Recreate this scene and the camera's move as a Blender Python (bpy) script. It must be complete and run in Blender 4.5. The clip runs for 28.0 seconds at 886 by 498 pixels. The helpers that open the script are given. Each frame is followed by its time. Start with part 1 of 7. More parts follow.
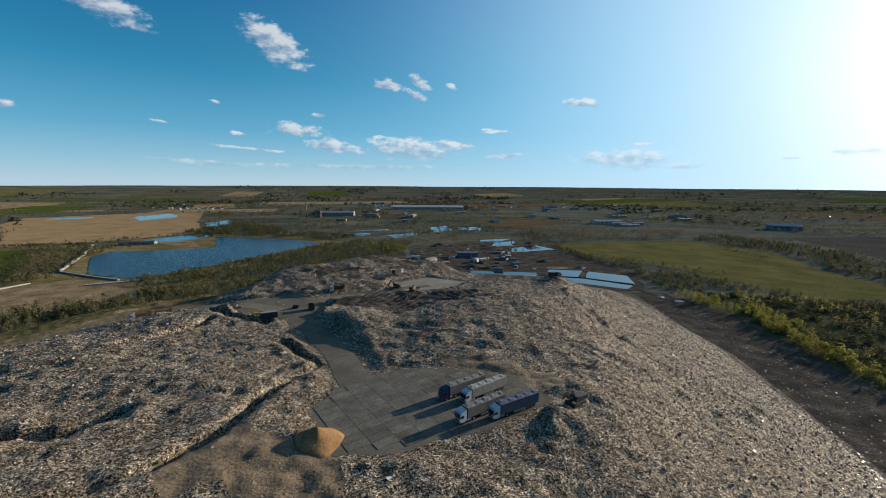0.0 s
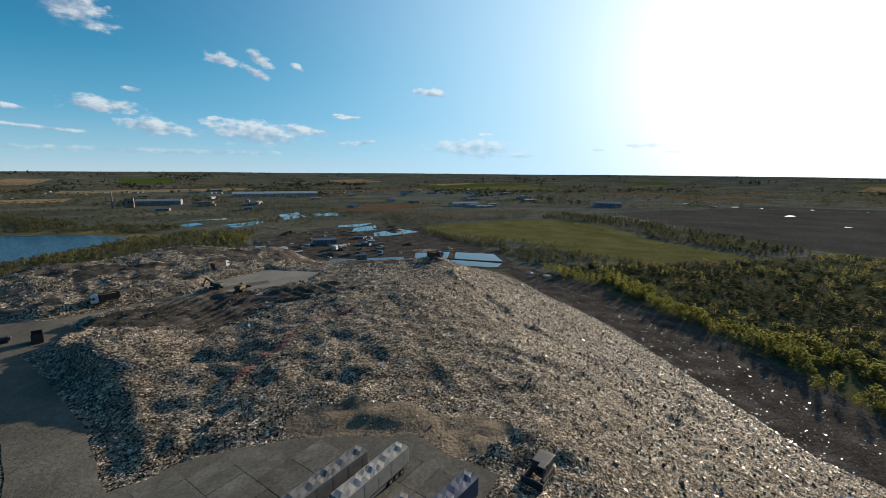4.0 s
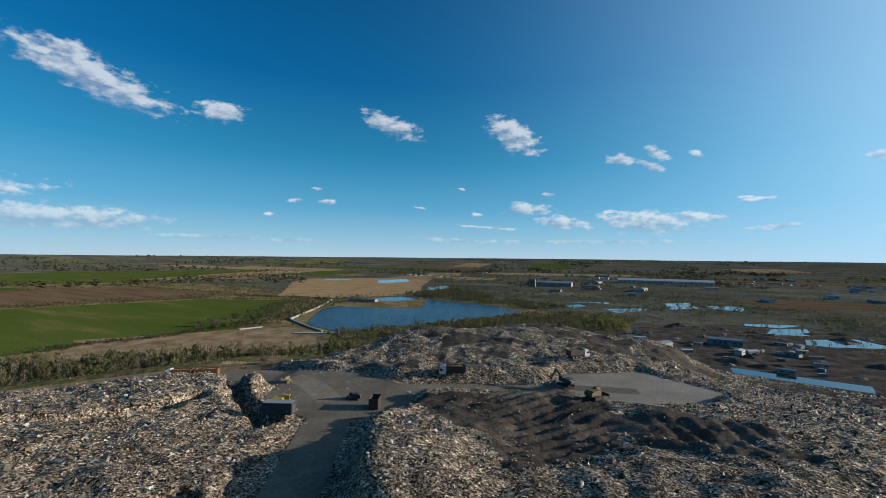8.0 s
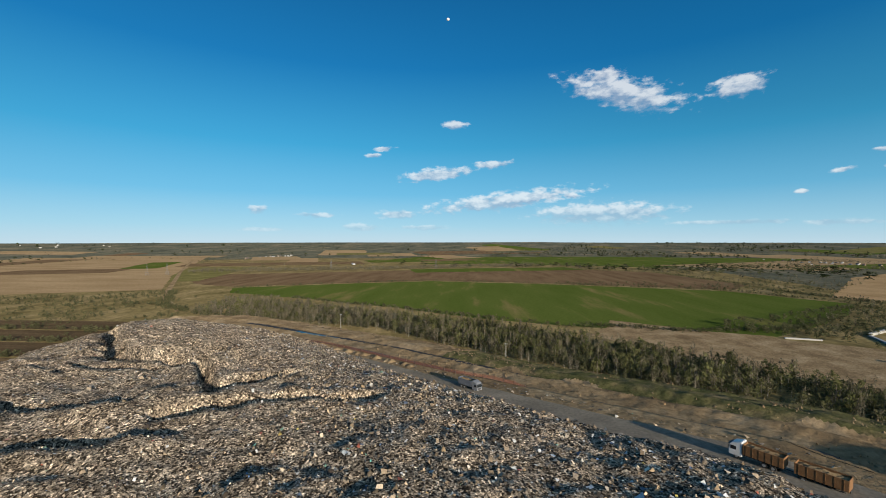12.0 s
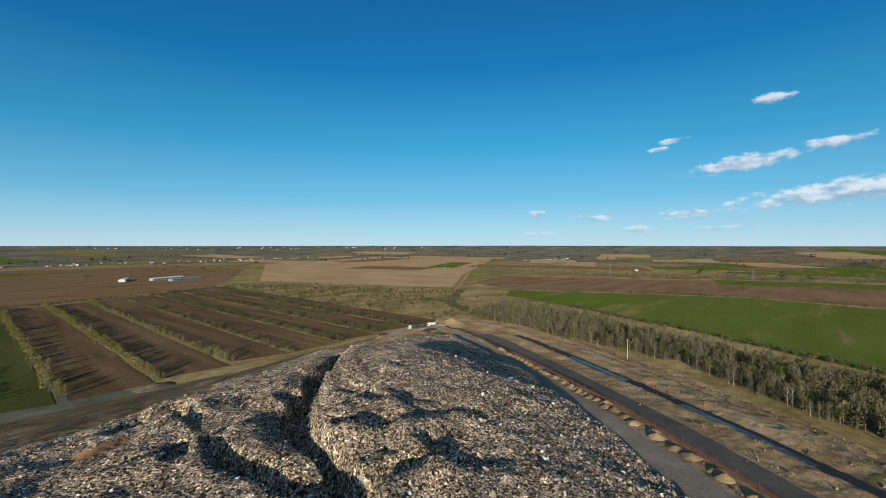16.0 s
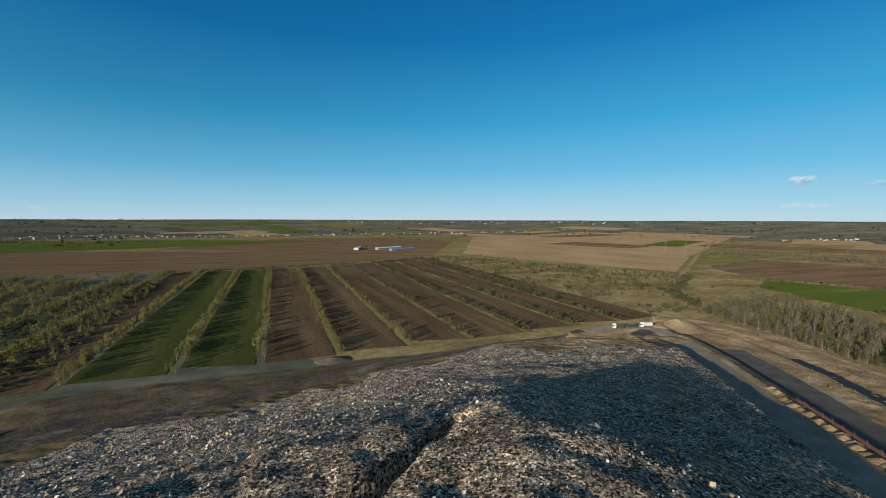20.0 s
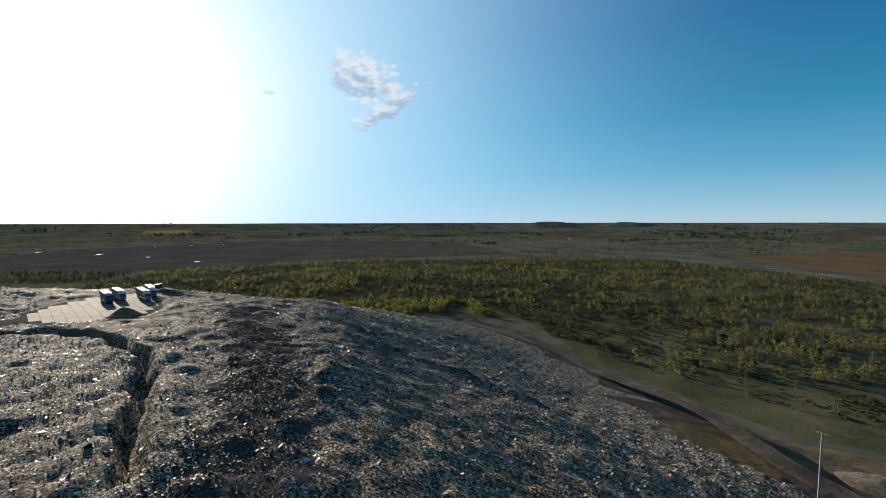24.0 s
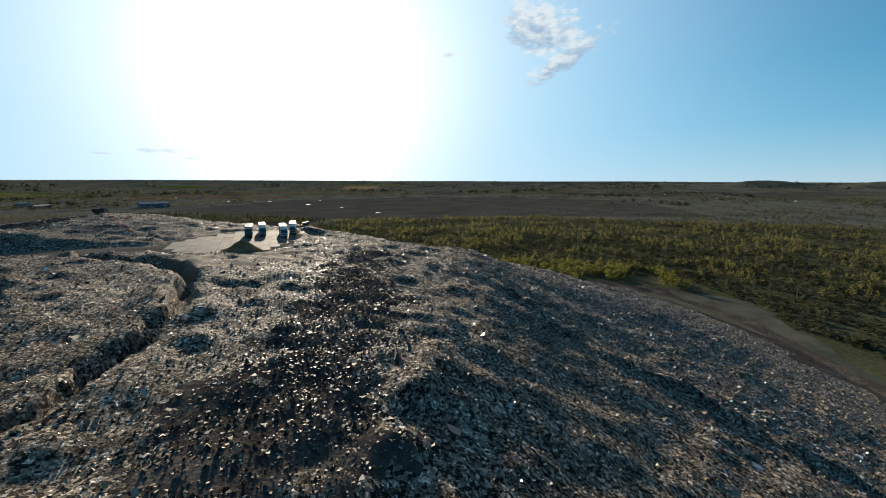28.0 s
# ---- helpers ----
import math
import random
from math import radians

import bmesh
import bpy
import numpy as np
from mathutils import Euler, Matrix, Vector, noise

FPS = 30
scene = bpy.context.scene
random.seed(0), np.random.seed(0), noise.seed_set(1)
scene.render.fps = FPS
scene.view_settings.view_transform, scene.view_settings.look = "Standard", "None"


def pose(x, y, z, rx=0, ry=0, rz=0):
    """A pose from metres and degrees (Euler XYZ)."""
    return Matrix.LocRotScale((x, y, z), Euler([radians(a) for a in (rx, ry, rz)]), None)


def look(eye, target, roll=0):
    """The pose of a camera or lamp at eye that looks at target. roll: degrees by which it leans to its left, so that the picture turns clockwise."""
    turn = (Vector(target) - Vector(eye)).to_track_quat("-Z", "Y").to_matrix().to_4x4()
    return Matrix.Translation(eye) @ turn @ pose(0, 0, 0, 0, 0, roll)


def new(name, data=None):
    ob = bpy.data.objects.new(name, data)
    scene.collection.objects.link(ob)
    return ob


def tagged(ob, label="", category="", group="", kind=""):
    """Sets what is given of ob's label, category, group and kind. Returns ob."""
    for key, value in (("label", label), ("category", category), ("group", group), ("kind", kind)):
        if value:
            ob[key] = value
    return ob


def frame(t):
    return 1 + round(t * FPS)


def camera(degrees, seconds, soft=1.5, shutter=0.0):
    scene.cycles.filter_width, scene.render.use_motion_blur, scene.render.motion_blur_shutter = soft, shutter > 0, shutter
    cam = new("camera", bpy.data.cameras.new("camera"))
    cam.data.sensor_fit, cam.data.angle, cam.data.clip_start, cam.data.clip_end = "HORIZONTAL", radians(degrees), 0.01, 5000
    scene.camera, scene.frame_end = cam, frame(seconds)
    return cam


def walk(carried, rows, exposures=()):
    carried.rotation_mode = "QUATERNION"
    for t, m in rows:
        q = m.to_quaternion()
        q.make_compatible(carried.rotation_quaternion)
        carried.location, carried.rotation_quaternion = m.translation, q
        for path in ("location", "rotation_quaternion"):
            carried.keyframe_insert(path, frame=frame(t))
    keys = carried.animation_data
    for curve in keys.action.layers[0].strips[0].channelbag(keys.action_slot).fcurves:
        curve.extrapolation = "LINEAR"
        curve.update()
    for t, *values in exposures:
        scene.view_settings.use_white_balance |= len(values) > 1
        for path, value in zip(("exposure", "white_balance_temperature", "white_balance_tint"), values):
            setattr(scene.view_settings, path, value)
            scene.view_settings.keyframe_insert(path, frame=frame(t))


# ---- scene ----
# Camera: metres, degrees (t, x, y, z, yaw, pitch, roll).
cam = camera(93.0, 28.0, soft=0.75)
ROWS = [
    (0, 0.00, 0.00, 124.58, -0.05, -8.93, 0.36),
    (0.5, -1.44, 9.28, 122.59, -5.49, -9.14, 0.39),
    (1, -2.08, 18.42, 120.58, -10.14, -9.38, 0.44),
    (1.5, -1.74, 27.15, 118.67, -13.26, -9.88, 0.49),
    (2, -0.88, 35.33, 116.90, -17.55, -10.06, 0.46),
    (2.5, 0.37, 42.81, 115.15, -18.88, -10.19, 0.47),
    (4.5, 6.53, 68.08, 107.09, -19.40, -10.46, 0.56),
    (5, 8.13, 74.47, 105.05, -19.27, -8.89, 0.64),
    (5.5, 9.91, 81.27, 103.29, -18.21, -6.80, 0.73),
    (6, 11.39, 88.36, 102.03, -9.73, -4.63, 0.74),
    (6.5, 11.82, 95.50, 101.19, -1.58, -2.37, 0.72),
    (7, 11.08, 103.09, 100.71, 7.78, -0.84, 0.68),
    (7.5, 8.64, 110.95, 100.54, 19.98, 0.44, 0.59),
    (8, 4.31, 118.88, 100.46, 30.05, 1.01, 0.58),
    (8.5, -1.64, 126.11, 100.32, 41.87, 0.36, 0.41),
    (9, -8.94, 132.15, 100.28, 53.36, -0.23, 0.37),
    (9.5, -17.05, 136.96, 100.27, 67.08, -0.50, 0.12),
    (10, -26.14, 140.48, 100.14, 76.18, -1.35, 0.04),
    (10.5, -35.91, 142.84, 100.03, 79.25, -1.41, 0.06),
    (11, -45.90, 144.17, 100.02, 83.61, -1.16, 0.07),
    (11.5, -55.94, 144.67, 99.99, 88.06, -1.03, -0.02),
    (12, -66.08, 144.51, 99.95, 93.03, -1.10, -0.04),
    (12.5, -76.19, 143.59, 99.82, 97.14, -0.94, -0.03),
    (13, -86.36, 141.96, 99.67, 103.29, -0.49, -0.10),
    (13.5, -96.29, 139.14, 99.51, 108.64, -0.25, -0.07),
    (15.5, -134.04, 120.40, 99.67, 126.17, -0.36, 0.03),
    (16, -142.54, 114.78, 99.54, 129.44, -0.65, 0.03),
    (16.5, -150.47, 108.69, 99.31, 130.03, -0.84, 0.07),
    (17, -158.05, 102.35, 99.01, 130.81, -1.05, 0.08),
    (17.5, -165.42, 96.01, 98.65, 130.84, -1.40, 0.10),
    (18, -172.81, 89.93, 98.41, 131.33, -1.59, 0.14),
    (18.5, -180.02, 83.99, 98.20, 134.23, -2.10, 0.13),
    (19, -186.94, 78.01, 97.94, 140.20, -3.01, 0.10),
    (19.5, -193.42, 71.70, 97.70, 148.12, -3.79, 0.09),
    (20, -198.77, 64.78, 97.50, 157.02, -4.13, 0.17),
    (20.5, -202.46, 57.10, 96.96, 166.61, -3.83, 0.03),
    (21, -204.82, 48.88, 96.30, 179.57, -2.02, 0.00),
    (21.5, -205.75, 40.45, 95.85, 196.86, -0.49, 0.10),
    (22, -204.40, 32.71, 95.61, 213.04, -0.55, -0.01),
    (22.5, -200.75, 26.25, 95.46, 226.93, -0.75, -0.07),
    (24.5, -177.41, 8.17, 94.99, 269.35, -5.48, -0.19),
    (25, -170.27, 6.59, 94.12, 276.44, -7.36, -0.13),
    (25.5, -162.91, 6.73, 92.70, 277.77, -8.24, -0.07),
    (26, -155.97, 7.50, 91.04, 282.02, -9.50, 0.03),
    (26.5, -149.76, 8.75, 89.16, 279.39, -9.86, 0.06),
    (27, -143.87, 9.79, 87.35, 278.35, -9.97, 0.10),
    (27.5, -138.45, 9.96, 85.60, 281.16, -9.38, 0.17),
    (28, -133.08, 9.79, 84.11, 282.49, -9.19, 0.18),
]
EXPOSURES = [(0, 0.80, 6450, 10), (5.5, 0.80, 6500, 10), (8, 0.75, 6150, 10), (10, 0.85, 6350, 10), (12, 0.93, 6500, 10), (18, 0.89, 6450, 10), (21, 0.80, 6350, 10), (23, 0.75, 6350, 10), (25, 0.77, 6500, 10), (28, 0.77, 6550, 10)]
walk(cam, [(t, pose(x, y, z, 90 + pitch, 0, yaw) @ pose(0, 0, 0, 0, 0, roll)) for t, x, y, z, yaw, pitch, roll in ROWS], EXPOSURES)

# ---- world, sun ----
SUN_AZ, SUN_EL = 59.0, 12.5          # clockwise from +y, and above the horizon
sun_dir = Vector((math.sin(radians(SUN_AZ)) * math.cos(radians(SUN_EL)), math.cos(radians(SUN_AZ)) * math.cos(radians(SUN_EL)), math.sin(radians(SUN_EL))))
world = bpy.data.worlds.new("world")
scene.world = world
world.use_nodes = True
WT = world.node_tree
WT.nodes.clear()


def wmath(op, a, b=None, c=None, clamp=False):
    n = WT.nodes.new("ShaderNodeMath")
    n.operation, n.use_clamp = op, clamp
    for i, v in enumerate((a, b, c)):
        if v is None:
            continue
        if isinstance(v, (int, float)):
            n.inputs[i].default_value = v
        else:
            WT.links.new(v, n.inputs[i])
    return n.outputs[0]


sky = WT.nodes.new("ShaderNodeTexSky")
sky.sky_type = "NISHITA"
sky.sun_disc = False
sky.sun_elevation = radians(SUN_EL)
sky.sun_rotation = radians(SUN_AZ)
sky.altitude = 100
sky.air_density, sky.dust_density, sky.ozone_density = 1.0, 0.5, 2.0
coord = WT.nodes.new("ShaderNodeTexCoord")
sep = WT.nodes.new("ShaderNodeSeparateXYZ")
WT.links.new(coord.outputs["Generated"], sep.inputs[0])
az = wmath("ARCTAN2", sep.outputs[0], sep.outputs[1])
el = wmath("ARCSINE", sep.outputs[2])
ae = WT.nodes.new("ShaderNodeCombineXYZ")
WT.links.new(az, ae.inputs[0])
WT.links.new(el, ae.inputs[1])

# cumulus field: noise in (azimuth, elevation), stretched along the horizon
warp = WT.nodes.new("ShaderNodeTexNoise")
warp.inputs["Scale"].default_value, warp.inputs["Detail"].default_value = 34.0, 7.0
warp.inputs["Roughness"].default_value = 0.58
stretch = WT.nodes.new("ShaderNodeVectorMath")
stretch.operation = "MULTIPLY"
stretch.inputs[1].default_value = (1.0, 1.9, 1.0)
WT.links.new(ae.outputs[0], stretch.inputs[0])
WT.links.new(stretch.outputs[0], warp.inputs["Vector"])
# clouds: azimuth and elevation of the middle, half width and half height, tilt, all in degrees
CLOUDS = (
    "-20.7 16.0 3.8 1.8 -30;-7.3 12.3 1.6 0.7 -10;-3.2 12.7 1.4 0.6 -25;-3.8 11.2 1.4 0.5 -25;1.0 12.2 0.9 0.4 -20;17.6 9.9 1.9 0.5 -5;-27.6 9.1 0.8 0.2 -10;-33.0 6.5 1.0 0.2 -10;-18.7 6.4 3.0 0.8 -3;"
    "-15.9 8.3 1.1 0.3 0;-25.6 5.7 1.2 0.3 -10;-14.2 4.5 3.4 0.8 -6;-4.2 4.4 5.5 1.3 -4;1.2 4.9 2.6 0.6 -5;-8.3 5.9 1.0 0.3 0;7.1 6.6 1.9 0.3 0;23.1 2.9 5.3 1.1 -2;24.8 4.8 1.4 0.2 0;29.4 2.1 3.0 0.4 0;"
    "-23.8 3.9 5.0 0.25 -4;-28.8 2.2 7.6 0.35 -3;-11.8 2.0 16.9 0.4 0;8.2 3.5 3.0 0.4 5;47.2 2.5 1.5 0.2 0;-70.0 17.8 6.6 1.7 -16;-72.5 19.8 2.6 0.9 0;-58.1 16.8 2.4 1.2 5;-37.3 17.2 4.0 1.1 -15;-72.5 3.5 7.7 1.4 0;"
    "-76.1 5.9 1.3 0.5 -5;-46.8 8.6 0.9 0.3 0;-45.5 7.0 1.3 0.4 0;-49.6 1.9 4.1 0.4 0;5.7 6.9 1.0 0.2 0;-91.4 15.3 1.6 0.5 0;-100.9 12.2 1.9 0.4 5;-102.4 11.3 1.2 0.4 5;-93.9 9.0 4.7 0.8 6;-86.2 10.2 2.6 0.5 2;"
    "-84.6 5.4 9.8 1.1 6;-99.1 3.6 2.6 0.6 0;-109.8 3.4 3.1 0.4 0;-116.8 4.0 1.2 0.5 0;-116.5 1.5 3.4 0.3 0;-49.6 7.0 1.2 0.3 10;-52.6 5.1 0.7 0.3 5;-104.0 1.8 2.4 0.5 0;-95.6 1.8 4.6 0.4 0;-58.3 2.1 7.7 0.35 0;"
    "89.7 18.1 5.0 2.9 -20;92.8 14.8 5.1 1.2 30;44.0 3.3 2.4 0.4 0;38.9 2.8 1.1 0.2 0;78.2 15.7 0.9 0.4 0;154.4 0.9 7.4 0.3 0")
mask = None
top_side = None
for row in CLOUDS.split(";"):
    a, e, w, h, tilt_ = map(float, row.split())
    d = WT.nodes.new("ShaderNodeMapping")
    d.vector_type = "TEXTURE"
    d.inputs["Location"].default_value = (radians(a), radians(e), 0)
    d.inputs["Rotation"].default_value = (0, 0, radians(tilt_))
    d.inputs["Scale"].default_value = (radians(w * 1.25), radians(h * 1.25), 1)
    WT.links.new(ae.outputs[0], d.inputs[0])
    ln = WT.nodes.new("ShaderNodeVectorMath")
    ln.operation = "LENGTH"
    WT.links.new(d.outputs[0], ln.inputs[0])
    updown = WT.nodes.new("ShaderNodeSeparateXYZ")
    WT.links.new(d.outputs[0], updown.inputs[0])
    one = wmath("SUBTRACT", 1.0 if h > 0.45 else 0.82, ln.outputs["Value"])
    high = wmath("MULTIPLY_ADD", updown.outputs[1], 0.6, one)
    mask = one if mask is None else wmath("MAXIMUM", mask, one)
    top_side = high if top_side is None else wmath("MAXIMUM", top_side, high)
dens = wmath("ADD", wmath("MULTIPLY", wmath("MINIMUM", mask, 0.65), 1.9), wmath("MULTIPLY", wmath("SUBTRACT", warp.outputs["Fac"], 0.5), 3.6))
cover = WT.nodes.new("ShaderNodeMapRange")
cover.interpolation_type = "SMOOTHSTEP"
cover.inputs[1].default_value, cover.inputs[2].default_value = 0.04, 1.1
cover.inputs[3].default_value, cover.inputs[4].default_value = 0.0, 0.92
WT.links.new(dens, cover.inputs[0])
# light and shade within the clouds: thicker towards the base
warp2 = WT.nodes.new("ShaderNodeTexNoise")
warp2.inputs["Scale"].default_value, warp2.inputs["Detail"].default_value = 34.0, 7.0
warp2.inputs["Roughness"].default_value = 0.55
up = WT.nodes.new("ShaderNodeVectorMath")
up.operation = "ADD"
up.inputs[1].default_value = (0.010, 0.030, 0)
WT.links.new(stretch.outputs[0], up.inputs[0])
WT.links.new(up.outputs[0], warp2.inputs["Vector"])
body = wmath("ADD", 0.55, wmath("MULTIPLY", wmath("SUBTRACT", top_side, mask), 1.5))
body = wmath("MULTIPLY", body, wmath("MULTIPLY_ADD", el, 7.0, 0.38, clamp=True))
lit = wmath("ADD", body, wmath("MULTIPLY", wmath("SUBTRACT", warp.outputs["Fac"], warp2.outputs["Fac"]), 2.6), clamp=True)
tone = WT.nodes.new("ShaderNodeMix")
tone.data_type = "RGBA"
tone.inputs["A"].default_value = (2.6, 3.2, 4.2, 1)
tone.inputs["B"].default_value = (7.2, 7.2, 7.1, 1)
WT.links.new(lit, tone.inputs["Factor"])
both = WT.nodes.new("ShaderNodeMix")
both.data_type = "RGBA"
WT.links.new(wmath("MULTIPLY", cover.outputs[0], wmath("MULTIPLY_ADD", el, 10.0, 0.1, clamp=True)), both.inputs["Factor"])
# the blue deepens overhead; a pale haze lies along the horizon and round the sun
toward = WT.nodes.new("ShaderNodeVectorMath")
toward.operation = "DOT_PRODUCT"
toward.inputs[1].default_value = sun_dir
WT.links.new(coord.outputs["Generated"], toward.inputs[0])
blue = WT.nodes.new("ShaderNodeValToRGB")
BLUES = ((0.0, (5.6, 7.6, 8.8)), (0.045, (3.9, 7.0, 8.8)), (0.14, (1.6, 5.4, 8.3)), (0.28, (0.45, 3.95, 7.1)), (0.5, (0.05, 2.1, 5.3)), (0.8, (0.02, 1.2, 3.5)))
while len(blue.color_ramp.elements) < len(BLUES):
    blue.color_ramp.elements.new(0.5)
for e_, (p_, c_) in zip(blue.color_ramp.elements, BLUES):
    e_.position, e_.color = p_, (*c_, 1)
WT.links.new(wmath("MULTIPLY", el, 1.3), blue.inputs[0])
air = WT.nodes.new("ShaderNodeMix")
air.data_type = "RGBA"
air.inputs["Factor"].default_value = 0.94
WT.links.new(sky.outputs[0], air.inputs["A"])
WT.links.new(blue.outputs[0], air.inputs["B"])


def veil(power, most, colour, below):
    """Light scattered round the sun, falling off with the angle from it."""
    half = wmath("MULTIPLY", wmath("ADD", toward.outputs["Value"], 1.0), 0.5)
    m_ = WT.nodes.new("ShaderNodeMix")
    m_.data_type = "RGBA"
    m_.inputs["B"].default_value = (*colour, 1)
    WT.links.new(wmath("MULTIPLY", wmath("POWER", wmath("MAXIMUM", half, 0.0), power), most), m_.inputs["Factor"])
    WT.links.new(below, m_.inputs["A"])
    return m_


# scattering by clear air: least at right angles to the sun
clear_air = WT.nodes.new("ShaderNodeMix")
clear_air.data_type, clear_air.blend_type = "RGBA", "MULTIPLY"
clear_air.inputs["Factor"].default_value = 1.0
WT.links.new(air.outputs["Result"], clear_air.inputs["A"])
dip = wmath("MULTIPLY_ADD", wmath("MULTIPLY", toward.outputs["Value"], toward.outputs["Value"]), 0.42, -0.30)
WT.links.new(wmath("MULTIPLY_ADD", dip, wmath("MULTIPLY_ADD", el, 3.6, 0.1, clamp=True), 1.0), clear_air.inputs["B"])
pale = veil(6.3, 1.0, (3.9, 8.4, 12.0), clear_air.outputs["Result"])
bright = veil(11.0, 0.9, (9.3, 11.4, 12.6), pale.outputs["Result"])
glow = veil(58.0, 1.0, (19.0, 19.0, 18.6), bright.outputs["Result"])
WT.links.new(glow.outputs["Result"], both.inputs["A"])
lift_cloud = WT.nodes.new("ShaderNodeMix")
lift_cloud.data_type, lift_cloud.blend_type = "RGBA", "ADD"
lift_cloud.inputs["Factor"].default_value = 0.3
WT.links.new(tone.outputs["Result"], lift_cloud.inputs["A"])
WT.links.new(glow.outputs["Result"], lift_cloud.inputs["B"])
WT.links.new(lift_cloud.outputs["Result"], both.inputs["B"])
bg = WT.nodes.new("ShaderNodeBackground")
bg.inputs[1].default_value = 0.05
WT.links.new(both.outputs["Result"], bg.inputs[0])
wout = WT.nodes.new("ShaderNodeOutputWorld")
WT.links.new(bg.outputs[0], wout.inputs[0])

sun = new("sun", bpy.data.lights.new("sun", "SUN"))
sun.data.energy, sun.data.angle, sun.data.color = 5.0, radians(0.6), (1.0, 0.87, 0.69)
sun.matrix_world = look((0, 0, 300), Vector((0, 0, 300)) - sun_dir)


# ---- materials ----
BASE_SCALE = 0.68         # scales all base colours down, so that shade deepens against the sky


def material(name, stops, scale=1.0, rough=0.9, bump=0.0, bump_scale=None, detail=8.0, metal=0.0, fine=None, island=None, obrand=None, stretch_xyz=None, spec=0.3, soft_rough=0.55):
    """Noise at one scale through a ramp; fine: (scale, amount) of a second, darker and lighter grain; island/obrand: spread of value per piece."""
    m = bpy.data.materials.new(name)
    m.use_nodes = True
    nt = m.node_tree
    b = nt.nodes["Principled BSDF"]
    b.inputs["Roughness"].default_value, b.inputs["Metallic"].default_value = rough, metal
    b.inputs["Specular IOR Level"].default_value = spec
    b.inputs["Diffuse Roughness"].default_value = 0.15
    geo = nt.nodes.new("ShaderNodeNewGeometry")
    vec = geo.outputs["Position"]
    if stretch_xyz:
        mp = nt.nodes.new("ShaderNodeMapping")
        mp.inputs["Scale"].default_value = stretch_xyz[:3]
        mp.inputs["Rotation"].default_value = (0, 0, radians(stretch_xyz[3]) if len(stretch_xyz) > 3 else 0)
        nt.links.new(vec, mp.inputs[0])
        vec = mp.outputs[0]
    no = nt.nodes.new("ShaderNodeTexNoise")
    no.inputs["Scale"].default_value, no.inputs["Detail"].default_value, no.inputs["Roughness"].default_value = scale, detail, soft_rough
    nt.links.new(vec, no.inputs["Vector"])
    ramp = nt.nodes.new("ShaderNodeValToRGB")
    els = ramp.color_ramp.elements
    while len(els) < len(stops):
        els.new(0.5)
    for el_, (p, c) in zip(els, stops):
        el_.position, el_.color = p, (*(v_ * BASE_SCALE for v_ in c), 1)
    nt.links.new(no.outputs["Fac"], ramp.inputs[0])
    col = ramp.outputs[0]
    if fine:
        n2 = nt.nodes.new("ShaderNodeTexNoise")
        n2.inputs["Scale"].default_value, n2.inputs["Detail"].default_value, n2.inputs["Roughness"].default_value = fine[0], 5.0, 0.7
        nt.links.new(geo.outputs["Position"], n2.inputs["Vector"])
        mr = nt.nodes.new("ShaderNodeMapRange")
        mr.inputs[1].default_value, mr.inputs[2].default_value = 0.3, 0.7
        mr.inputs[3].default_value, mr.inputs[4].default_value = 1 - fine[1], 1 + fine[1]
        nt.links.new(n2.outputs["Fac"], mr.inputs[0])
        mx = nt.nodes.new("ShaderNodeMix")
        mx.data_type, mx.blend_type = "RGBA", "MULTIPLY"
        mx.inputs["Factor"].default_value = 1.0
        nt.links.new(col, mx.inputs["A"])
        nt.links.new(mr.outputs[0], mx.inputs["B"])
        col = mx.outputs["Result"]
    for spread, sock in ((island, geo.outputs["Random Per Island"]), (obrand, None)):
        if not spread:
            continue
        if sock is None:
            oi = nt.nodes.new("ShaderNodeObjectInfo")
            sock = oi.outputs["Random"]
        mr = nt.nodes.new("ShaderNodeMapRange")
        mr.inputs[3].default_value, mr.inputs[4].default_value = 1 - spread, 1 + spread
        nt.links.new(sock, mr.inputs[0])
        mx = nt.nodes.new("ShaderNodeMix")
        mx.data_type, mx.blend_type = "RGBA", "MULTIPLY"
        mx.inputs["Factor"].default_value = 1.0
        nt.links.new(col, mx.inputs["A"])
        nt.links.new(mr.outputs[0], mx.inputs["B"])
        col = mx.outputs["Result"]
    nt.links.new(col, b.inputs["Base Color"])
    if bump:
        n3 = nt.nodes.new("ShaderNodeTexNoise")
        n3.inputs["Scale"].default_value, n3.inputs["Detail"].default_value = bump_scale or scale * 3, 6.0
        n3.inputs["Roughness"].default_value = 0.65
        nt.links.new(geo.outputs["Position"], n3.inputs["Vector"])
        bp = nt.nodes.new("ShaderNodeBump")
        bp.inputs["Strength"].default_value, bp.inputs["Distance"].default_value = 1.0, bump
        nt.links.new(n3.outputs["Fac"], bp.inputs["Height"])
        nt.links.new(bp.outputs[0], b.inputs["Normal"])
    return m


def plain(name, c, rough=0.5, metal=0.0, spread=0.12, scale=1.5, spec=0.4):
    d = tuple(v * (1 - spread) for v in c)
    return material(name, [(0.3, d), (0.7, c)], scale=scale, rough=rough, metal=metal, spec=spec, fine=(scale * 14, spread * 0.5))


TRASH = material("trash", [(0.25, (0.13, 0.106, 0.078)), (0.42, (0.28, 0.224, 0.165)), (0.55, (0.41, 0.336, 0.252)), (0.72, (0.56, 0.472, 0.368))], scale=0.16, rough=0.75, bump=0.5, bump_scale=1.8, detail=12.0, soft_rough=0.75, spec=0.015)


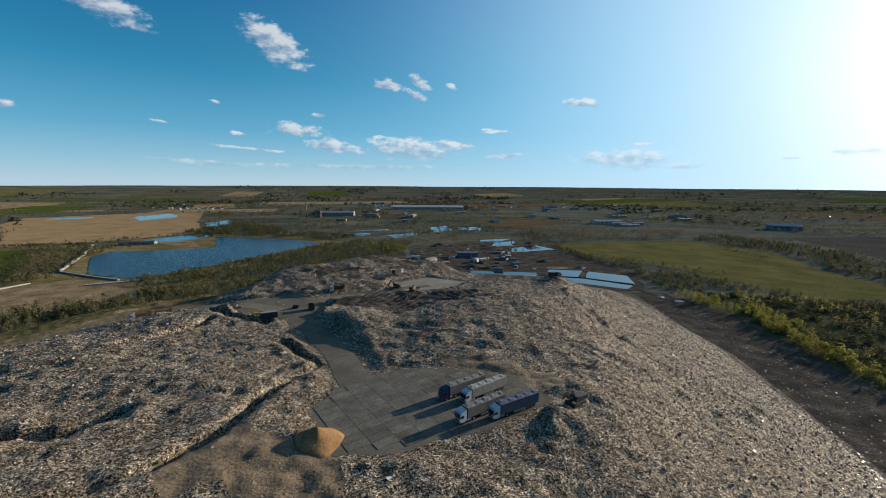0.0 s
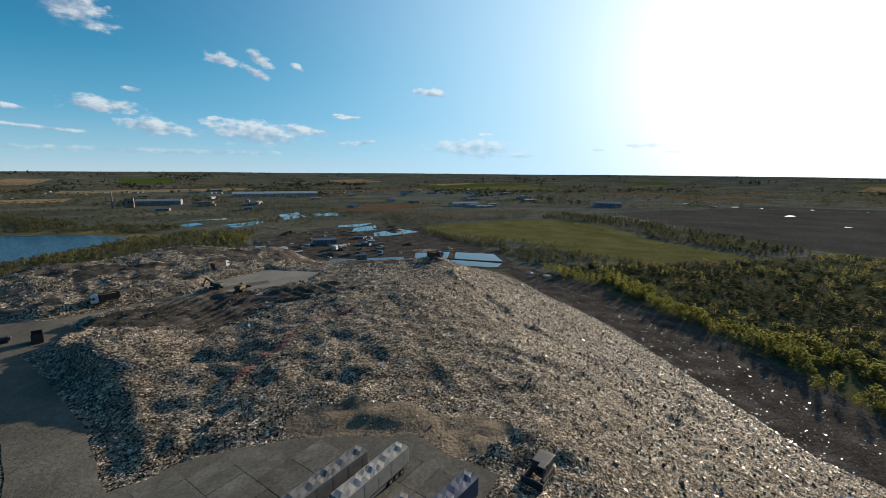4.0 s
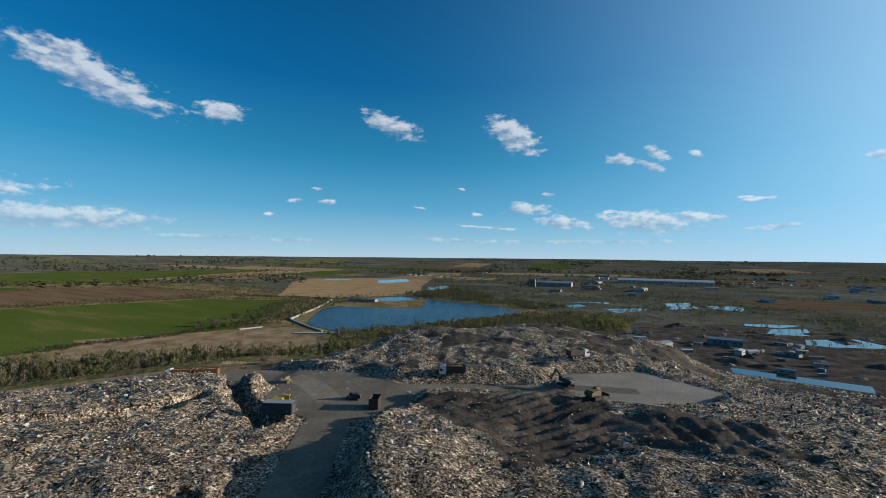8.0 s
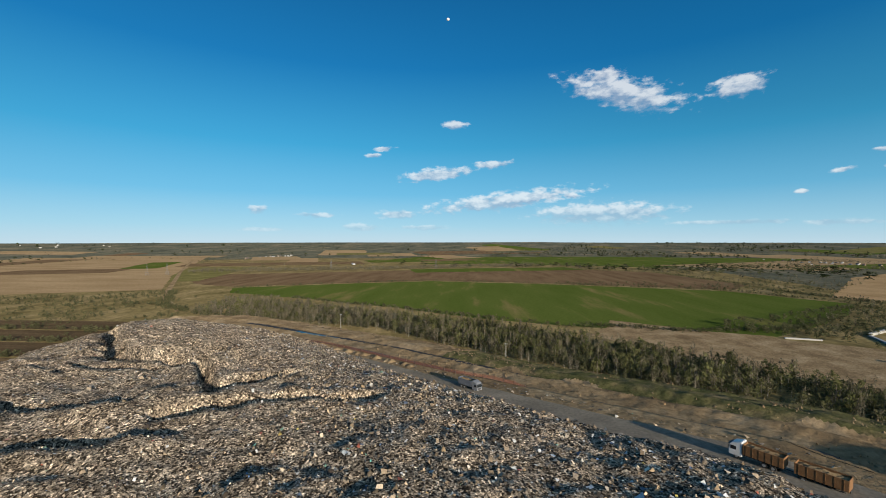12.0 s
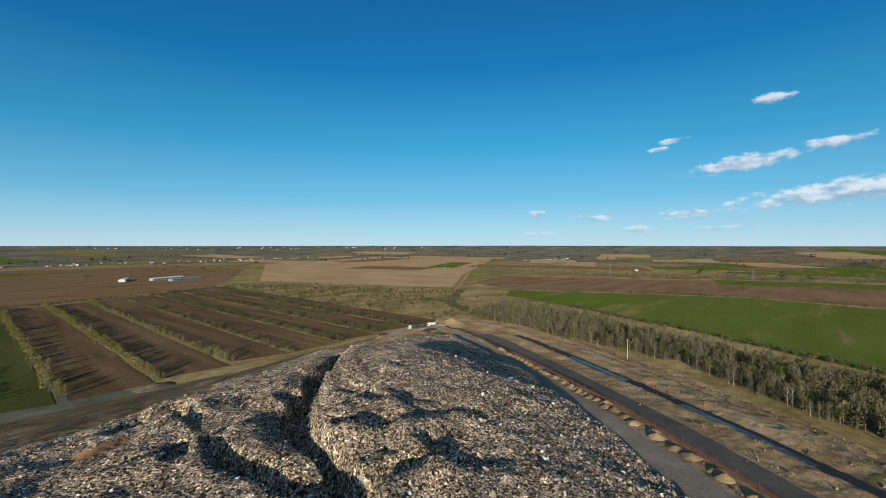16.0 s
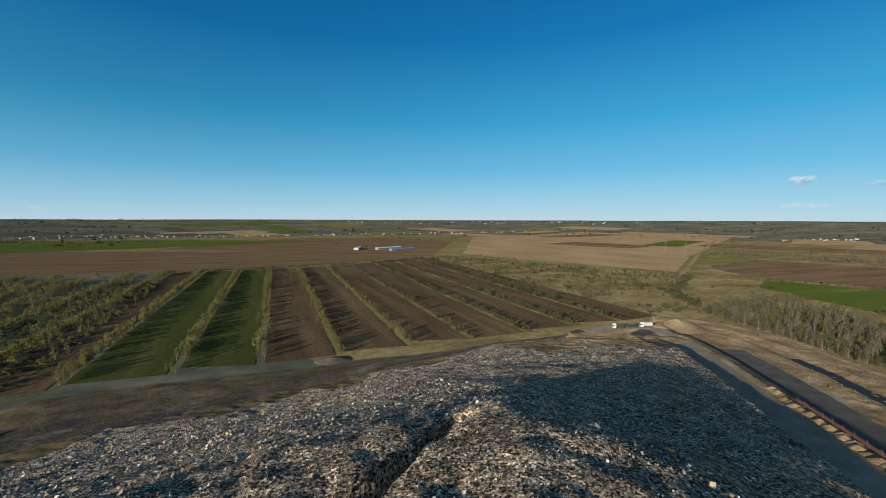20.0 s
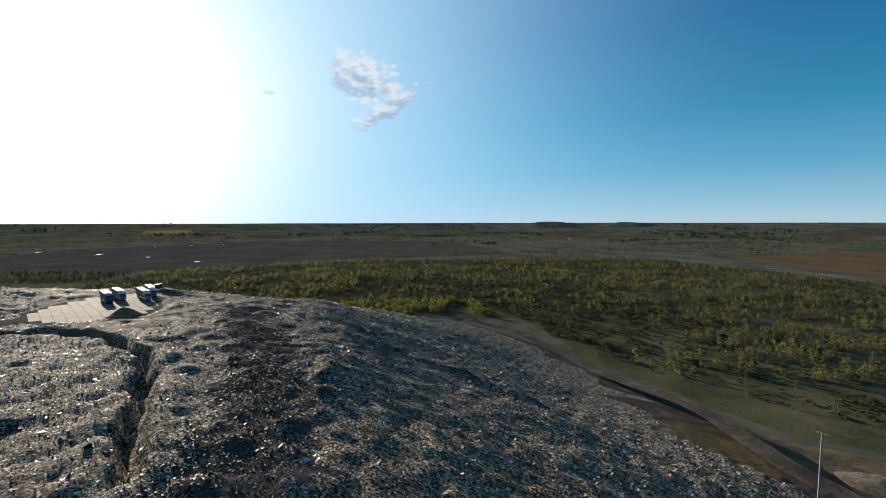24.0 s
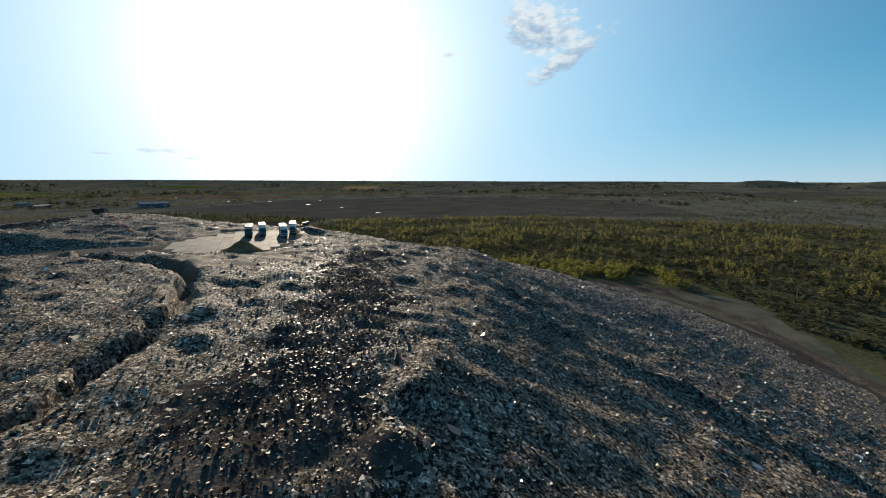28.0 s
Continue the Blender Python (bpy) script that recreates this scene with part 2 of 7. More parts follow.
def scraps(m, layers):
    """Breaks a material up into flat scraps: cells of one tone each, dark ones painted as shaded gaps between lighter
    pieces.
    """
    nt = m.node_tree
    b = nt.nodes["Principled BSDF"]
    geo = nt.nodes.new("ShaderNodeNewGeometry")
    col = b.inputs["Base Color"].links[0].from_socket
    for size, tones in layers:
        vo = nt.nodes.new("ShaderNodeTexVoronoi")
        vo.inputs["Scale"].default_value = 1 / size
        vo.inputs["Randomness"].default_value = 1.0
        nt.links.new(geo.outputs["Position"], vo.inputs["Vector"])
        sp = nt.nodes.new("ShaderNodeSeparateColor")
        nt.links.new(vo.outputs["Color"], sp.inputs[0])
        rp = nt.nodes.new("ShaderNodeValToRGB")
        rp.color_ramp.interpolation = "CONSTANT"
        while len(rp.color_ramp.elements) < len(tones):
            rp.color_ramp.elements.new(0.5)
        for e_, (p_, v_) in zip(rp.color_ramp.elements, tones):
            e_.position, e_.color = p_, (v_, v_, v_, 1)
        nt.links.new(sp.outputs[0], rp.inputs[0])
        mx = nt.nodes.new("ShaderNodeMix")
        mx.data_type, mx.blend_type = "RGBA", "MULTIPLY"
        mx.inputs["Factor"].default_value = 1.0
        nt.links.new(col, mx.inputs["A"])
        nt.links.new(rp.outputs[0], mx.inputs["B"])
        col = mx.outputs["Result"]
    nt.links.new(col, b.inputs["Base Color"])
    return m


# the lowest tones put the shade between scraps into the colour
scraps(TRASH, [(0.33, [(0.0, 0.16), (0.32, 0.72), (0.62, 1.15), (0.88, 2.2)]), (0.16, [(0.0, 0.45), (0.3, 0.95), (0.78, 1.6)]), (1.0, [(0.0, 0.65), (0.3, 0.95), (0.72, 1.28)])])
DIRT_TAN = material("tan_earth", [(0.3, (0.17, 0.118, 0.068)), (0.5, (0.275, 0.198, 0.115)), (0.7, (0.39, 0.295, 0.185))], scale=0.05, rough=0.95, bump=0.5, bump_scale=0.35, fine=(0.5, 0.35), detail=10, spec=0.0)
DIRT_DARK = material("dark_earth", [(0.3, (0.06, 0.051, 0.043)), (0.55, (0.115, 0.097, 0.08)), (0.75, (0.195, 0.168, 0.138))], scale=0.07, rough=0.95, bump=0.5, bump_scale=0.5, fine=(0.8, 0.45), detail=10, spec=0.0)
SAND = material("sand", [(0.3, (0.28, 0.155, 0.075)), (0.7, (0.40, 0.24, 0.12))], scale=0.4, rough=0.95, bump=0.25, bump_scale=2.0, fine=(4.0, 0.2), spec=0.0)
DUSTY_ROAD = material("dusty_road", [(0.3, (0.19, 0.165, 0.13)), (0.55, (0.25, 0.217, 0.172)), (0.75, (0.33, 0.285, 0.225))], scale=0.09, rough=0.9, bump=0.08, bump_scale=1.5, fine=(1.2, 0.25), detail=10, spec=0.0)
ASPHALT = material("road_surface", [(0.3, (0.14, 0.124, 0.10)), (0.55, (0.19, 0.169, 0.136)), (0.75, (0.25, 0.22, 0.175))], scale=0.09, rough=0.85, bump=0.08, bump_scale=1.5, fine=(1.2, 0.25), detail=10, spec=0.0)
SLAB = material("concrete_slab", [(0.3, (0.12, 0.108, 0.09)), (0.5, (0.17, 0.155, 0.13)), (0.7, (0.235, 0.215, 0.18))], scale=0.22, rough=0.8, fine=(2.2, 0.35), obrand=0.2, detail=10, soft_rough=0.7, spec=0.04)
LAKE = material("rippled_water", [(0.3, (0.004, 0.014, 0.04)), (0.7, (0.006, 0.019, 0.05))], scale=0.02, rough=0.2, bump=0.5, bump_scale=0.5, spec=0.2)
DITCH_WATER = material("ditch_water", [(0.3, (0.010, 0.014, 0.02)), (0.7, (0.016, 0.02, 0.028))], scale=0.1, rough=0.2, bump=0.1, bump_scale=1.2, spec=0.18)
WATER = material("water", [(0.3, (0.010, 0.02, 0.03)), (0.7, (0.015, 0.028, 0.04))], scale=0.02, rough=0.06, bump=0.03, bump_scale=0.7, spec=0.5)
# the plain's colour is lightened to stand in for haze towards the horizon
PLAIN_LAND = material("plain_land", [(0.30, (0.074, 0.079, 0.06)), (0.45, (0.108, 0.112, 0.085)), (0.57, (0.15, 0.142, 0.102)), (0.70, (0.22, 0.19, 0.133))], scale=0.004, rough=0.95, fine=(0.05, 0.35), detail=10, stretch_xyz=(1, 1.8, 1, 20), soft_rough=0.6, spec=0.0)
GREEN_FIELD = material("green_crop", [(0.3, (0.072, 0.104, 0.02)), (0.56, (0.095, 0.122, 0.028)), (0.72, (0.20, 0.16, 0.065))], scale=0.012, rough=0.9, fine=(0.25, 0.2), stretch_xyz=(0.35, 1.8, 1, 20), spec=0.0)
BROWN_FIELD = material("ploughed_soil", [(0.3, (0.125, 0.082, 0.047)), (0.7, (0.21, 0.142, 0.084))], scale=0.02, rough=0.95, fine=(0.3, 0.25), stretch_xyz=(0.3, 1.6, 1, 10), spec=0.0)
TAN_FIELD = material("dry_stubble", [(0.3, (0.27, 0.185, 0.10)), (0.7, (0.40, 0.285, 0.165))], scale=0.012, rough=0.95, fine=(0.2, 0.25), stretch_xyz=(1.5, 0.4, 1, 15), spec=0.0)
MEADOW = material("meadow_grass", [(0.3, (0.12, 0.112, 0.042)), (0.55, (0.18, 0.162, 0.062)), (0.75, (0.25, 0.205, 0.09))], scale=0.02, rough=0.95, fine=(0.3, 0.3), detail=10, spec=0.0)
SCRUB = material("scrub_ground", [(0.3, (0.062, 0.066, 0.036)), (0.5, (0.108, 0.106, 0.056)), (0.7, (0.175, 0.15, 0.085))], scale=0.03, rough=0.95, fine=(0.5, 0.4), detail=10, spec=0.0)
# peat paler than its own colour, with the haze over it mixed in
PEAT = material("haze_paled_peat", [(0.3, (0.078, 0.072, 0.062)), (0.7, (0.13, 0.118, 0.10))], scale=0.01, rough=0.9, fine=(0.15, 0.3), spec=0.0)
REED = material("dry_reed", [(0.3, (0.33, 0.215, 0.11)), (0.6, (0.45, 0.305, 0.165)), (0.8, (0.31, 0.21, 0.115))], scale=0.02, rough=0.95, bump=1.0, bump_scale=0.3, fine=(0.4, 0.25), spec=0.0)
BARK = material("bark", [(0.3, (0.11, 0.097, 0.075)), (0.7, (0.36, 0.325, 0.27))], scale=0.8, rough=0.9, obrand=0.2, island=0.2, spec=0.0)


def foliage(name, c1, c2, through_light):
    """Leaves or twigs: diffuse, with some of the light passing through."""
    m = material(name, [(0.3, c1), (0.7, c2)], scale=0.05, rough=0.95, island=0.35, spec=0.0)
    nt = m.node_tree
    b = nt.nodes["Principled BSDF"]
    col = b.inputs["Base Color"].links[0].from_socket
    tr = nt.nodes.new("ShaderNodeBsdfTranslucent")
    nt.links.new(col, tr.inputs["Color"])
    mx = nt.nodes.new("ShaderNodeMixShader")
    mx.inputs[0].default_value = through_light
    nt.links.new(b.outputs[0], mx.inputs[1])
    nt.links.new(tr.outputs[0], mx.inputs[2])
    nt.links.new(mx.outputs[0], nt.nodes["Material Output"].inputs["Surface"])
    return m


TWIG_GREY = foliage("bare_twigs", (0.108, 0.098, 0.068), (0.205, 0.18, 0.122), 0.35)
LEAF_OLIVE = foliage("olive_buds", (0.086, 0.09, 0.046), (0.15, 0.147, 0.074), 0.4)
LEAF_YELLOW = foliage("young_leaves", (0.185, 0.19, 0.045), (0.30, 0.29, 0.08), 0.5)
SPRING = foliage("first_leaves", (0.105, 0.11, 0.045), (0.175, 0.175, 0.075), 0.45)
GOLD = foliage("golden_buds", (0.175, 0.165, 0.055), (0.28, 0.255, 0.095), 0.5)
CONIFER = foliage("dark_needles", (0.03, 0.04, 0.018), (0.05, 0.06, 0.028), 0.15)
CONCRETE = plain("pale_concrete", (0.42, 0.41, 0.38), 0.85)
WHITE_PAINT = plain("white_paint", (0.72, 0.73, 0.74), 0.4)
WHITE_WALL = plain("white_sheet_wall", (0.58, 0.57, 0.54), 0.75, spread=0.25, spec=0.2)
GREY_WALL = plain("grey_sheet_wall", (0.28, 0.29, 0.3), 0.6)
BLUE_SHEET = plain("blue_sheet", (0.19, 0.25, 0.32), 0.7, spread=0.25, spec=0.2)
DARK_GLASS = plain("dark_glass", (0.02, 0.025, 0.03), 0.08, spec=0.6)
RUBBER = plain("rubber", (0.02, 0.02, 0.02), 0.85)
STEEL = plain("dark_steel", (0.07, 0.07, 0.075), 0.6, 0.3)
GALV = plain("galvanised_steel", (0.4, 0.42, 0.43), 0.5, 0.5)
ORANGE = plain("faded_orange_paint", (0.23, 0.115, 0.045), 0.65, spread=0.35)
YELLOW = plain("yellow_paint", (0.45, 0.31, 0.03), 0.55, spread=0.3)
NAVY = plain("navy_paint", (0.015, 0.025, 0.09), 0.4)
TARP_GREY = plain("grey_tarpaulin", (0.23, 0.205, 0.185), 0.65, spread=0.35, scale=0.9)
TARP_LIGHT = plain("pale_tarpaulin", (0.42, 0.385, 0.34), 0.65, spread=0.35, scale=0.9)
TARP_BLUE = plain("blue_tarpaulin", (0.10, 0.11, 0.17), 0.55, spread=0.35, scale=0.9)
RED_MESH = plain("red_netting", (0.30, 0.115, 0.08), 0.8, spread=0.3)
RED_NET = RED_MESH.node_tree
gauze = RED_NET.nodes.new("ShaderNodeMixShader")
gauze.inputs[0].default_value = 0.62
RED_NET.links.new(RED_NET.nodes.new("ShaderNodeBsdfTransparent").outputs[0], gauze.inputs[1])
RED_NET.links.new(RED_NET.nodes["Principled BSDF"].outputs[0], gauze.inputs[2])
RED_NET.links.new(gauze.outputs[0], RED_NET.nodes["Material Output"].inputs["Surface"])
RUST = plain("rusty_plate", (0.075, 0.05, 0.038), 0.8, spread=0.3)
GREEN_PAINT = plain("green_paint", (0.035, 0.055, 0.045), 0.6)
BRICK = plain("brick_wall", (0.3, 0.2, 0.15), 0.9, spread=0.2)
ROOF_DARK = plain("dark_roofing", (0.09, 0.085, 0.085), 0.8, spread=0.25)
LINER = plain("black_liner", (0.03, 0.032, 0.036), 0.8, spec=0.1)
PYLON_GREY = plain("weathered_steel", (0.15, 0.15, 0.15), 0.7)
MOON_ROCK = plain("moon_rock", (0.8, 0.8, 0.8), 1.0, spread=0.3, scale=0.05)


# ---- mesh helpers ----
def mesh_object(name, verts, faces, mat, parent=None, label="", smooth=False):
    """faces: an (n, 3) or (n, 4) array, or a list of tuples."""
    me = bpy.data.meshes.new(name)
    verts = np.asarray(verts, dtype=np.float32)
    if isinstance(faces, np.ndarray):
        k, n = faces.shape[1], len(faces)
        me.vertices.add(len(verts))
        me.vertices.foreach_set("co", verts.ravel())
        me.loops.add(n * k)
        me.loops.foreach_set("vertex_index", faces.ravel().astype(np.int32))
        me.polygons.add(n)
        me.polygons.foreach_set("loop_start", np.arange(0, n * k, k, dtype=np.int32))
        me.polygons.foreach_set("loop_total", np.full(n, k, dtype=np.int32))
        me.update(calc_edges=True)
    else:
        me.from_pydata([tuple(map(float, v)) for v in verts], [], faces)
    me.materials.append(mat)
    if smooth:
        me.polygons.foreach_set("use_smooth", np.ones(len(me.polygons), dtype=bool))
    ob = new(name, me)
    if parent:
        ob.parent = parent
    if label:
        ob["label"] = label
    return ob


def part(name, bm, mat, parent, label=""):
    me = bpy.data.meshes.new(name)
    bm.to_mesh(me)
    bm.free()
    me.materials.append(mat)
    ob = new(name, me)
    ob.parent = parent
    if label:
        ob["label"] = label
    return ob


def box(sx, sy, sz, x=0, y=0, z=0, bevel=0.0, bm=None, taper=None):
    """A box of that size standing on z, its middle at x, y; taper: (fx, fy) shrinks the top."""
    b = bmesh.new() if bm is None else bm
    r = bmesh.ops.create_cube(b, size=1.0)
    for v in r["verts"]:
        top = v.co.z > 0
        fx, fy = taper if (taper and top) else (1, 1)
        v.co = Vector((v.co.x * sx * fx + x, v.co.y * sy * fy + y, (v.co.z + 0.5) * sz + z))
    if bevel:
        es = {e for v in r["verts"] for e in v.link_edges}
        bmesh.ops.bevel(b, geom=list(es), offset=bevel, segments=2, affect="EDGES", profile=0.6)
    return b


def cyl(r, h, x=0, y=0, z=0, axis="Z", seg=14, r2=None, bm=None):
    b = bmesh.new() if bm is None else bm
    m = Matrix.Translation((x, y, z)) @ {"Z": Matrix.Identity(4), "X": Matrix.Rotation(radians(90), 4, "Y"), "Y": Matrix.Rotation(radians(90), 4, "X")}[axis]
    bmesh.ops.create_cone(b, cap_ends=True, segments=seg, radius1=r, radius2=r if r2 is None else r2, depth=h, matrix=m)
    return b


def empty(name, x, y, z, turn=0.0, label="", category="", group=""):
    e = new(name)
    e.empty_display_size = 0.2
    e.matrix_basis = pose(x, y, z, 0, 0, turn)
    return tagged(e, label, category, group)


# ---- the lie of the land ----
def hash01(i, j, seed):
    n = (i.astype(np.int64) * 374761393 + j.astype(np.int64) * 668265263 + seed * 1442695041) & 0x7fffffff
    n = ((n ^ (n >> 13)) * 1274126177) & 0x7fffffff
    return ((n ^ (n >> 16)) & 0xffff) / 65535.0


def vnoise(x, y, wave, seed=0):
    u, v = np.asarray(x) / wave, np.asarray(y) / wave
    i, j = np.floor(u), np.floor(v)
    f, g = u - i, v - j
    f, g = f * f * (3 - 2 * f), g * g * (3 - 2 * g)
    a, b = hash01(i, j, seed), hash01(i + 1, j, seed)
    c, d = hash01(i, j + 1, seed), hash01(i + 1, j + 1, seed)
    return (a * (1 - f) + b * f) * (1 - g) + (c * (1 - f) + d * f) * g - 0.5


def seg_dist(x, y, line, closed=False):
    """Distance to a polyline, and the fractional place along it (segment index + part)."""
    pts = list(line) + ([line[0]] if closed else [])
    best = np.full(np.shape(x), 1e9)
    at = np.zeros(np.shape(x))
    for k in range(len(pts) - 1):
        ax, ay, bx, by = *pts[k][:2], *pts[k + 1][:2]
        dx, dy = bx - ax, by - ay
        t = np.clip(((x - ax) * dx + (y - ay) * dy) / (dx * dx + dy * dy), 0, 1)
        d = np.hypot(x - ax - t * dx, y - ay - t * dy)
        near = d < best
        best = np.where(near, d, best)
        at = np.where(near, k + t, at)
    return best, at


def inside(x, y, poly):
    r = np.zeros(np.shape(x), dtype=bool)
    n = len(poly)
    for k in range(n):
        (ax, ay), (bx, by) = poly[k][:2], poly[(k + 1) % n][:2]
        if ay == by:
            continue
        r ^= ((ay > y) != (by > y)) & (x < (bx - ax) * (y - ay) / (by - ay) + ax)
    return r


def along(line, at, k):
    v = np.array([p[k] for p in line], dtype=float)
    return np.interp(at, np.arange(len(line)), v)


# contours of the mound: foot, shelf at 20 m and the edge of the top at 61 m
TOE = [(192, -86), (206, -20), (200, 90), (192, 145), (198, 177), (206, 221), (218, 294), (215, 350), (222, 470), (120, 500), (0, 500), (-120, 470), (-215, 420), (-275, 335), (-345, 265),
       (-405, 190), (-455, 120), (-505, 65), (-548, 0), (-580, -90), (-620, -190), (-560, -215), (-465, -205), (-365, -215), (-227, -222), (-145, -230), (-75, -226), (-30, -165), (30, -140), (120, -122)]
SHELF = [(138, -44), (160, 6), (168, 90), (160, 140), (166, 177), (172, 221), (178, 294), (176, 350), (172, 410), (100, 430), (0, 432), (-100, 405), (-180, 350), (-235, 290), (-290, 215),
         (-345, 150), (-395, 85), (-430, 10), (-455, -60), (-480, -130), (-470, -160), (-420, -150), (-339, -159), (-260, -138), (-193, -117), (-146, -107), (-87, -98), (-20, -71), (35, -64), (98, -57)]
CREST = [(15, 32), (45, 80), (58, 150), (66, 210), (84, 285), (30, 322), (-40, 335), (-105, 312), (-128, 255), (-140, 205), (-160, 165), (-190, 112), (-238, 50), (-250, 22), (-243, -2), (-205, 2), (-150, 10), (-100, 15), (-55, 20), (-20, 24)]
# roads: x, y, z of the middle line
ROAD_PAD = [(-26, 122, 63.2), (-40, 150, 62.8), (-55, 172, 62.0), (-72, 196, 61.0), (-88, 210, 60.4)]
ROAD_WEST = [(-80, 204, 60.8), (-98, 214, 60.0), (-120, 215, 59.0), (-148, 203, 57.0), (-215, 132, 49.5), (-285, 62, 42.0), (-335, 10, 34.0), (-375, -35, 28.0), (-412, -82, 24.0), (-440, -125, 21.0)]
ROAD_END = [(-440, -125, 21.0), (-452, -142, 20.5), (-446, -156, 20.5), (-425, -160, 20.5), (-395, -158, 20.0)]
ROAD_NORTH = [(-80, 218, 60.4), (-55, 236, 59.6), (-31, 250, 59.2), (-8, 258, 59.4)]
PLAZA = [(-33, 258), (-30, 266), (-10, 282), (14, 270), (8, 252), (-6, 241), (-24, 244)]
PAD = [(-26, 87), (-12, 88), (14, 99), (32, 113), (22, 127), (2, 133), (-15, 132), (-22, 128), (-32, 118), (-36, 107)]
JUNCTION = [(-98, 196), (-76, 192), (-62, 200), (-60, 214), (-72, 226), (-92, 230), (-112, 220)]
LEVELS = [(PAD, 63.2), (PLAZA, 60.4), (JUNCTION, 60.4)]
# cracks and steps: line, half width, depth, rise of the ground on the line's left over its right
TRENCHES = [
    ([(-42, 134), (-47, 125), (-51, 112), (-52, 100), (-56, 89), (-62, 79), (-85, 59), (-108, 49), (-128, 41), (-134, 39)], 1.5, 2.4, 0.5),
    ([(-112, 89), (-100, 89), (-90, 92), (-84, 101)], 2.6, 3.0, -0.8),
    ([(-60, 153), (-49, 142), (-42, 137)], 2.4, 3.0, 0.6),
    ([(-228, 3), (-207, 20), (-196, 31), (-188, 40), (-184, 50), (-182, 58), (-179, 70)], 2.4, 3.6, 2.0),
    ([(-179, 70), (-174, 75), (-165, 82), (-157, 88)], 1.6, 3.8, 0.0),
    ([(-144, 85), (-150, 92), (-155, 99), (-159, 107), (-161, 116), (-162.5, 123)], 1.7, 4.0, 0.2),
    ([(-160, 87), (-166, 89), (-172, 93), (-177, 97)], 1.5, 3.2, 0.3),
    ([(-172, 43), (-171, 51), (-173, 58), (-178, 68)], 1.9, 2.8, -0.8),
    ([(-180, 70), (-185, 70), (-190, 72), (-196, 76)], 1.5, 2.4, -1.2),
    ([(-191, 45), (-198, 44), (-203, 48)], 1.4, 2.0, -2.0), ([(-205, 28), (-214, 29)], 1.3, 2.0, -1.8), ([(-189, 54), (-194, 58), (-200, 60)], 1.8, 1.8, -2.2),
    ([(-193, 27), (-197, 31)], 1.4, 2.4, 0.0), ([(-177, 8), (-174, 24)], 1.3, 2.2, -0.6), ([(-171, 20), (-161, 27)], 1.4, 1.6, 1.8), ([(-172, 37), (-159, 38)], 1.6, 1.8, 2.0),
    ([(-145, 50), (-143, 60), (-145, 72), (-149, 75)], 1.6, 1.8, -1.8), ([(-122, 68), (-129, 75), (-132, 84)], 2.0, 2.2, -2.0), ([(-169, 35), (-166, 42)], 1.8, 2.2, 0.0),
    ([(-168, 13), (-177, 10)], 2.6, 3.0, 0.0), ([(-124, 205), (-100, 190), (-80, 183)], 2.6, 3.4, 0.8), ([(-120, 150), (-108, 165), (-104, 182)], 1.6, 2.2, 0.6),
]
# dark ground combed by the bulldozers: outline, and the direction across the furrows
FURROWED = [([(-45, 230), (-28, 246), (-14, 236), (-7, 204), (-21, 182), (-32, 200)], 150), ([(-8, 227), (17, 232), (24, 208), (6, 204)], 20)]
# low lines of tipped waste: line, half width, height
BERMS = [([(75, 252), (82, 221), (88, 190), (104, 172), (124, 165), (142, 160)], 2.6, 1.5), ([(-24, 24), (-41, 4), (-49, -11), (-54, -29), (-60, -48)], 2.4, 1.8), ([(-74, 24), (-101, 20), (-112, 20), (-128, 22)], 3.0, 1.6),
         ([(60, 160), (84, 150), (110, 133)], 2.2, 1.4), ([(-214, 36), (-206, 48), (-194, 67), (-188, 78)], 2.4, 1.6), ([(28, 100), (34, 108), (33, 118)], 4.0, 2.2)]
HEAPS = [(-40, 176, 14, 4.6), (-200, 40, 70, 4.0), (-95, 60, 60, 3.0), (-140, 110, 45, 1.5), (8, 172, 40, 4.5), (35, 215, 30, 4.0), (40, 60, 28, -1.5), (-55, 318, 30, 7.0), (-100, 285, 24, 5.0), (-8, 322, 16, 4.0),
         (-20, 210, 16, -2.0), (76, 275, 10, 3.0), (-120, 172, 22, 2.5), (-72, 130, 30, 2.0), (40, 118, 12, 1.5), (0, 76, 20, 0.8), (-225, 15, 30, 2.0), (44, 121, 5, 1.2), (118, 150, 3.6, 2.2), (37, 104, 4, 1.0), (-104, 202, 6, 1.4), (30, 300, 34, -5.5), (22, 325, 18, -4.0)]


def far_rise(d):
    u = np.clip((d - 2800.0) / 2100.0, 0, 1)
    return np.where(d > 2800, 100 * (1 - np.maximum(d, 2800) * (1 - 0.9 * u) / 2800.0), 0.0)


def plain_z(x, y):
    x, y = np.asarray(x, dtype=float), np.asarray(y, dtype=float)
    return np.maximum(far_rise(np.hypot(x + 40, y - 40)), 0.0)


def blur(a, n):
    for _ in range(n):
        for ax in (0, 1):
            a = 0.5 * a + 0.25 * (np.roll(a, 1, ax) + np.roll(a, -1, ax))
    return a


STEP = 1.1
GX = np.arange(-650, 250 + STEP, STEP)
GY = np.arange(-250, 530 + STEP, STEP)
XX, YY = np.meshgrid(GX, GY, indexing="ij")


def lumps(x, y, wave, seed):
    """Rounded lumps with sharp creases between them."""
    return np.abs(2 * vnoise(x, y, wave, seed) + 0.5 * vnoise(x, y, wave * 0.43, seed + 40)) - 0.32


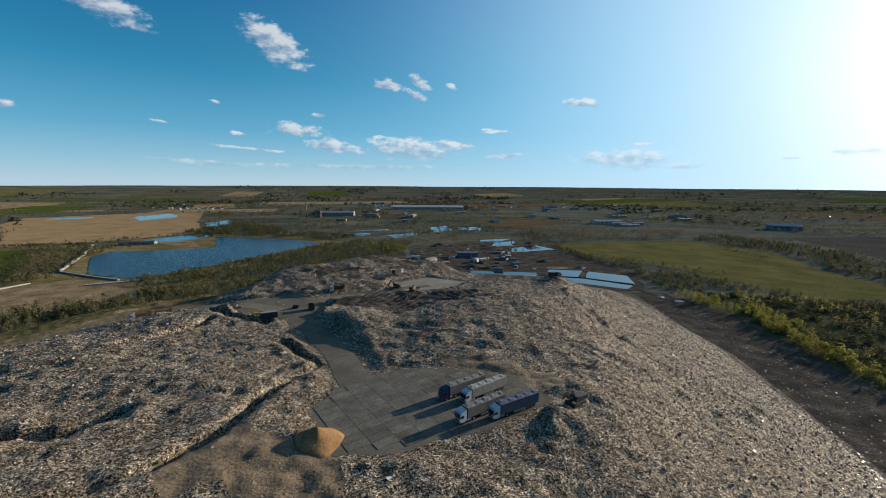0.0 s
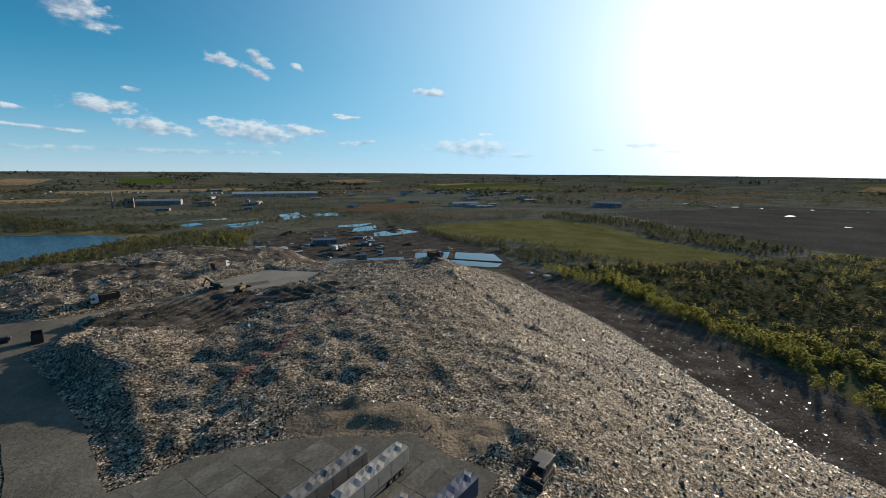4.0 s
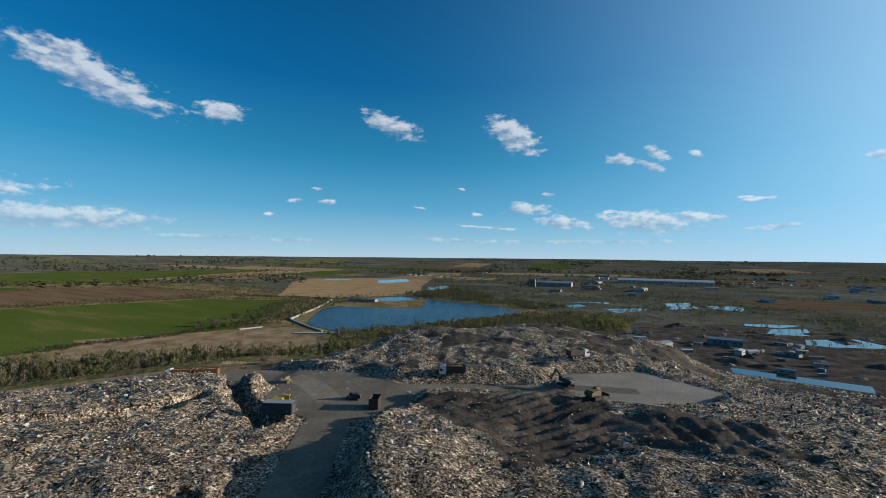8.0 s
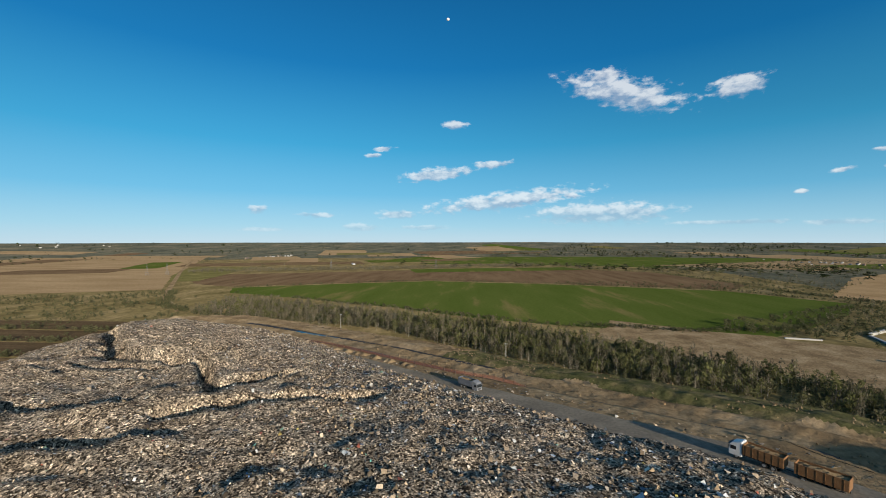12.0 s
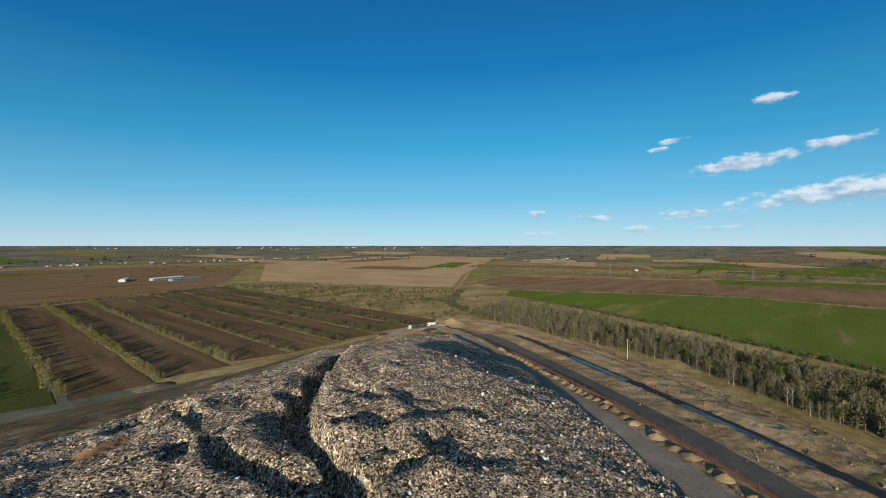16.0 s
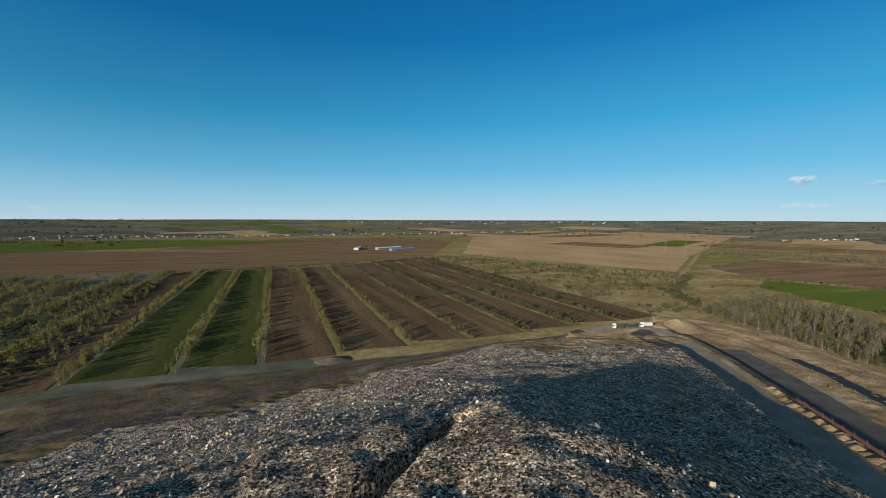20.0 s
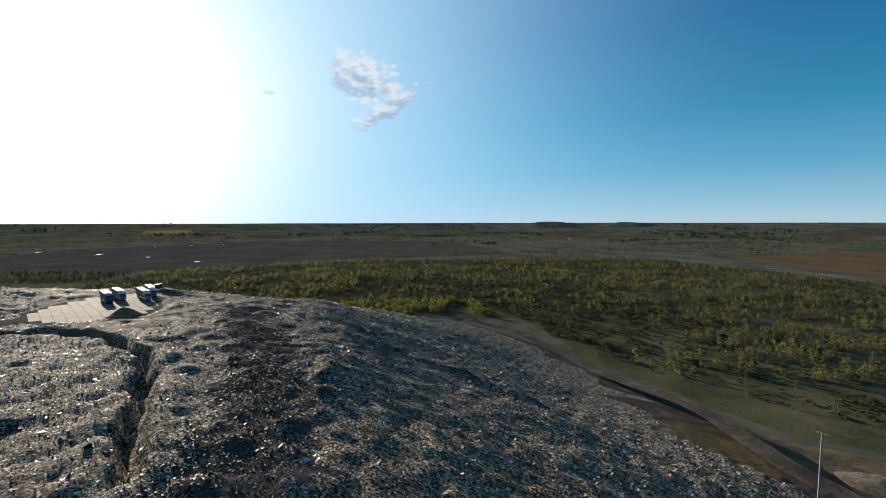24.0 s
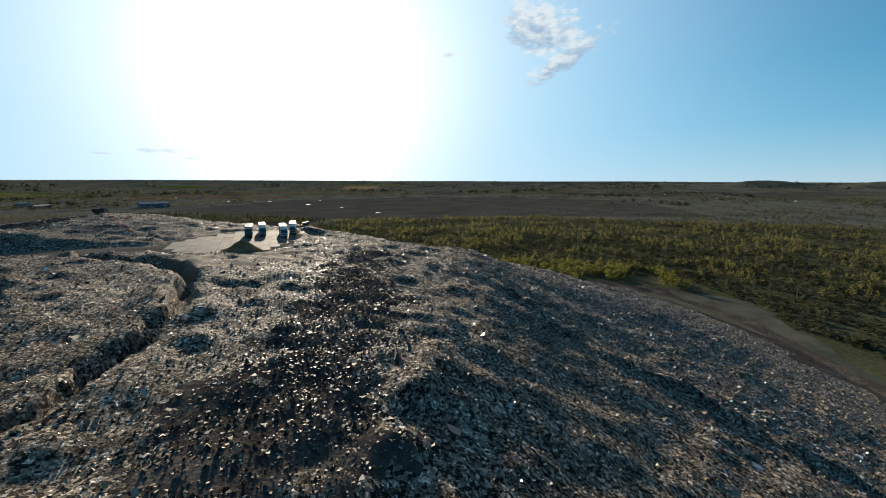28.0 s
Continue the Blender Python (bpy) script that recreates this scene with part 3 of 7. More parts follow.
def left_of(x, y, line, at):
    """+1 on the left of a polyline, -1 on its right, by the nearest stretch."""
    k = np.clip(at.astype(int), 0, len(line) - 2)
    p = np.array(line, dtype=float)
    a, b = p[k], p[k + 1]
    c = (b[..., 0] - a[..., 0]) * (y - a[..., 1]) - (b[..., 1] - a[..., 1]) * (x - a[..., 0])
    return np.tanh(c / np.hypot(b[..., 0] - a[..., 0], b[..., 1] - a[..., 1]) / 0.8)


def build_height():
    x, y = XX, YY
    d0, d1, d2 = seg_dist(x, y, TOE, True)[0], seg_dist(x, y, SHELF, True)[0], seg_dist(x, y, CREST, True)[0]
    i0, i1, i2 = inside(x, y, TOE), inside(x, y, SHELF), inside(x, y, CREST)
    h = np.full(x.shape, -2.0)
    h = np.where(i0, 20 * d0 / (d0 + d1 + 1e-6) - 1.0, h)
    h = np.where(i1, 20 + 41 * d1 / (d1 + d2 + 1e-6) - 1.0, h)
    h = np.where(i2, 60 + 3.0 * (1 - np.exp(-d2 / 18)), h)
    h = blur(h, 12)
    top = np.clip((h - 15) / 20, 0, 1)
    for cx, cy, r, a in HEAPS:
        h += a * np.exp(-((x - cx) ** 2 + (y - cy) ** 2) / (r * r)) * top
    trash = np.clip((h - 8) / 10, 0, 1)
    calm = np.clip((h - 46) / 14, 0.3, 1)          # the slopes are rolled smoother than the top
    h += trash * (1.6 * vnoise(x, y, 34, 1) + 1.1 * vnoise(x, y, 15, 2) + calm * (0.7 * lumps(x, y, 9.5, 3) + 0.6 * lumps(x, y, 5.2, 4)) + 0.75 * vnoise(x, y, 2.7, 5))
    for poly, a_ in FURROWED:
        u_ = x * math.cos(radians(a_)) + y * math.sin(radians(a_)) + 1.5 * vnoise(x, y, 12, 66)
        h += np.where(inside(x, y, poly), 0.32 * np.sin(u_ * 1.55), 0)
    for line, wide, high in BERMS:
        d = seg_dist(x + 4 * vnoise(x, y, 11, 15), y + 4 * vnoise(x, y, 11, 16), line)[0]
        h += high * np.exp(-(d / wide) ** 2) * (0.65 + 1.3 * vnoise(x, y, 5, 17))
    h += (1 - trash) * i0 * (0.5 * vnoise(x, y, 22, 6) + 0.35 * vnoise(x, y, 6, 7))
    # furrows that the compactors leave down the slopes
    h += 0.13 * np.sin((x * 0.55 + y * 0.84 + 9 * vnoise(x, y, 60, 8)) * 0.9) * np.clip((55 - h) / 15, 0, 1) * trash
    for line, w, depth, rise in TRENCHES:
        wx, wy = x + 1.6 * vnoise(x, y, 6, 11), y + 1.6 * vnoise(x, y, 6, 12)
        d, at = seg_dist(wx, wy, line)
        if rise:
            h += 0.5 * rise * left_of(wx, wy, line, at) * np.exp(-(d / 11.0) ** 2)
        ww = w * (0.8 + 0.9 * (vnoise(x, y, 12, 13) + 0.5))
        h -= 1.35 * depth * np.clip((1.05 - d / (0.62 * ww + 0.45)) * 3.0, 0, 1)
        h += 0.45 * np.exp(-((d - 2.2 * ww) / ww) ** 2)
    # terraces west of the road: a lower track, a bank and the ditch
    dw, at = seg_dist(x, y, ROAD_WEST)
    outer = (inside(x, y, TOE)) & (x * -0.73 + y * 0.68 > np.interp(at, np.arange(len(ROAD_WEST)), [p[0] * -0.73 + p[1] * 0.68 for p in ROAD_WEST])) & (at > 1.7)
    rz = along(ROAD_WEST, at, 2)
    drop = np.interp(dw, [0, 15.5, 18, 34, 46, 50, 54, 59, 68, 72, 86, 88, 90, 92, 120, 150], [0, 0, -6.6, -6.9, -7.2, -6.5, -7.6, -10.8, -10.8, -9.2, -11, -12.4, -12.4, -11.8, -19, -30])
    w = np.where(outer, np.clip((at - 1.8) / 0.7, 0, 1) * np.clip((128 - dw) / 34, 0, 1), 0)
    h = h * (1 - w) + w * (rz + drop * np.clip(rz / 40, 0.45, 1.2))
    rough = np.where(outer & (dw > 36), np.clip((dw - 36) / 10, 0, 1), 0)
    h += rough * (0.5 * vnoise(x, y, 5, 21) + 0.45 * vnoise(x, y, 2.6, 22))
    for k in range(4):
        h += np.where(outer, 0.9 * np.exp(-((dw - 97 - 8 * k + 6 * vnoise(x, y, 24, 20 + k)) / 1.3) ** 2) * (vnoise(x, y, 14, 23 + k) > -0.1), 0)
    for line, half in ((ROAD_PAD, 6.5), (ROAD_WEST, 8.0), (ROAD_NORTH, 5.0), (ROAD_END, 7.0)):
        d, at = seg_dist(x, y, line)
        w = np.clip((half + 6 - d) / 6, 0, 1)
        w = w * w * (3 - 2 * w)
        h = h * (1 - w) + along(line, at, 2) * w
    for poly, z in LEVELS:
        d = np.where(inside(x, y, poly), 0, seg_dist(x, y, poly, True)[0])
        w = np.clip((5 - d) / 5, 0, 1)
        w = w * w * (3 - 2 * w)
        h = h * (1 - w) + z * w
    return h


HH = build_height()


def ground_z(x, y):
    """Height of the mound or of the plain at x, y (arrays or numbers)."""
    x, y = np.asarray(x, dtype=float), np.asarray(y, dtype=float)
    u = np.clip((x - GX[0]) / STEP, 0, len(GX) - 1.001)
    v = np.clip((y - GY[0]) / STEP, 0, len(GY) - 1.001)
    i, j = u.astype(int), v.astype(int)
    f, g = u - i, v - j
    h = (HH[i, j] * (1 - f) + HH[i + 1, j] * f) * (1 - g) + (HH[i, j + 1] * (1 - f) + HH[i + 1, j + 1] * f) * g
    ok = (x > GX[0]) & (x < GX[-1]) & (y > GY[0]) & (y < GY[-1])
    return np.maximum(np.where(ok, h, -1), plain_z(x, y))


# ---- ground ----
def build_ground():
    radii = np.concatenate([np.linspace(0, 800, 9)[1:], np.linspace(900, 2800, 20), np.linspace(2900, 4920, 26)])
    n = 160
    ang = np.linspace(0, 2 * np.pi, n, endpoint=False)
    r, a = np.meshgrid(radii, ang, indexing="ij")
    x, y = -40 + r * np.cos(a), 40 + r * np.sin(a)
    z = plain_z(x, y)
    roll = np.where(r > 4600, 7 * (vnoise(x, y, 900, 30) + 0.3 * vnoise(x, y, 240, 31)), 0)
    v = np.stack([x, y, z + roll], -1).reshape(-1, 3)
    v = np.vstack([v, [[-40, 40, 0]]])
    f = []
    m = len(radii)
    for i in range(m - 1):
        for j in range(n):
            k = (j + 1) % n
            f.append((i * n + j, (i + 1) * n + j, (i + 1) * n + k, i * n + k))
    last = len(v) - 1
    f += [(last, j, (j + 1) % n) for j in range(n)]
    return tagged(mesh_object("ground", v, f, PLAIN_LAND), "wide flat plain of scrub, woods and fields", "ground", kind="structure")


build_ground()


from mathutils.geometry import tessellate_polygon

LIFT = [0.0]


def sheet(name, poly, mat, lift, label, category, ragged=4.0, kind="structure", cell=14.0):
    """A patch of the plain inside a polygon, with an uneven border, lying just above the ground."""
    LIFT[0] += 0.002
    lift = lift * 0.3 + LIFT[0]
    pts = []
    n = len(poly)
    for k in range(n):
        a, b = Vector(poly[k]), Vector(poly[(k + 1) % n])
        m = max(2, int((b - a).length / cell))
        for i in range(m):
            p = a.lerp(b, i / m)
            pts.append((p.x + ragged * 2 * float(vnoise(p.x, p.y, cell * 1.7, 40)), p.y + ragged * 2 * float(vnoise(p.x, p.y, cell * 1.7, 41))))
    bm = bmesh.new()
    vs = [bm.verts.new((px, py, 0)) for px, py in pts]
    for a, b, c in tessellate_polygon([[Vector((px, py, 0)) for px, py in pts]]):
        (ax, ay), (bx, by), (cx_, cy_) = pts[a], pts[b], pts[c]
        up_ = (bx - ax) * (cy_ - ay) - (by - ay) * (cx_ - ax) > 0
        bm.faces.new((vs[a], vs[b], vs[c]) if up_ else (vs[a], vs[c], vs[b]))
    far = max(math.hypot(px + 40, py - 40) for px, py in pts)
    if far > 2700:
        bmesh.ops.subdivide_edges(bm, edges=bm.edges[:], cuts=5, use_grid_fill=True)
    for v in bm.verts:
        v.co.z = float(plain_z(v.co.x, v.co.y)) + lift + (0.25 if far > 2700 else 0)
    me = bpy.data.meshes.new(name)
    bm.to_mesh(me)
    bm.free()
    me.materials.append(mat)
    return tagged(new(name, me), label, category, kind=kind)


# heath colour raised to a pale grey in place of distance haze
HEATH = material("haze_paled_heath", [(0.3, (0.094, 0.099, 0.08)), (0.5, (0.145, 0.147, 0.116)), (0.7, (0.205, 0.197, 0.15))], scale=0.006, rough=0.95, fine=(0.08, 0.4), detail=10, stretch_xyz=(1, 2.2, 1, 40), spec=0.0)
sheet("heath", [(240, 900), (500, 2500), (1500, 2150), (2250, 1200), (2550, 0), (2250, -1200), (1500, -1950), (900, -1450), (800, -850), (240, -780), (240, 420)], HEATH, 0.01, "dark heath and young woods east of the mound", "heath", ragged=14, cell=40)
DRY_GRASS = material("dry_grassland", [(0.3, (0.13, 0.105, 0.045)), (0.5, (0.22, 0.172, 0.08)), (0.7, (0.31, 0.235, 0.125))], scale=0.012, rough=0.95, fine=(0.12, 0.35), detail=10, stretch_xyz=(1, 1.8, 1, 30), spec=0.0)
sheet("grassland", [(-230, -215), (-600, -190), (-530, 0), (-395, 185), (-265, 330), (-170, 480), (-300, 560), (-480, 700), (-900, 900), (-1500, 950), (-2500, 600), (-2450, -900), (-1700, -1900), (-700, -2400), (300, -2400), (900, -2200), (500, -900), (-30, -840)], DRY_GRASS, 0.01, "dry olive and tan grassland round the fields", "grassland", ragged=14, cell=40)
sheet("lake_shore", [(-520, 520), (-390, 500), (-300, 620), (-190, 860), (-310, 960), (-560, 1000), (-660, 900), (-640, 720), (-600, 640)], DRY_GRASS, 0.01, "dry grass round the lake", "shore", ragged=12)
sheet("green_field", [(-935, -355), (-1040, -120), (-1105, 59), (-1040, 350), (-928, 655), (-760, 755), (-650, 650), (-520, 470), (-560, 285), (-610, 160), (-690, 40), (-790, -150), (-850, -305)], GREEN_FIELD, 0.10, "wide green field of young crop", "field")
sheet("brown_field", [(-1010, -480), (-1250, -700), (-1420, -200), (-1640, 400), (-1430, 730), (-1040, 775), (-950, 690), (-1065, 350), (-1130, 59), (-1060, -120), (-960, -370)], BROWN_FIELD, 0.08, "strip of bare ploughed brown field", "field")
sheet("far_green_field", [(-2280, -263), (-2700, -150), (-2750, 1000), (-2400, 2050), (-1900, 1500), (-1660, 830), (-1900, 350)], GREEN_FIELD, 0.10, "distant pale green field", "field")
sheet("stubble_field", [(-1800, 900), (-2300, 1900), (-1900, 2100), (-1500, 1300)], TAN_FIELD, 0.12, "distant dry tan field", "field")
sheet("tan_field", [(-700, -980), (-900, -480), (-1200, -680), (-2500, -1400), (-2300, -2300), (-1200, -1900)], TAN_FIELD, 0.08, "large dry tan field beside the track", "field")
sheet("ploughed_field", [(-620, -1000), (-1150, -1950), (-300, -2100), (100, -1500), (-300, -1150)], BROWN_FIELD, 0.06, "large bare brown field beyond the farm", "field")
sheet("ploughed_field", [(-250, -830), (-620, -960), (-330, -1200), (300, -1450), (900, -1500), (760, -900), (250, -820)], BROWN_FIELD, 0.05, "broad bare ploughed field", "field")
sheet("far_green_field", [(-480, -1780), (480, -1420), (880, -1560), (1000, -2000), (780, -2250), (100, -2050)], GREEN_FIELD, 0.10, "long distant green field", "field")
sheet("meadow", [(233, 879), (552, 935), (620, 780), (560, 604), (575, 440), (421, 445), (370, 538), (345, 640), (250, 740)], MEADOW, 0.10, "pale olive meadow between belts of trees", "meadow")
sheet("scrub_land", [(205, -140), (225, 0), (240, 420), (330, 470), (480, 430), (720, 420), (900, 0), (760, -700), (300, -760), (-60, -700), (-88, -240), (-30, -170), (80, -140)], SCRUB, 0.04, "olive scrub land with young trees", "scrub", kind="structure")
sheet("peat_field", [(700, 480), (820, 1000), (1500, 1050), (2100, 500), (1900, -400), (1000, -420), (900, 100)], PEAT, 0.04, "dark bare peat field with puddles", "field")
sheet("muddy_bank", [(218, 472), (206, 350), (200, 250), (190, 150), (205, 60), (215, -20), (205, -95), (228, -100), (244, 0), (248, 120), (262, 200), (276, 300), (278, 400), (258, 480)], DIRT_DARK, 0.16, "dark muddy bank at the foot of the mound", "bank", ragged=6)
sheet("reed_bed", [(-831, 780), (-1254, 1186), (-1390, 1400), (-1180, 1640), (-960, 1690), (-760, 1300), (-590, 1035), (-641, 945), (-716, 850)], REED, 0.35, "dry golden reed bed beside the lake", "reeds")
DARK_FIELD = material("dark_soil", [(0.3, (0.075, 0.067, 0.056)), (0.7, (0.125, 0.108, 0.086))], scale=0.01, rough=0.95, fine=(0.1, 0.3), spec=0.0)
patch = random.Random(21)
PATCHES = []
for k in range(150):
    a, d = patch.uniform(0, 2 * math.pi), patch.uniform(1250, 4300)
    px, py = -40 + d * math.cos(a), 40 + d * math.sin(a)
    open_side = py < -850 or px < -1500
    if not open_side and patch.random() < 0.6:
        continue
    l, w, t_ = patch.uniform(160, 520) * (1 + d / 4000), patch.uniform(60, 170) * (1 + d / 3000), radians(20 + patch.choice((0, 90)) + patch.uniform(-8, 8))
    quad = [(px + u * l / 2 * math.cos(t_) - q * w / 2 * math.sin(t_), py + u * l / 2 * math.sin(t_) + q * w / 2 * math.cos(t_)) for u, q in ((-1, -1), (1, -1), (1, 1), (-1, 1))]
    if any(math.hypot(qx + 40, qy - 40) > 4700 or math.hypot(qx + 40, qy - 40) < 1050 for qx, qy in quad) or (500 < px < 2200 and -500 < py < 1100) or (-800 < px < 1200 and -2400 < py < -700) or (-1500 < px < -500 and 700 < py < 1800):
        continue
    mt, lb = patch.choice(((TAN_FIELD, "distant dry tan field"), (TAN_FIELD, "distant dry tan field"), (BROWN_FIELD, "distant ploughed brown field"), (MEADOW, "distant olive meadow"), (GREEN_FIELD, "distant green crop field")))
    if px > 100 and py < 1200:
        mt, lb = patch.choice(((DARK_FIELD, "distant dark bare field"), (DARK_FIELD, "distant dark bare field"), (HEATH, "distant heath")))
    PATCHES.append(quad)
    sheet("far_field", quad, mt, 0.3, lb, "field", ragged=8, cell=60)
STRIP_GREEN = material("rank_grass", [(0.3, (0.045, 0.052, 0.018)), (0.55, (0.066, 0.074, 0.024)), (0.75, (0.11, 0.095, 0.042))], scale=0.02, rough=0.95, fine=(0.3, 0.3), stretch_xyz=(2.0, 0.25, 1, 0), spec=0.0)
STRIP_BROWN = material("fallow_soil", [(0.3, (0.07, 0.05, 0.03)), (0.5, (0.108, 0.076, 0.045)), (0.72, (0.155, 0.11, 0.064))], scale=0.03, rough=0.95, fine=(0.3, 0.3), stretch_xyz=(2.0, 0.2, 1, 0), spec=0.0)
strip_x = [-33, -85, -143, -194, -246, -300, -352, -405, -458, -512, -566]
for k in range(len(strip_x) - 1):
    a, b = strip_x[k], strip_x[k + 1]
    sheet("field_strip", [(a - 3, -236 - 6 * (k % 3)), (b + 3, -236), (b - 10, -800 - 20 * max(0, k - 4)), (a - 16, -800 - 20 * max(0, k - 4))], STRIP_GREEN if k in (1, 2) else STRIP_BROWN, 0.12, "narrow green field strip between rows of trees" if k in (1, 2) else "narrow brown field strip between rows of trees", "field", ragged=1.2)
sheet("lake", [(-484, 557), (-401, 532), (-383, 545), (-343, 622), (-241, 850), (-327, 916), (-511, 946), (-437, 800), (-500, 762), (-591, 733), (-578, 685)], LAKE, 0.25, "dark blue lake rippled by the wind", "lake", ragged=5)
for poly in ([(-1075, 1457), (-1061, 1640), (-930, 1480), (-961, 1330)], [(-718, 1272), (-694, 1372), (-605, 1194), (-655, 1160)], [(-640, 870), (-560, 860), (-520, 980), (-600, 960)], [(-1290, 1400), (-1200, 1450), (-1180, 1400), (-1270, 1340)]):
    sheet("reed_pond", poly, WATER, 0.5, "open water among the reeds", "pond", ragged=8)
POOLS = ([(154, 602), (204, 595), (182, 553), (143, 566)], [(208, 590), (253, 563), (242, 517), (190, 549)], [(139, 556), (186, 545), (236, 507), (222, 491), (135, 540)], [(40, 591), (132, 580), (128, 558), (40, 568)],
         [(83, 925), (156, 948), (124, 900), (81, 898)], [(110, 882), (156, 910), (147, 843), (97, 825)], [(133, 805), (191, 844), (215, 794), (153, 765), (127, 764)])
for poly in POOLS:
    sheet("settling_pool", poly, WATER, 0.3, "settling pool reflecting the sky", "pool", ragged=1.5)
for poly in ([(-218, 1014), (-190, 1050), (-170, 1016), (-191, 982)], [(-140, 995), (-69, 1057), (-57, 1022), (-107, 945)], [(-38, 1181), (11, 1232), (25, 1113), (-19, 1059)], [(40, 1180), (110, 1200), (100, 1110), (50, 1120)], [(-230, 1080), (-150, 1130), (-140, 1100)]):
    sheet("far_pond", poly, WATER, 0.3, "shallow pond on the waste ground", "pond", ragged=5)
for poly in ([(1321, 1213), (1360, 1240), (1350, 1205)], [(1080, 607), (1106, 618), (1100, 604)], [(1355, 1058), (1390, 1075), (1380, 1050)], [(900, 420), (936, 428), (926, 412)], [(1200, 800), (1250, 815), (1240, 795)]):
    sheet("puddle", poly, WATER, 0.3, "puddle on the dark peat", "puddle", ragged=5)
sheet("waste_ground", [(-60, 640), (-90, 760), (60, 900), (230, 860), (250, 720), (270, 560), (240, 480), (120, 495), (20, 500), (-60, 520)], DIRT_DARK, 0.08, "dark churned ground round the pools", "waste ground", ragged=10)
sheet("sand_flat", [(-640, 870), (-560, 836), (-500, 790), (-470, 800), (-520, 870), (-600, 920)], DIRT_TAN, 0.12, "sandy flat at the lake shore", "sand flat")
sheet("dry_slope", [(-600, 330), (-470, 520), (-380, 510), (-330, 440), (-420, 340), (-520, 280)], DIRT_TAN, 0.1, "dry grass bank below the field", "bank", ragged=8)


def keep_faces(maskf, name, mat, label, category):
    """A part of the mound's grid: faces whose corner mask is set."""
    ni, nj = XX.shape
    idx = np.arange(ni * nj).reshape(ni, nj)
    q = np.stack([idx[:-1, :-1], idx[1:, :-1], idx[1:, 1:], idx[:-1, 1:]], -1)[maskf]
    used, inv = np.unique(q.ravel(), return_inverse=True)
    v = np.stack([XX.ravel()[used], YY.ravel()[used], HH.ravel()[used]], -1)
    ob = mesh_object(name, v, inv.reshape(-1, 4), mat)
    return tagged(ob, label, category, kind="structure")


BROWN_LINE = [(-22, 56), (-50, 46), (-78, 36), (-104, 28), (-134, 27)]
cx, cy, ch = XX[:-1, :-1], YY[:-1, :-1], HH[:-1, :-1]
in_toe = inside(cx, cy, TOE) | (ch > 0.2)
south_low = (cy < -60) & (ch < np.where(cx < -40, 16.5, np.where(cx < 0, 12, 5)) + 5 * vnoise(cx, cy, 18, 50))
dw, at = seg_dist(cx, cy, ROAD_WEST)
side = cx * -0.73 + cy * 0.68 - np.interp(at, np.arange(len(ROAD_WEST)), [p[0] * -0.73 + p[1] * 0.68 for p in ROAD_WEST])
west_low = ((side > -4) & (at > 2.2)) | ((side > -9 + 4 * vnoise(cx, cy, 14, 55)) & (at > 4)) | ((cx < -330) & (ch < 30))
pile_dirt = (seg_dist(cx, cy, [(-48, 84), (-30, 78)])[0] + 9 * vnoise(cx, cy, 9, 51) < 11) | (seg_dist(cx, cy, [(4, 137), (22, 131), (34, 122)])[0] + 9 * vnoise(cx, cy, 7, 59) < 5)
east_low = (cx > 150) & (ch < 9 + 5 * vnoise(cx, cy, 20, 52))
north_dark = ((inside(cx, cy, [(-120, 262), (-30, 292), (10, 284), (60, 262), (110, 300), (150, 420), (0, 440), (-120, 410), (-190, 340)]) & (vnoise(cx, cy, 26, 57) + 0.8 * vnoise(cx, cy, 6, 58) > 0.1)) | inside(cx, cy, [(-62, 214), (-30, 238), (0, 236), (22, 222), (5, 205), (-40, 200)]) | (inside(cx, cy, [(-110, 232), (-80, 232), (-30, 262), (-30, 290), (-70, 285), (-120, 260)]) & (vnoise(cx, cy, 8, 59) > 0.1))) & (vnoise(cx, cy, 10, 53) > -0.25)
north_dark = north_dark | inside(cx, cy, FURROWED[0][0]) | (inside(cx, cy, FURROWED[1][0]) & (vnoise(cx, cy, 8, 53) > -0.2))
north_dark = north_dark | (seg_dist(cx, cy, BROWN_LINE)[0] < 6.0 + 9 * vnoise(cx, cy, 7, 61) + 8 * vnoise(cx, cy, 2.6, 64))
tan = in_toe & ((south_low & (cx < -30) & (vnoise(cx, cy, 40, 54) > -0.28)) | (west_low & ((dw > 24) | ((dw > 6) & (dw < 11)) | (at < 5.5))))
dark = in_toe & ~tan & (south_low | west_low | east_low | north_dark)
orange = in_toe & pile_dirt & ~tan & ~dark
rest = in_toe & ~tan & ~dark & ~orange
keep_faces(rest, "landfill_mound", TRASH, "huge mound of packed grey household waste", "landfill mound")
south = tan & (cy < -60) & (cx > -345)
tan = tan & ~south
OLIVE_EARTH = material("olive_earth", [(0.3, (0.085, 0.068, 0.042)), (0.5, (0.14, 0.11, 0.066)), (0.7, (0.21, 0.162, 0.1))], scale=0.06, rough=0.95, bump=0.4, bump_scale=0.5, fine=(0.6, 0.35), detail=10, spec=0.0)
keep_faces(south, "south_slope", OLIVE_EARTH, "olive-brown grassy earth at the south foot of the mound", "earth slope")
grassy = tan & (dw > 66 + 16 * vnoise(cx, cy, 14, 67)) & (at < 4.7)
tan = tan & ~grassy
GRASSY_EARTH = material("grassy_earth", [(0.3, (0.075, 0.082, 0.032)), (0.5, (0.125, 0.115, 0.052)), (0.7, (0.22, 0.17, 0.098))], scale=0.12, rough=0.95, bump=0.4, bump_scale=0.5, fine=(0.7, 0.4), detail=10, spec=0.0)
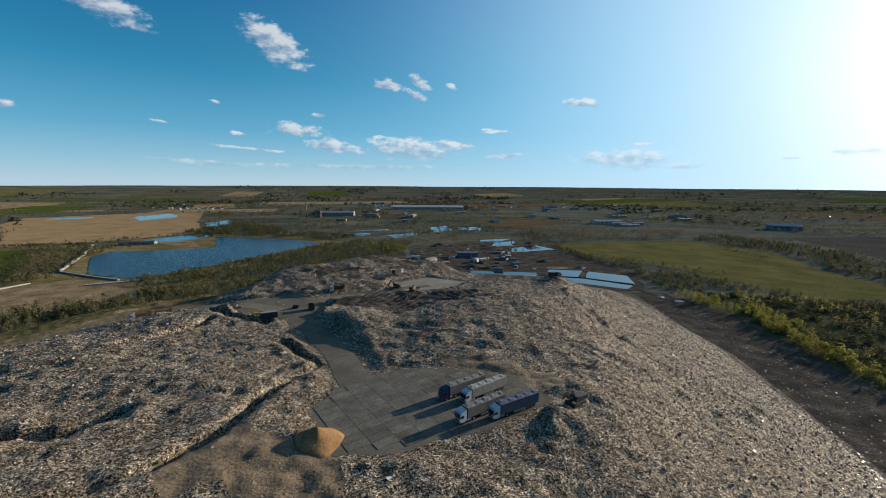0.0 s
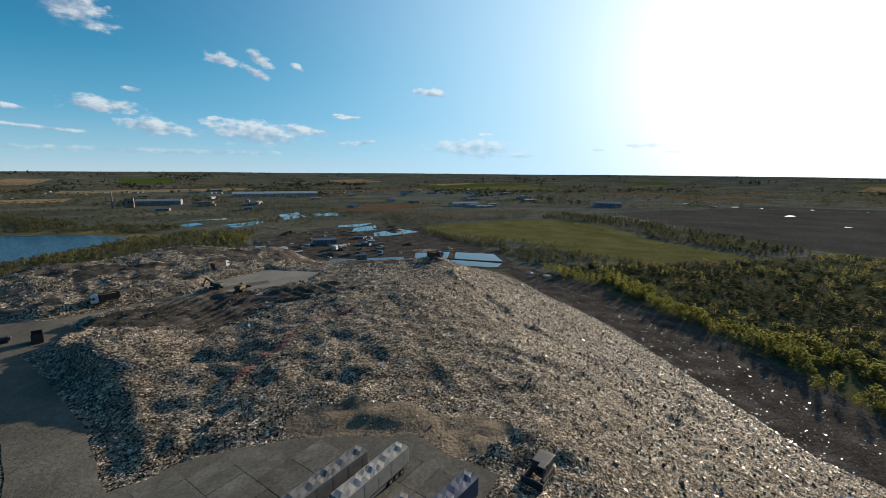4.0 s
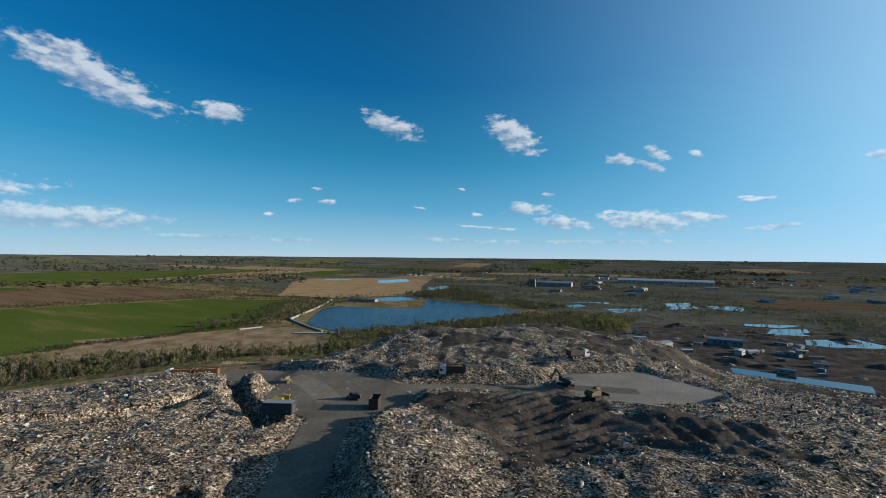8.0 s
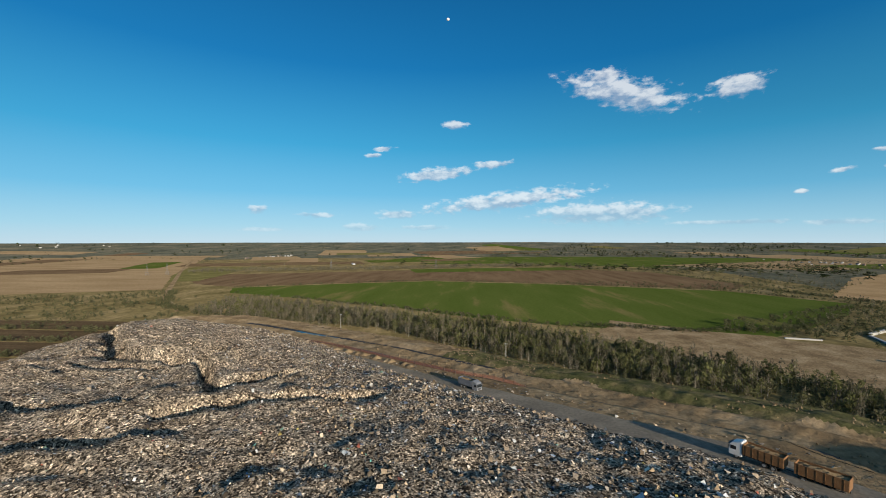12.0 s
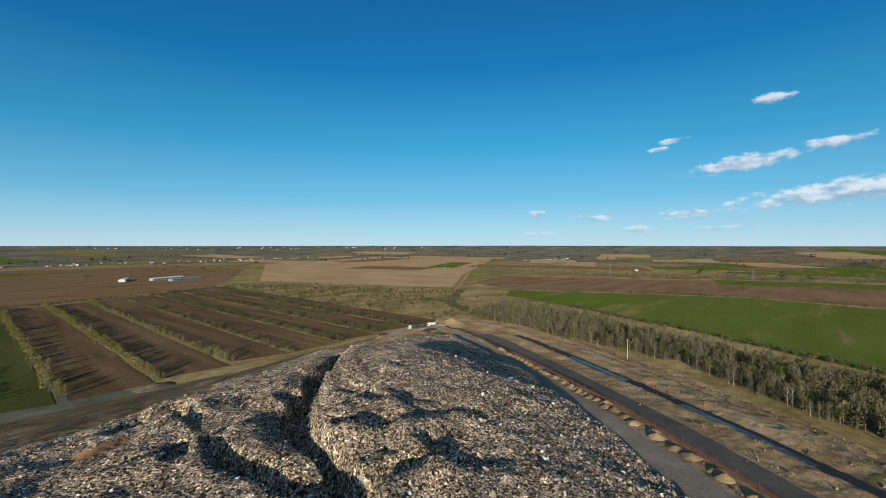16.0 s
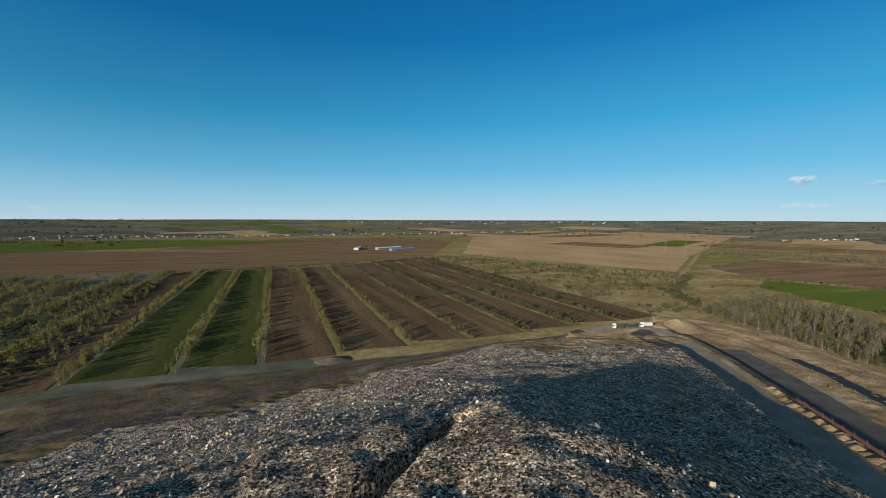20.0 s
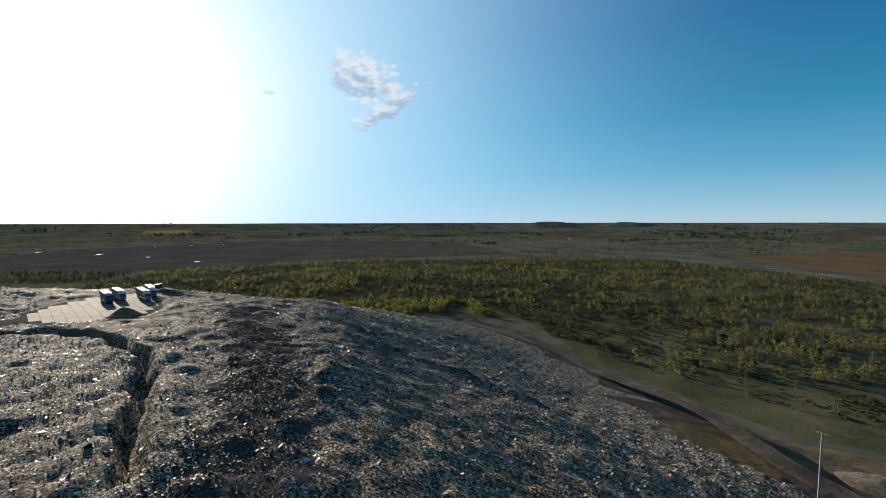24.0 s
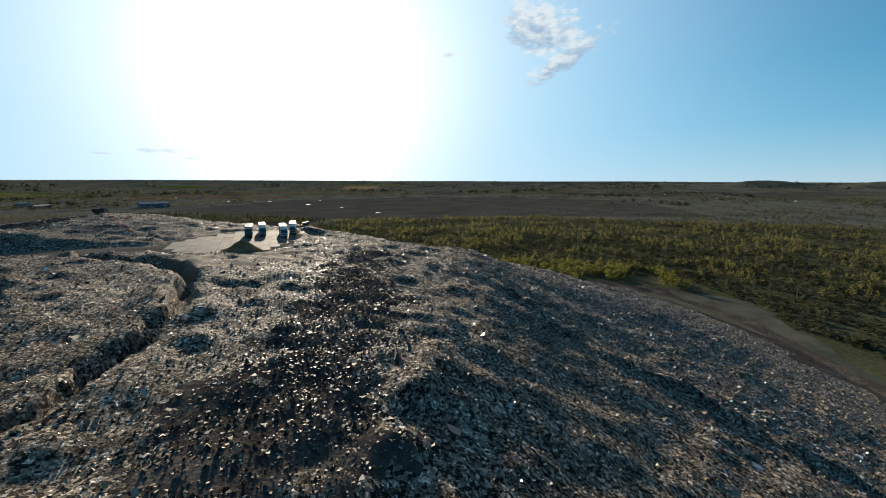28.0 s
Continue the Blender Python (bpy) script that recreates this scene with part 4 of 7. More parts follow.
keep_faces(grassy, "grassy_bank", GRASSY_EARTH, "rough bank of dry grass and earth above the woods", "earth bank")
keep_faces(tan, "earth_terrace", DIRT_TAN, "tan earth terraces at the foot of the mound", "earth terrace")
keep_faces(dark, "dark_bank", DIRT_DARK, "dark churned earth on the mound", "earth bank")
keep_faces(orange, "orange_earth", material("orange_soil", [(0.3, (0.16, 0.115, 0.072)), (0.7, (0.27, 0.195, 0.122))], scale=0.3, rough=0.95, bump=0.4, bump_scale=1.2, fine=(2, 0.3)), "orange sandy soil spread round the sand pile", "soil")

# ---- roads and slabs ----
def road(name, line, half, label, mat=ASPHALT, lift=0.12):
    pts = []
    for k in range(len(line) - 1):
        a, b = Vector(line[k]), Vector(line[k + 1])
        m = max(2, int((b - a).length / 3.0))
        pts += [a.lerp(b, i / m) for i in range(m)]
    pts.append(Vector(line[-1]))
    for _ in range(12):
        pts = [pts[0]] + [(pts[i - 1] + pts[i] * 2 + pts[i + 1]) / 4 for i in range(1, len(pts) - 1)] + [pts[-1]]
    v, f = [], []
    for i, p in enumerate(pts):
        d = pts[min(i + 1, len(pts) - 1)] - pts[max(i - 1, 0)]
        n = Vector((-d.y, d.x, 0)).normalized()
        for s in (-1, -0.5, 0, 0.5, 1):
            w = half * s + (0.9 * float(vnoise(p.x, p.y, 5, 60 + int(s))) if abs(s) == 1 else 0)
            q = p + n * w
            v.append((q.x, q.y, max(float(ground_z(q.x, q.y)), p.z - 0.5) + lift + 0.06 * (1 - s * s)))
    for i in range(len(pts) - 1):
        for s in range(4):
            f.append((i * 5 + s, i * 5 + s + 1, i * 5 + s + 6, i * 5 + s + 5))
    return tagged(mesh_object(name, v, f, mat, smooth=True), label, "road", kind="structure")


def flat_area(name, poly, z, mat, label, lift=0.1, cell=4.0):
    pts = []
    n = len(poly)
    for k in range(n):
        a, b = Vector(poly[k]), Vector(poly[(k + 1) % n])
        m = max(2, int((b - a).length / cell))
        for i in range(m):
            p = a.lerp(b, i / m)
            pts.append((p.x + 2.4 * float(vnoise(p.x, p.y, 6, 70)), p.y + 2.4 * float(vnoise(p.x, p.y, 6, 71)), z + lift))
    return tagged(mesh_object(name, pts, [tuple(range(len(pts)))], mat), label, "yard", kind="structure")


road("road", ROAD_PAD, 5.2, "grey dusty haul road across the mound", lift=0.06)
road("road", ROAD_WEST, 6.6, "dusty grey-tan haul road down the side of the mound", DUSTY_ROAD, 0.08)
road("road", ROAD_NORTH, 4.2, "grey track to the gravel yard", lift=0.07)
road("road", ROAD_END, 6.0, "dusty turn of the haul road at the foot of the mound", DUSTY_ROAD, 0.10)
flat_area("junction_yard", JUNCTION, 60.4, ASPHALT, "grey dusty yard where the haul roads meet", 0.12)
flat_area("gravel_yard", PLAZA, 60.4, material("gravel_yard", [(0.3, (0.20, 0.175, 0.145)), (0.7, (0.30, 0.27, 0.22))], scale=0.12, rough=0.95, bump=0.1, bump_scale=2, fine=(1.5, 0.25)), "pale gravel yard on the mound", 0.10)
yard = flat_area("slab_yard", PAD, 63.2, ASPHALT, "yard paved with large concrete slabs", 0.06)
# slabs of 6 x 3 m, one mesh shared by all
bm = box(5.93, 2.94, 0.22, bevel=0.03)
slab_mesh = bpy.data.meshes.new("slab")
bm.to_mesh(slab_mesh)
bm.free()
slab_mesh.materials.append(SLAB)
turn = radians(36)
rng = random.Random(7)
for i in range(-11, 12):
    for j in range(-16, 17):
        u, w = i * 6.0 + (j % 2) * 0.0, j * 3.0
        px, py = -4 + u * math.cos(turn) - w * math.sin(turn), 110 + u * math.sin(turn) + w * math.cos(turn)
        if bool(inside(np.array(px), np.array(py), PAD)) and float(seg_dist(np.array(px), np.array(py), PAD, True)[0]) > 1.2 + 1.5 * rng.random():
            ob = new("slab", slab_mesh)
            ob.parent = yard
            ob.matrix_basis = pose(px, py, 63.13 + rng.uniform(-0.02, 0.02), rng.uniform(-0.25, 0.25), rng.uniform(-0.25, 0.25), 36 + rng.uniform(-0.4, 0.4))

road("country_road", [(-56, 692, 0), (-73, 811, 0), (-61, 851, 0), (-20, 900, 0), (-60, 960, 0), (-300, 1050, 0), (-560, 1150, 0)], 4, "narrow grey country road", lift=0.44)
road("foot_road", [(238, 480, 0), (226, 400, 0), (224, 320, 0), (224, 260, 0), (218, 200, 0), (212, 140, 0), (222, 60, 0), (226, -20, 0), (212, -85, 0), (150, -118, 0), (95, -124, 1), (40, -128, 4), (-20, -134, 12), (-80, -122, 16), (-150, -140, 14), (-240, -165, 13), (-340, -178, 13), (-400, -160, 18)], 4.5, "dark muddy track round the foot of the mound", DIRT_DARK, 0.12)
road("field_track", [(-640, -260, 0), (-760, -370, 0), (-882, -454, 0), (-1400, -790, 0), (-2162, -1260, 0)], 5, "straight pale track between the fields", DIRT_TAN, 0.44)
road("shore_track", [(-352, 500, 0), (-334, 531, 0), (-310, 624, 0), (-285, 737, 0), (-240, 868, 0)], 2.5, "pale earth track along the lake shore", DIRT_TAN, 0.44)
road("field_track", [(-60, -812, 0), (-300, -830, 0), (-520, -900, 0), (-620, -960, 0)], 3, "pale track at the end of the field strips", DIRT_TAN, 0.44)
road("highway", [(700, 1150, 0), (1301, 1071, 0), (1581, 781, 0), (1846, 501, 0), (2364, -140, 0)], 7, "distant grey highway across the plain", ASPHALT, 0.5)
# the lower track and the water-filled ditch along the terraces
def beside_road(first, off):
    out = []
    for k in range(first, len(ROAD_WEST) - 1):
        (ax, ay, az_), (bx, by, bz) = ROAD_WEST[k], ROAD_WEST[k + 1]
        for s in np.linspace(0, 1, 8, endpoint=False):
            px, py = ax + (bx - ax) * s - 0.73 * off, ay + (by - ay) * s + 0.68 * off
            out.append((px, py, float(ground_z(px, py))))
    return out


# the gravel's dark colour and extra width stand in for the bank's shadow
road("lower_track", beside_road(2, 27)[3:], 11.0, "gravel track below the haul road, coloured dark for shade under the bank", material("shade_dark_gravel", [(0.3, (0.075, 0.07, 0.064)), (0.7, (0.125, 0.115, 0.10))], scale=0.15, rough=0.95, bump=0.1, bump_scale=2, fine=(1.5, 0.25), spec=0.04), 0.09)
road("ditch_bed", beside_road(4, 62), 4.4, "dark muddy bed of the ditch", LINER, 0.07)
for a, b in ((6, 13), (17, 27)):
    road("ditch_water", beside_road(4, 62)[a:b], 1.7, "still dark water standing in the ditch", DITCH_WATER, 0.16)
road("small_ditch", beside_road(5, 89), 0.9, "narrow dark gully along the terrace", DIRT_DARK, 0.07)

# ---- litter over the mound ----
def folded_bits(name, n, keep, smin, smax, mat, seed, label, region=(-260, 210, -115, 430), lie=0.0):
    """n bits of litter: bent four-cornered scraps lying at all angles on the ground."""
    g = np.random.default_rng(seed)
    x = g.uniform(region[0], region[1], n)
    y = g.uniform(region[2], region[3], n)
    ok = keep(x, y, g)
    x, y = x[ok], y[ok]
    n = len(x)
    z = ground_z(x, y)
    size = smin * (smax / smin) ** (g.random(n) ** 1.7)
    a = g.uniform(0, 2 * np.pi, n)
    tilt = 0.95 * g.random(n) ** 1.4 * (1 - lie)
    roll_ = g.uniform(0, 2 * np.pi, n)
    asp = g.uniform(0.4, 1.0, n)
    corners = np.array([(-1, -1), (1, -1), (1, 1), (-1, 1)], dtype=float)
    v = np.zeros((n, 4, 3))
    bend = g.uniform(-0.7, 0.7, n)
    for k, (cx_, cy_) in enumerate(corners):
        u = cx_ * size * 0.5 * g.uniform(0.6, 1.2, n)
        w = cy_ * size * 0.5 * asp * g.uniform(0.6, 1.2, n)
        q = (bend if k % 2 else -bend) * size * 0.3
        # tilt about a horizontal axis, then turn
        uu, qq = u * np.cos(tilt) - q * np.sin(tilt), u * np.sin(tilt) + q * np.cos(tilt)
        v[:, k, 0] = x + uu * np.cos(a) - w * np.sin(a)
        v[:, k, 1] = y + uu * np.sin(a) + w * np.cos(a)
        v[:, k, 2] = z + qq + size * 0.5 * np.sin(tilt) * 0.75 + 0.05
    f = np.arange(n * 4, dtype=np.int32).reshape(n, 4)
    return tagged(mesh_object(name, v.reshape(-1, 3), f, mat), label, "litter", kind="stuff")


def bits_material(name, stops, rough, blend):
    m = bpy.data.materials.new(name)
    m.use_nodes = True
    nt = m.node_tree
    b = nt.nodes["Principled BSDF"]
    b.inputs["Roughness"].default_value = rough
    b.inputs["Diffuse Roughness"].default_value = 0.15
    b.inputs["Specular IOR Level"].default_value = 0.15 if blend else 0.5
    geo = nt.nodes.new("ShaderNodeNewGeometry")
    ramp = nt.nodes.new("ShaderNodeValToRGB")
    ramp.color_ramp.interpolation = "CONSTANT"
    els = ramp.color_ramp.elements
    while len(els) < len(stops):
        els.new(0.5)
    for e_, (p, c) in zip(els, stops):
        e_.position, e_.color = p, (*(v_ * BASE_SCALE for v_ in c), 1)
    nt.links.new(geo.outputs["Random Per Island"], ramp.inputs[0])
    no = nt.nodes.new("ShaderNodeTexNoise")
    no.inputs["Scale"].default_value, no.inputs["Detail"].default_value = 4.0, 4.0
    nt.links.new(geo.outputs["Position"], no.inputs["Vector"])
    mr = nt.nodes.new("ShaderNodeMapRange")
    mr.inputs[1].default_value, mr.inputs[2].default_value, mr.inputs[3].default_value, mr.inputs[4].default_value = 0.3, 0.7, 0.65, 1.2
    nt.links.new(no.outputs["Fac"], mr.inputs[0])
    mx = nt.nodes.new("ShaderNodeMix")
    mx.data_type, mx.blend_type = "RGBA", "MULTIPLY"
    mx.inputs["Factor"].default_value = 1.0
    nt.links.new(ramp.outputs[0], mx.inputs["A"])
    nt.links.new(mr.outputs[0], mx.inputs["B"])
    col = mx.outputs["Result"]
    if blend:
        # patches of greyer and of browner waste
        n2 = nt.nodes.new("ShaderNodeTexNoise")
        n2.inputs["Scale"].default_value, n2.inputs["Detail"].default_value = 0.05, 6.0
        nt.links.new(geo.outputs["Position"], n2.inputs["Vector"])
        r2 = nt.nodes.new("ShaderNodeValToRGB")
        for e_, (p, c) in zip(r2.color_ramp.elements, ((0.38, (0.86, 0.86, 0.88, 1)), (0.62, (1.42, 1.31, 1.12, 1)))):
            e_.position, e_.color = p, c
        nt.links.new(n2.outputs["Fac"], r2.inputs[0])
        m2 = nt.nodes.new("ShaderNodeMix")
        m2.data_type, m2.blend_type = "RGBA", "MULTIPLY"
        m2.inputs["Factor"].default_value = 1.0
        nt.links.new(col, m2.inputs["A"])
        nt.links.new(r2.outputs[0], m2.inputs["B"])
        col = m2.outputs["Result"]
    nt.links.new(col, b.inputs["Base Color"])
    return m


def clods(name, n, keep, smin, smax, mat, seed, label, region):
    """n torn clods and bundles: skewed four-sided peaks with broken tops."""
    g = np.random.default_rng(seed)
    x, y = g.uniform(region[0], region[1], n), g.uniform(region[2], region[3], n)
    ok = keep(x, y, g)
    x, y = x[ok], y[ok]
    n = len(x)
    z = ground_z(x, y)
    size = smin * (smax / smin) ** (g.random(n) ** 2.0)
    v = np.zeros((n, 6, 3))
    a0 = g.uniform(0, 2 * np.pi, n)
    for k in range(4):
        a = a0 + k * np.pi / 2 + g.uniform(-0.5, 0.5, n)
        r = size * 0.5 * g.uniform(0.6, 1.3, n)
        v[:, k] = np.stack([x + r * np.cos(a), y + r * np.sin(a), z - 0.22 * size], -1)
    for k in (4, 5):
        a = a0 + g.uniform(0, 2 * np.pi, n)
        r = size * 0.28 * g.random(n)
        v[:, k] = np.stack([x + r * np.cos(a), y + r * np.sin(a), z + size * g.uniform(0.2, 0.6, n)], -1)
    f = (np.array([(0, 1, 4), (1, 2, 4), (2, 5, 4), (2, 3, 5), (3, 0, 5), (0, 4, 5)], dtype=np.int32)[None] + (np.arange(n, dtype=np.int32) * 6)[:, None, None]).reshape(-1, 3)
    return tagged(mesh_object(name, v.reshape(-1, 3), f, mat), label, "litter", kind="stuff")


BITS = bits_material("waste_scraps", [(0.0, (0.155, 0.125, 0.092)), (0.20, (0.24, 0.195, 0.145)), (0.38, (0.325, 0.265, 0.20)), (0.56, (0.42, 0.347, 0.265)), (0.70, (0.07, 0.057, 0.046)), (0.83, (0.52, 0.455, 0.37)), (0.93, (0.33, 0.245, 0.15)),
                                      (0.955, (0.68, 0.66, 0.62)), (0.980, (0.16, 0.20, 0.28)), (0.986, (0.38, 0.13, 0.09)), (0.991, (0.44, 0.35, 0.13)), (0.996, (0.14, 0.25, 0.21))], 0.55, True)
BAGS = bits_material("plastic_scraps", [(0.0, (0.58, 0.58, 0.56)), (0.40, (0.70, 0.71, 0.72)), (0.65, (0.45, 0.47, 0.48)), (0.80, (0.06, 0.06, 0.065)), (0.88, (0.14, 0.24, 0.45)), (0.92, (0.5, 0.12, 0.08)), (0.95, (0.55, 0.45, 0.12)), (0.98, (0.14, 0.38, 0.34))], 0.4, False)
ROADS = (ROAD_PAD, ROAD_WEST, ROAD_NORTH)


def on_trash(x, y, g):
    i = np.clip(((x - GX[0]) / STEP).astype(int), 0, rest.shape[0] - 1)
    j = np.clip(((y - GY[0]) / STEP).astype(int), 0, rest.shape[1] - 1)
    ok = rest[i, j]
    for line, half in zip(ROADS, (5.6, 7.0, 4.6)):
        ok &= seg_dist(x, y, line)[0] > half
    for poly, _ in LEVELS:
        ok &= ~inside(x, y, poly)
    for line, w, depth, rise in TRENCHES:
        ok &= seg_dist(x, y, line)[0] > 0.6 * w
    return ok


NEAR_LINE = [(20, 60), (20, 170), (-60, 90), (-140, 70), (-215, 25), (-150, 20), (-60, 30)]


def near_zone(x, y, g):
    return on_trash(x, y, g) & (g.random(len(x)) < np.clip(1.4 - seg_dist(x, y, NEAR_LINE)[0] / 55, 0.0, 1))


def off_path(x, y, g):
    return on_trash(x, y, g) & (g.random(len(x)) < np.clip(seg_dist(x, y, NEAR_LINE)[0] / 55 - 0.35, 0.12, 1))


folded_bits("litter", 120000, off_path, 0.4, 1.05, BITS, 1, "grey and brown waste scraps strewn over the slopes")
folded_bits("litter", 270000, near_zone, 0.1, 0.33, BITS, 2, "small torn waste scraps on the top of the mound", region=(-255, 90, -40, 230))
clods("litter", 52000, off_path, 0.45, 1.6, BITS, 8, "torn clods and bundles of waste on the slopes", (-260, 210, -115, 430))
clods("litter", 120000, near_zone, 0.17, 0.58, BITS, 9, "small clods of waste on the top of the mound", (-255, 90, -40, 230))
folded_bits("litter", 34000, off_path, 0.34, 0.9, BAGS, 3, "white and coloured plastic bags among the waste")
folded_bits("litter", 14000, near_zone, 0.16, 0.45, BAGS, 15, "small white and coloured plastic bags on the top of the mound", region=(-255, 90, -40, 230))
folded_bits("litter", 5000, lambda x, y, g: (seg_dist(x, y, [(220, 420), (205, 220), (190, 140), (210, 40)])[0] < 38) & ~inside(x, y, SHELF), 0.4, 1.4, BAGS, 4, "wind-blown white plastic along the muddy track", region=(150, 290, -20, 430), lie=0.6)

folded_bits("litter", 350, on_trash, 0.7, 1.8, BAGS, 5, "large plastic sheets and bags among the waste", lie=0.4)
folded_bits("litter", 9000, lambda x, y, g: (seg_dist(x, y, [(-9, 154), (-5, 160), (-3, 164)])[0] < 0.6) | (seg_dist(x, y, [(-2, 165.5), (0, 168), (2.5, 172)])[0] < 0.8) | ((seg_dist(x, y, [(6, 178), (10, 183), (20, 187)])[0] < 1.0) & (g.random(len(x)) < 0.4)), 0.4, 1.1, plain("torn_red_net", (0.42, 0.13, 0.10), 0.7), 6, "torn red netting lying in the waste", region=(-15, 30, 150, 195), lie=0.5)


def on_dark(x, y, g):
    i = np.clip(((x - GX[0]) / STEP).astype(int), 0, rest.shape[0] - 1)
    j = np.clip(((y - GY[0]) / STEP).astype(int), 0, rest.shape[1] - 1)
    ok = (dark[i, j] | orange[i, j]) & (g.random(len(x)) < np.clip(0.45 + 1.6 * vnoise(x, y, 9, 88), 0, 1))
    for line, half in zip(ROADS, (5.6, 7.0, 4.6)):
        ok &= seg_dist(x, y, line)[0] > half
    for poly, _ in LEVELS:
        ok &= ~inside(x, y, poly)
    return ok


folded_bits("litter", 130000, on_dark, 0.2, 0.7, BITS, 11, "waste scraps in streaks on the churned dark ground", region=(-200, 160, 15, 440), lie=0.3)
folded_bits("litter", 30000, lambda x, y, g: seg_dist(x, y, BROWN_LINE)[0] < 10, 0.1, 0.4, BITS, 13, "waste scraps on the strip of brown soil", region=(-140, 0, 18, 66))
clods("litter", 22000, lambda x, y, g: seg_dist(x, y, BROWN_LINE)[0] < 7 + 6 * vnoise(x, y, 5, 65), 0.2, 0.8, DIRT_DARK, 14, "dark clods of soil on the brown strip", (-140, 0, 18, 66))
# planks and sheets of litter along the haul road's edges
folded_bits("litter", 26000, lambda x, y, g: (np.abs(seg_dist(x, y, ROAD_WEST)[0] - 9.6) < 2.6) & (seg_dist(x, y, ROAD_WEST)[1] < 5.2) & (g.random(len(x)) < 0.8), 0.3, 1.1, BITS, 7, "scraps of waste along the edges of the haul road", region=(-330, -80, 0, 240), lie=0.3)



def on_tan(x, y, g):
    i = np.clip(((x - GX[0]) / STEP).astype(int), 0, rest.shape[0] - 1)
    j = np.clip(((y - GY[0]) / STEP).astype(int), 0, rest.shape[1] - 1)
    d_, a_ = seg_dist(x, y, ROAD_WEST)
    return (tan[i, j] | grassy[i, j]) & (d_ > 36) & (g.random(len(x)) < np.clip(0.35 + 1.8 * vnoise(x, y, 11, 89), 0.03, 1)) & (np.abs(d_ - 62) > 4.5)


clods("earth_clod", 60000, on_tan, 0.3, 1.7, DIRT_TAN, 12, "clods of tan earth strewn over the terraces", (-560, -150, -60, 330))
# ---- sand pile and earth heaps ----
def heap(name, x, y, r, h, mat, label, category, seed, squash=1.0):
    n, m = 14, 28
    v, f = [], []
    z0 = float(ground_z(x, y))
    for i in range(n + 1):
        q = i / n
        for j in range(m):
            a = 2 * math.pi * j / m
            rr = r * q * (1 + 0.28 * float(vnoise(6 * math.cos(a) + seed, 6 * math.sin(a), 3, seed)))
            px, py = x + rr * math.cos(a) * squash, y + rr * math.sin(a)
            z = h * (1 - q) ** 0.9 * (1 + 0.25 * float(vnoise(px, py, 1.6, seed + 1))) + 0.12 * float(vnoise(px, py, 0.9, seed + 2))
            v.append((px, py, z0 * (1 - q) + float(ground_z(px, py)) * q + (z if i < n else -0.5)))
    for i in range(n):
        for j in range(m):
            k = (j + 1) % m
            f.append((i * m + j, (i + 1) * m + j, (i + 1) * m + k, i * m + k))
    return tagged(mesh_object(name, v, f, mat, smooth=True), label, category)


heap("sand_pile", -29.5, 91.8, 6.2, 4.0, SAND, "orange sand pile at the edge of the slab yard", "sand pile", 3)
heap("earth_heap", -82, -150, 9, 5.0, DIRT_DARK, "dark earth heap on the terrace", "earth heap", 5, 1.5)
heap("earth_heap", -240, -224, 8, 3.0, DIRT_DARK, "low dark earth heap beside the field", "earth heap", 6, 1.6)
heap("earth_heap", -478, -150, 17, 6.5, DIRT_TAN, "pale earth heap at the bend of the haul road", "earth heap", 7, 1.5)
heap("earth_heap", -163, 26, 5.5, 1.6, SAND, "small orange sand heap among the waste", "sand heap", 8, 1.3)
heap("earth_heap", -428, -118, 10, 3.0, DIRT_TAN, "pale earth heap beside the haul road", "earth heap", 9, 1.8)
for k, (px, py, pz) in enumerate(beside_road(4, 10.2)[2:27]):
    heap("earth_hump", px + rng.uniform(-1, 1), py + rng.uniform(-1, 1), rng.uniform(2.0, 2.7), rng.uniform(0.9, 1.4), DIRT_TAN, "small tan hump of earth beside the fence", "earth hump", 30 + k, 1.1)
    if k < 24:
        heap("earth_hump", px - 3.1 + rng.uniform(-1, 1), py - 3.1 + rng.uniform(-1, 1), rng.uniform(1.7, 2.4), rng.uniform(0.7, 1.1), DIRT_TAN, "small tan hump of earth beside the fence", "earth hump", 60 + k, 1.1)



# broken concrete blocks tipped at the bend of the haul road
block_rng = random.Random(9)
for k in range(9):
    px, py = -106.5 + block_rng.gauss(0, 2.4), 209.0 + block_rng.gauss(0, 1.6)
    b = box(block_rng.uniform(1.4, 2.8), block_rng.uniform(0.9, 1.4), block_rng.uniform(0.5, 0.9), bevel=0.06)
    me = bpy.data.meshes.new("concrete_block")
    b.to_mesh(me)
    b.free()
    me.materials.append(DIRT_TAN if k % 3 else CONCRETE)
    ob = tagged(new("concrete_block", me), "dusty broken concrete block tipped beside the haul road", "block", "blocks at the bend of the road")
    ob.matrix_basis = pose(px, py, float(ground_z(px, py)) - 0.05, block_rng.uniform(-9, 9), block_rng.uniform(-9, 9), block_rng.uniform(0, 180))


# ---- fence along the haul road ----
FENCE = [(-196, 178, 0)] + beside_road(4, 13.0)[:26:4]
fence = empty("fence", -292, 76, 0.0, label="long red safety netting on timber posts", category="fence")
fpts = []
for k in range(len(FENCE) - 1):
    a, b = Vector(FENCE[k]), Vector(FENCE[k + 1])
    m = max(1, round((b - a).length / 6.0))
    fpts += [a.lerp(b, i / m) for i in range(m)]
fpts.append(Vector(FENCE[-1]))
bm = cyl(0.09, 2.3, 0, 0, 1.0, seg=6)
post_mesh = bpy.data.meshes.new("post")
bm.to_mesh(post_mesh)
bm.free()
post_mesh.materials.append(RUST)
base = Vector((-292, 76, 0))
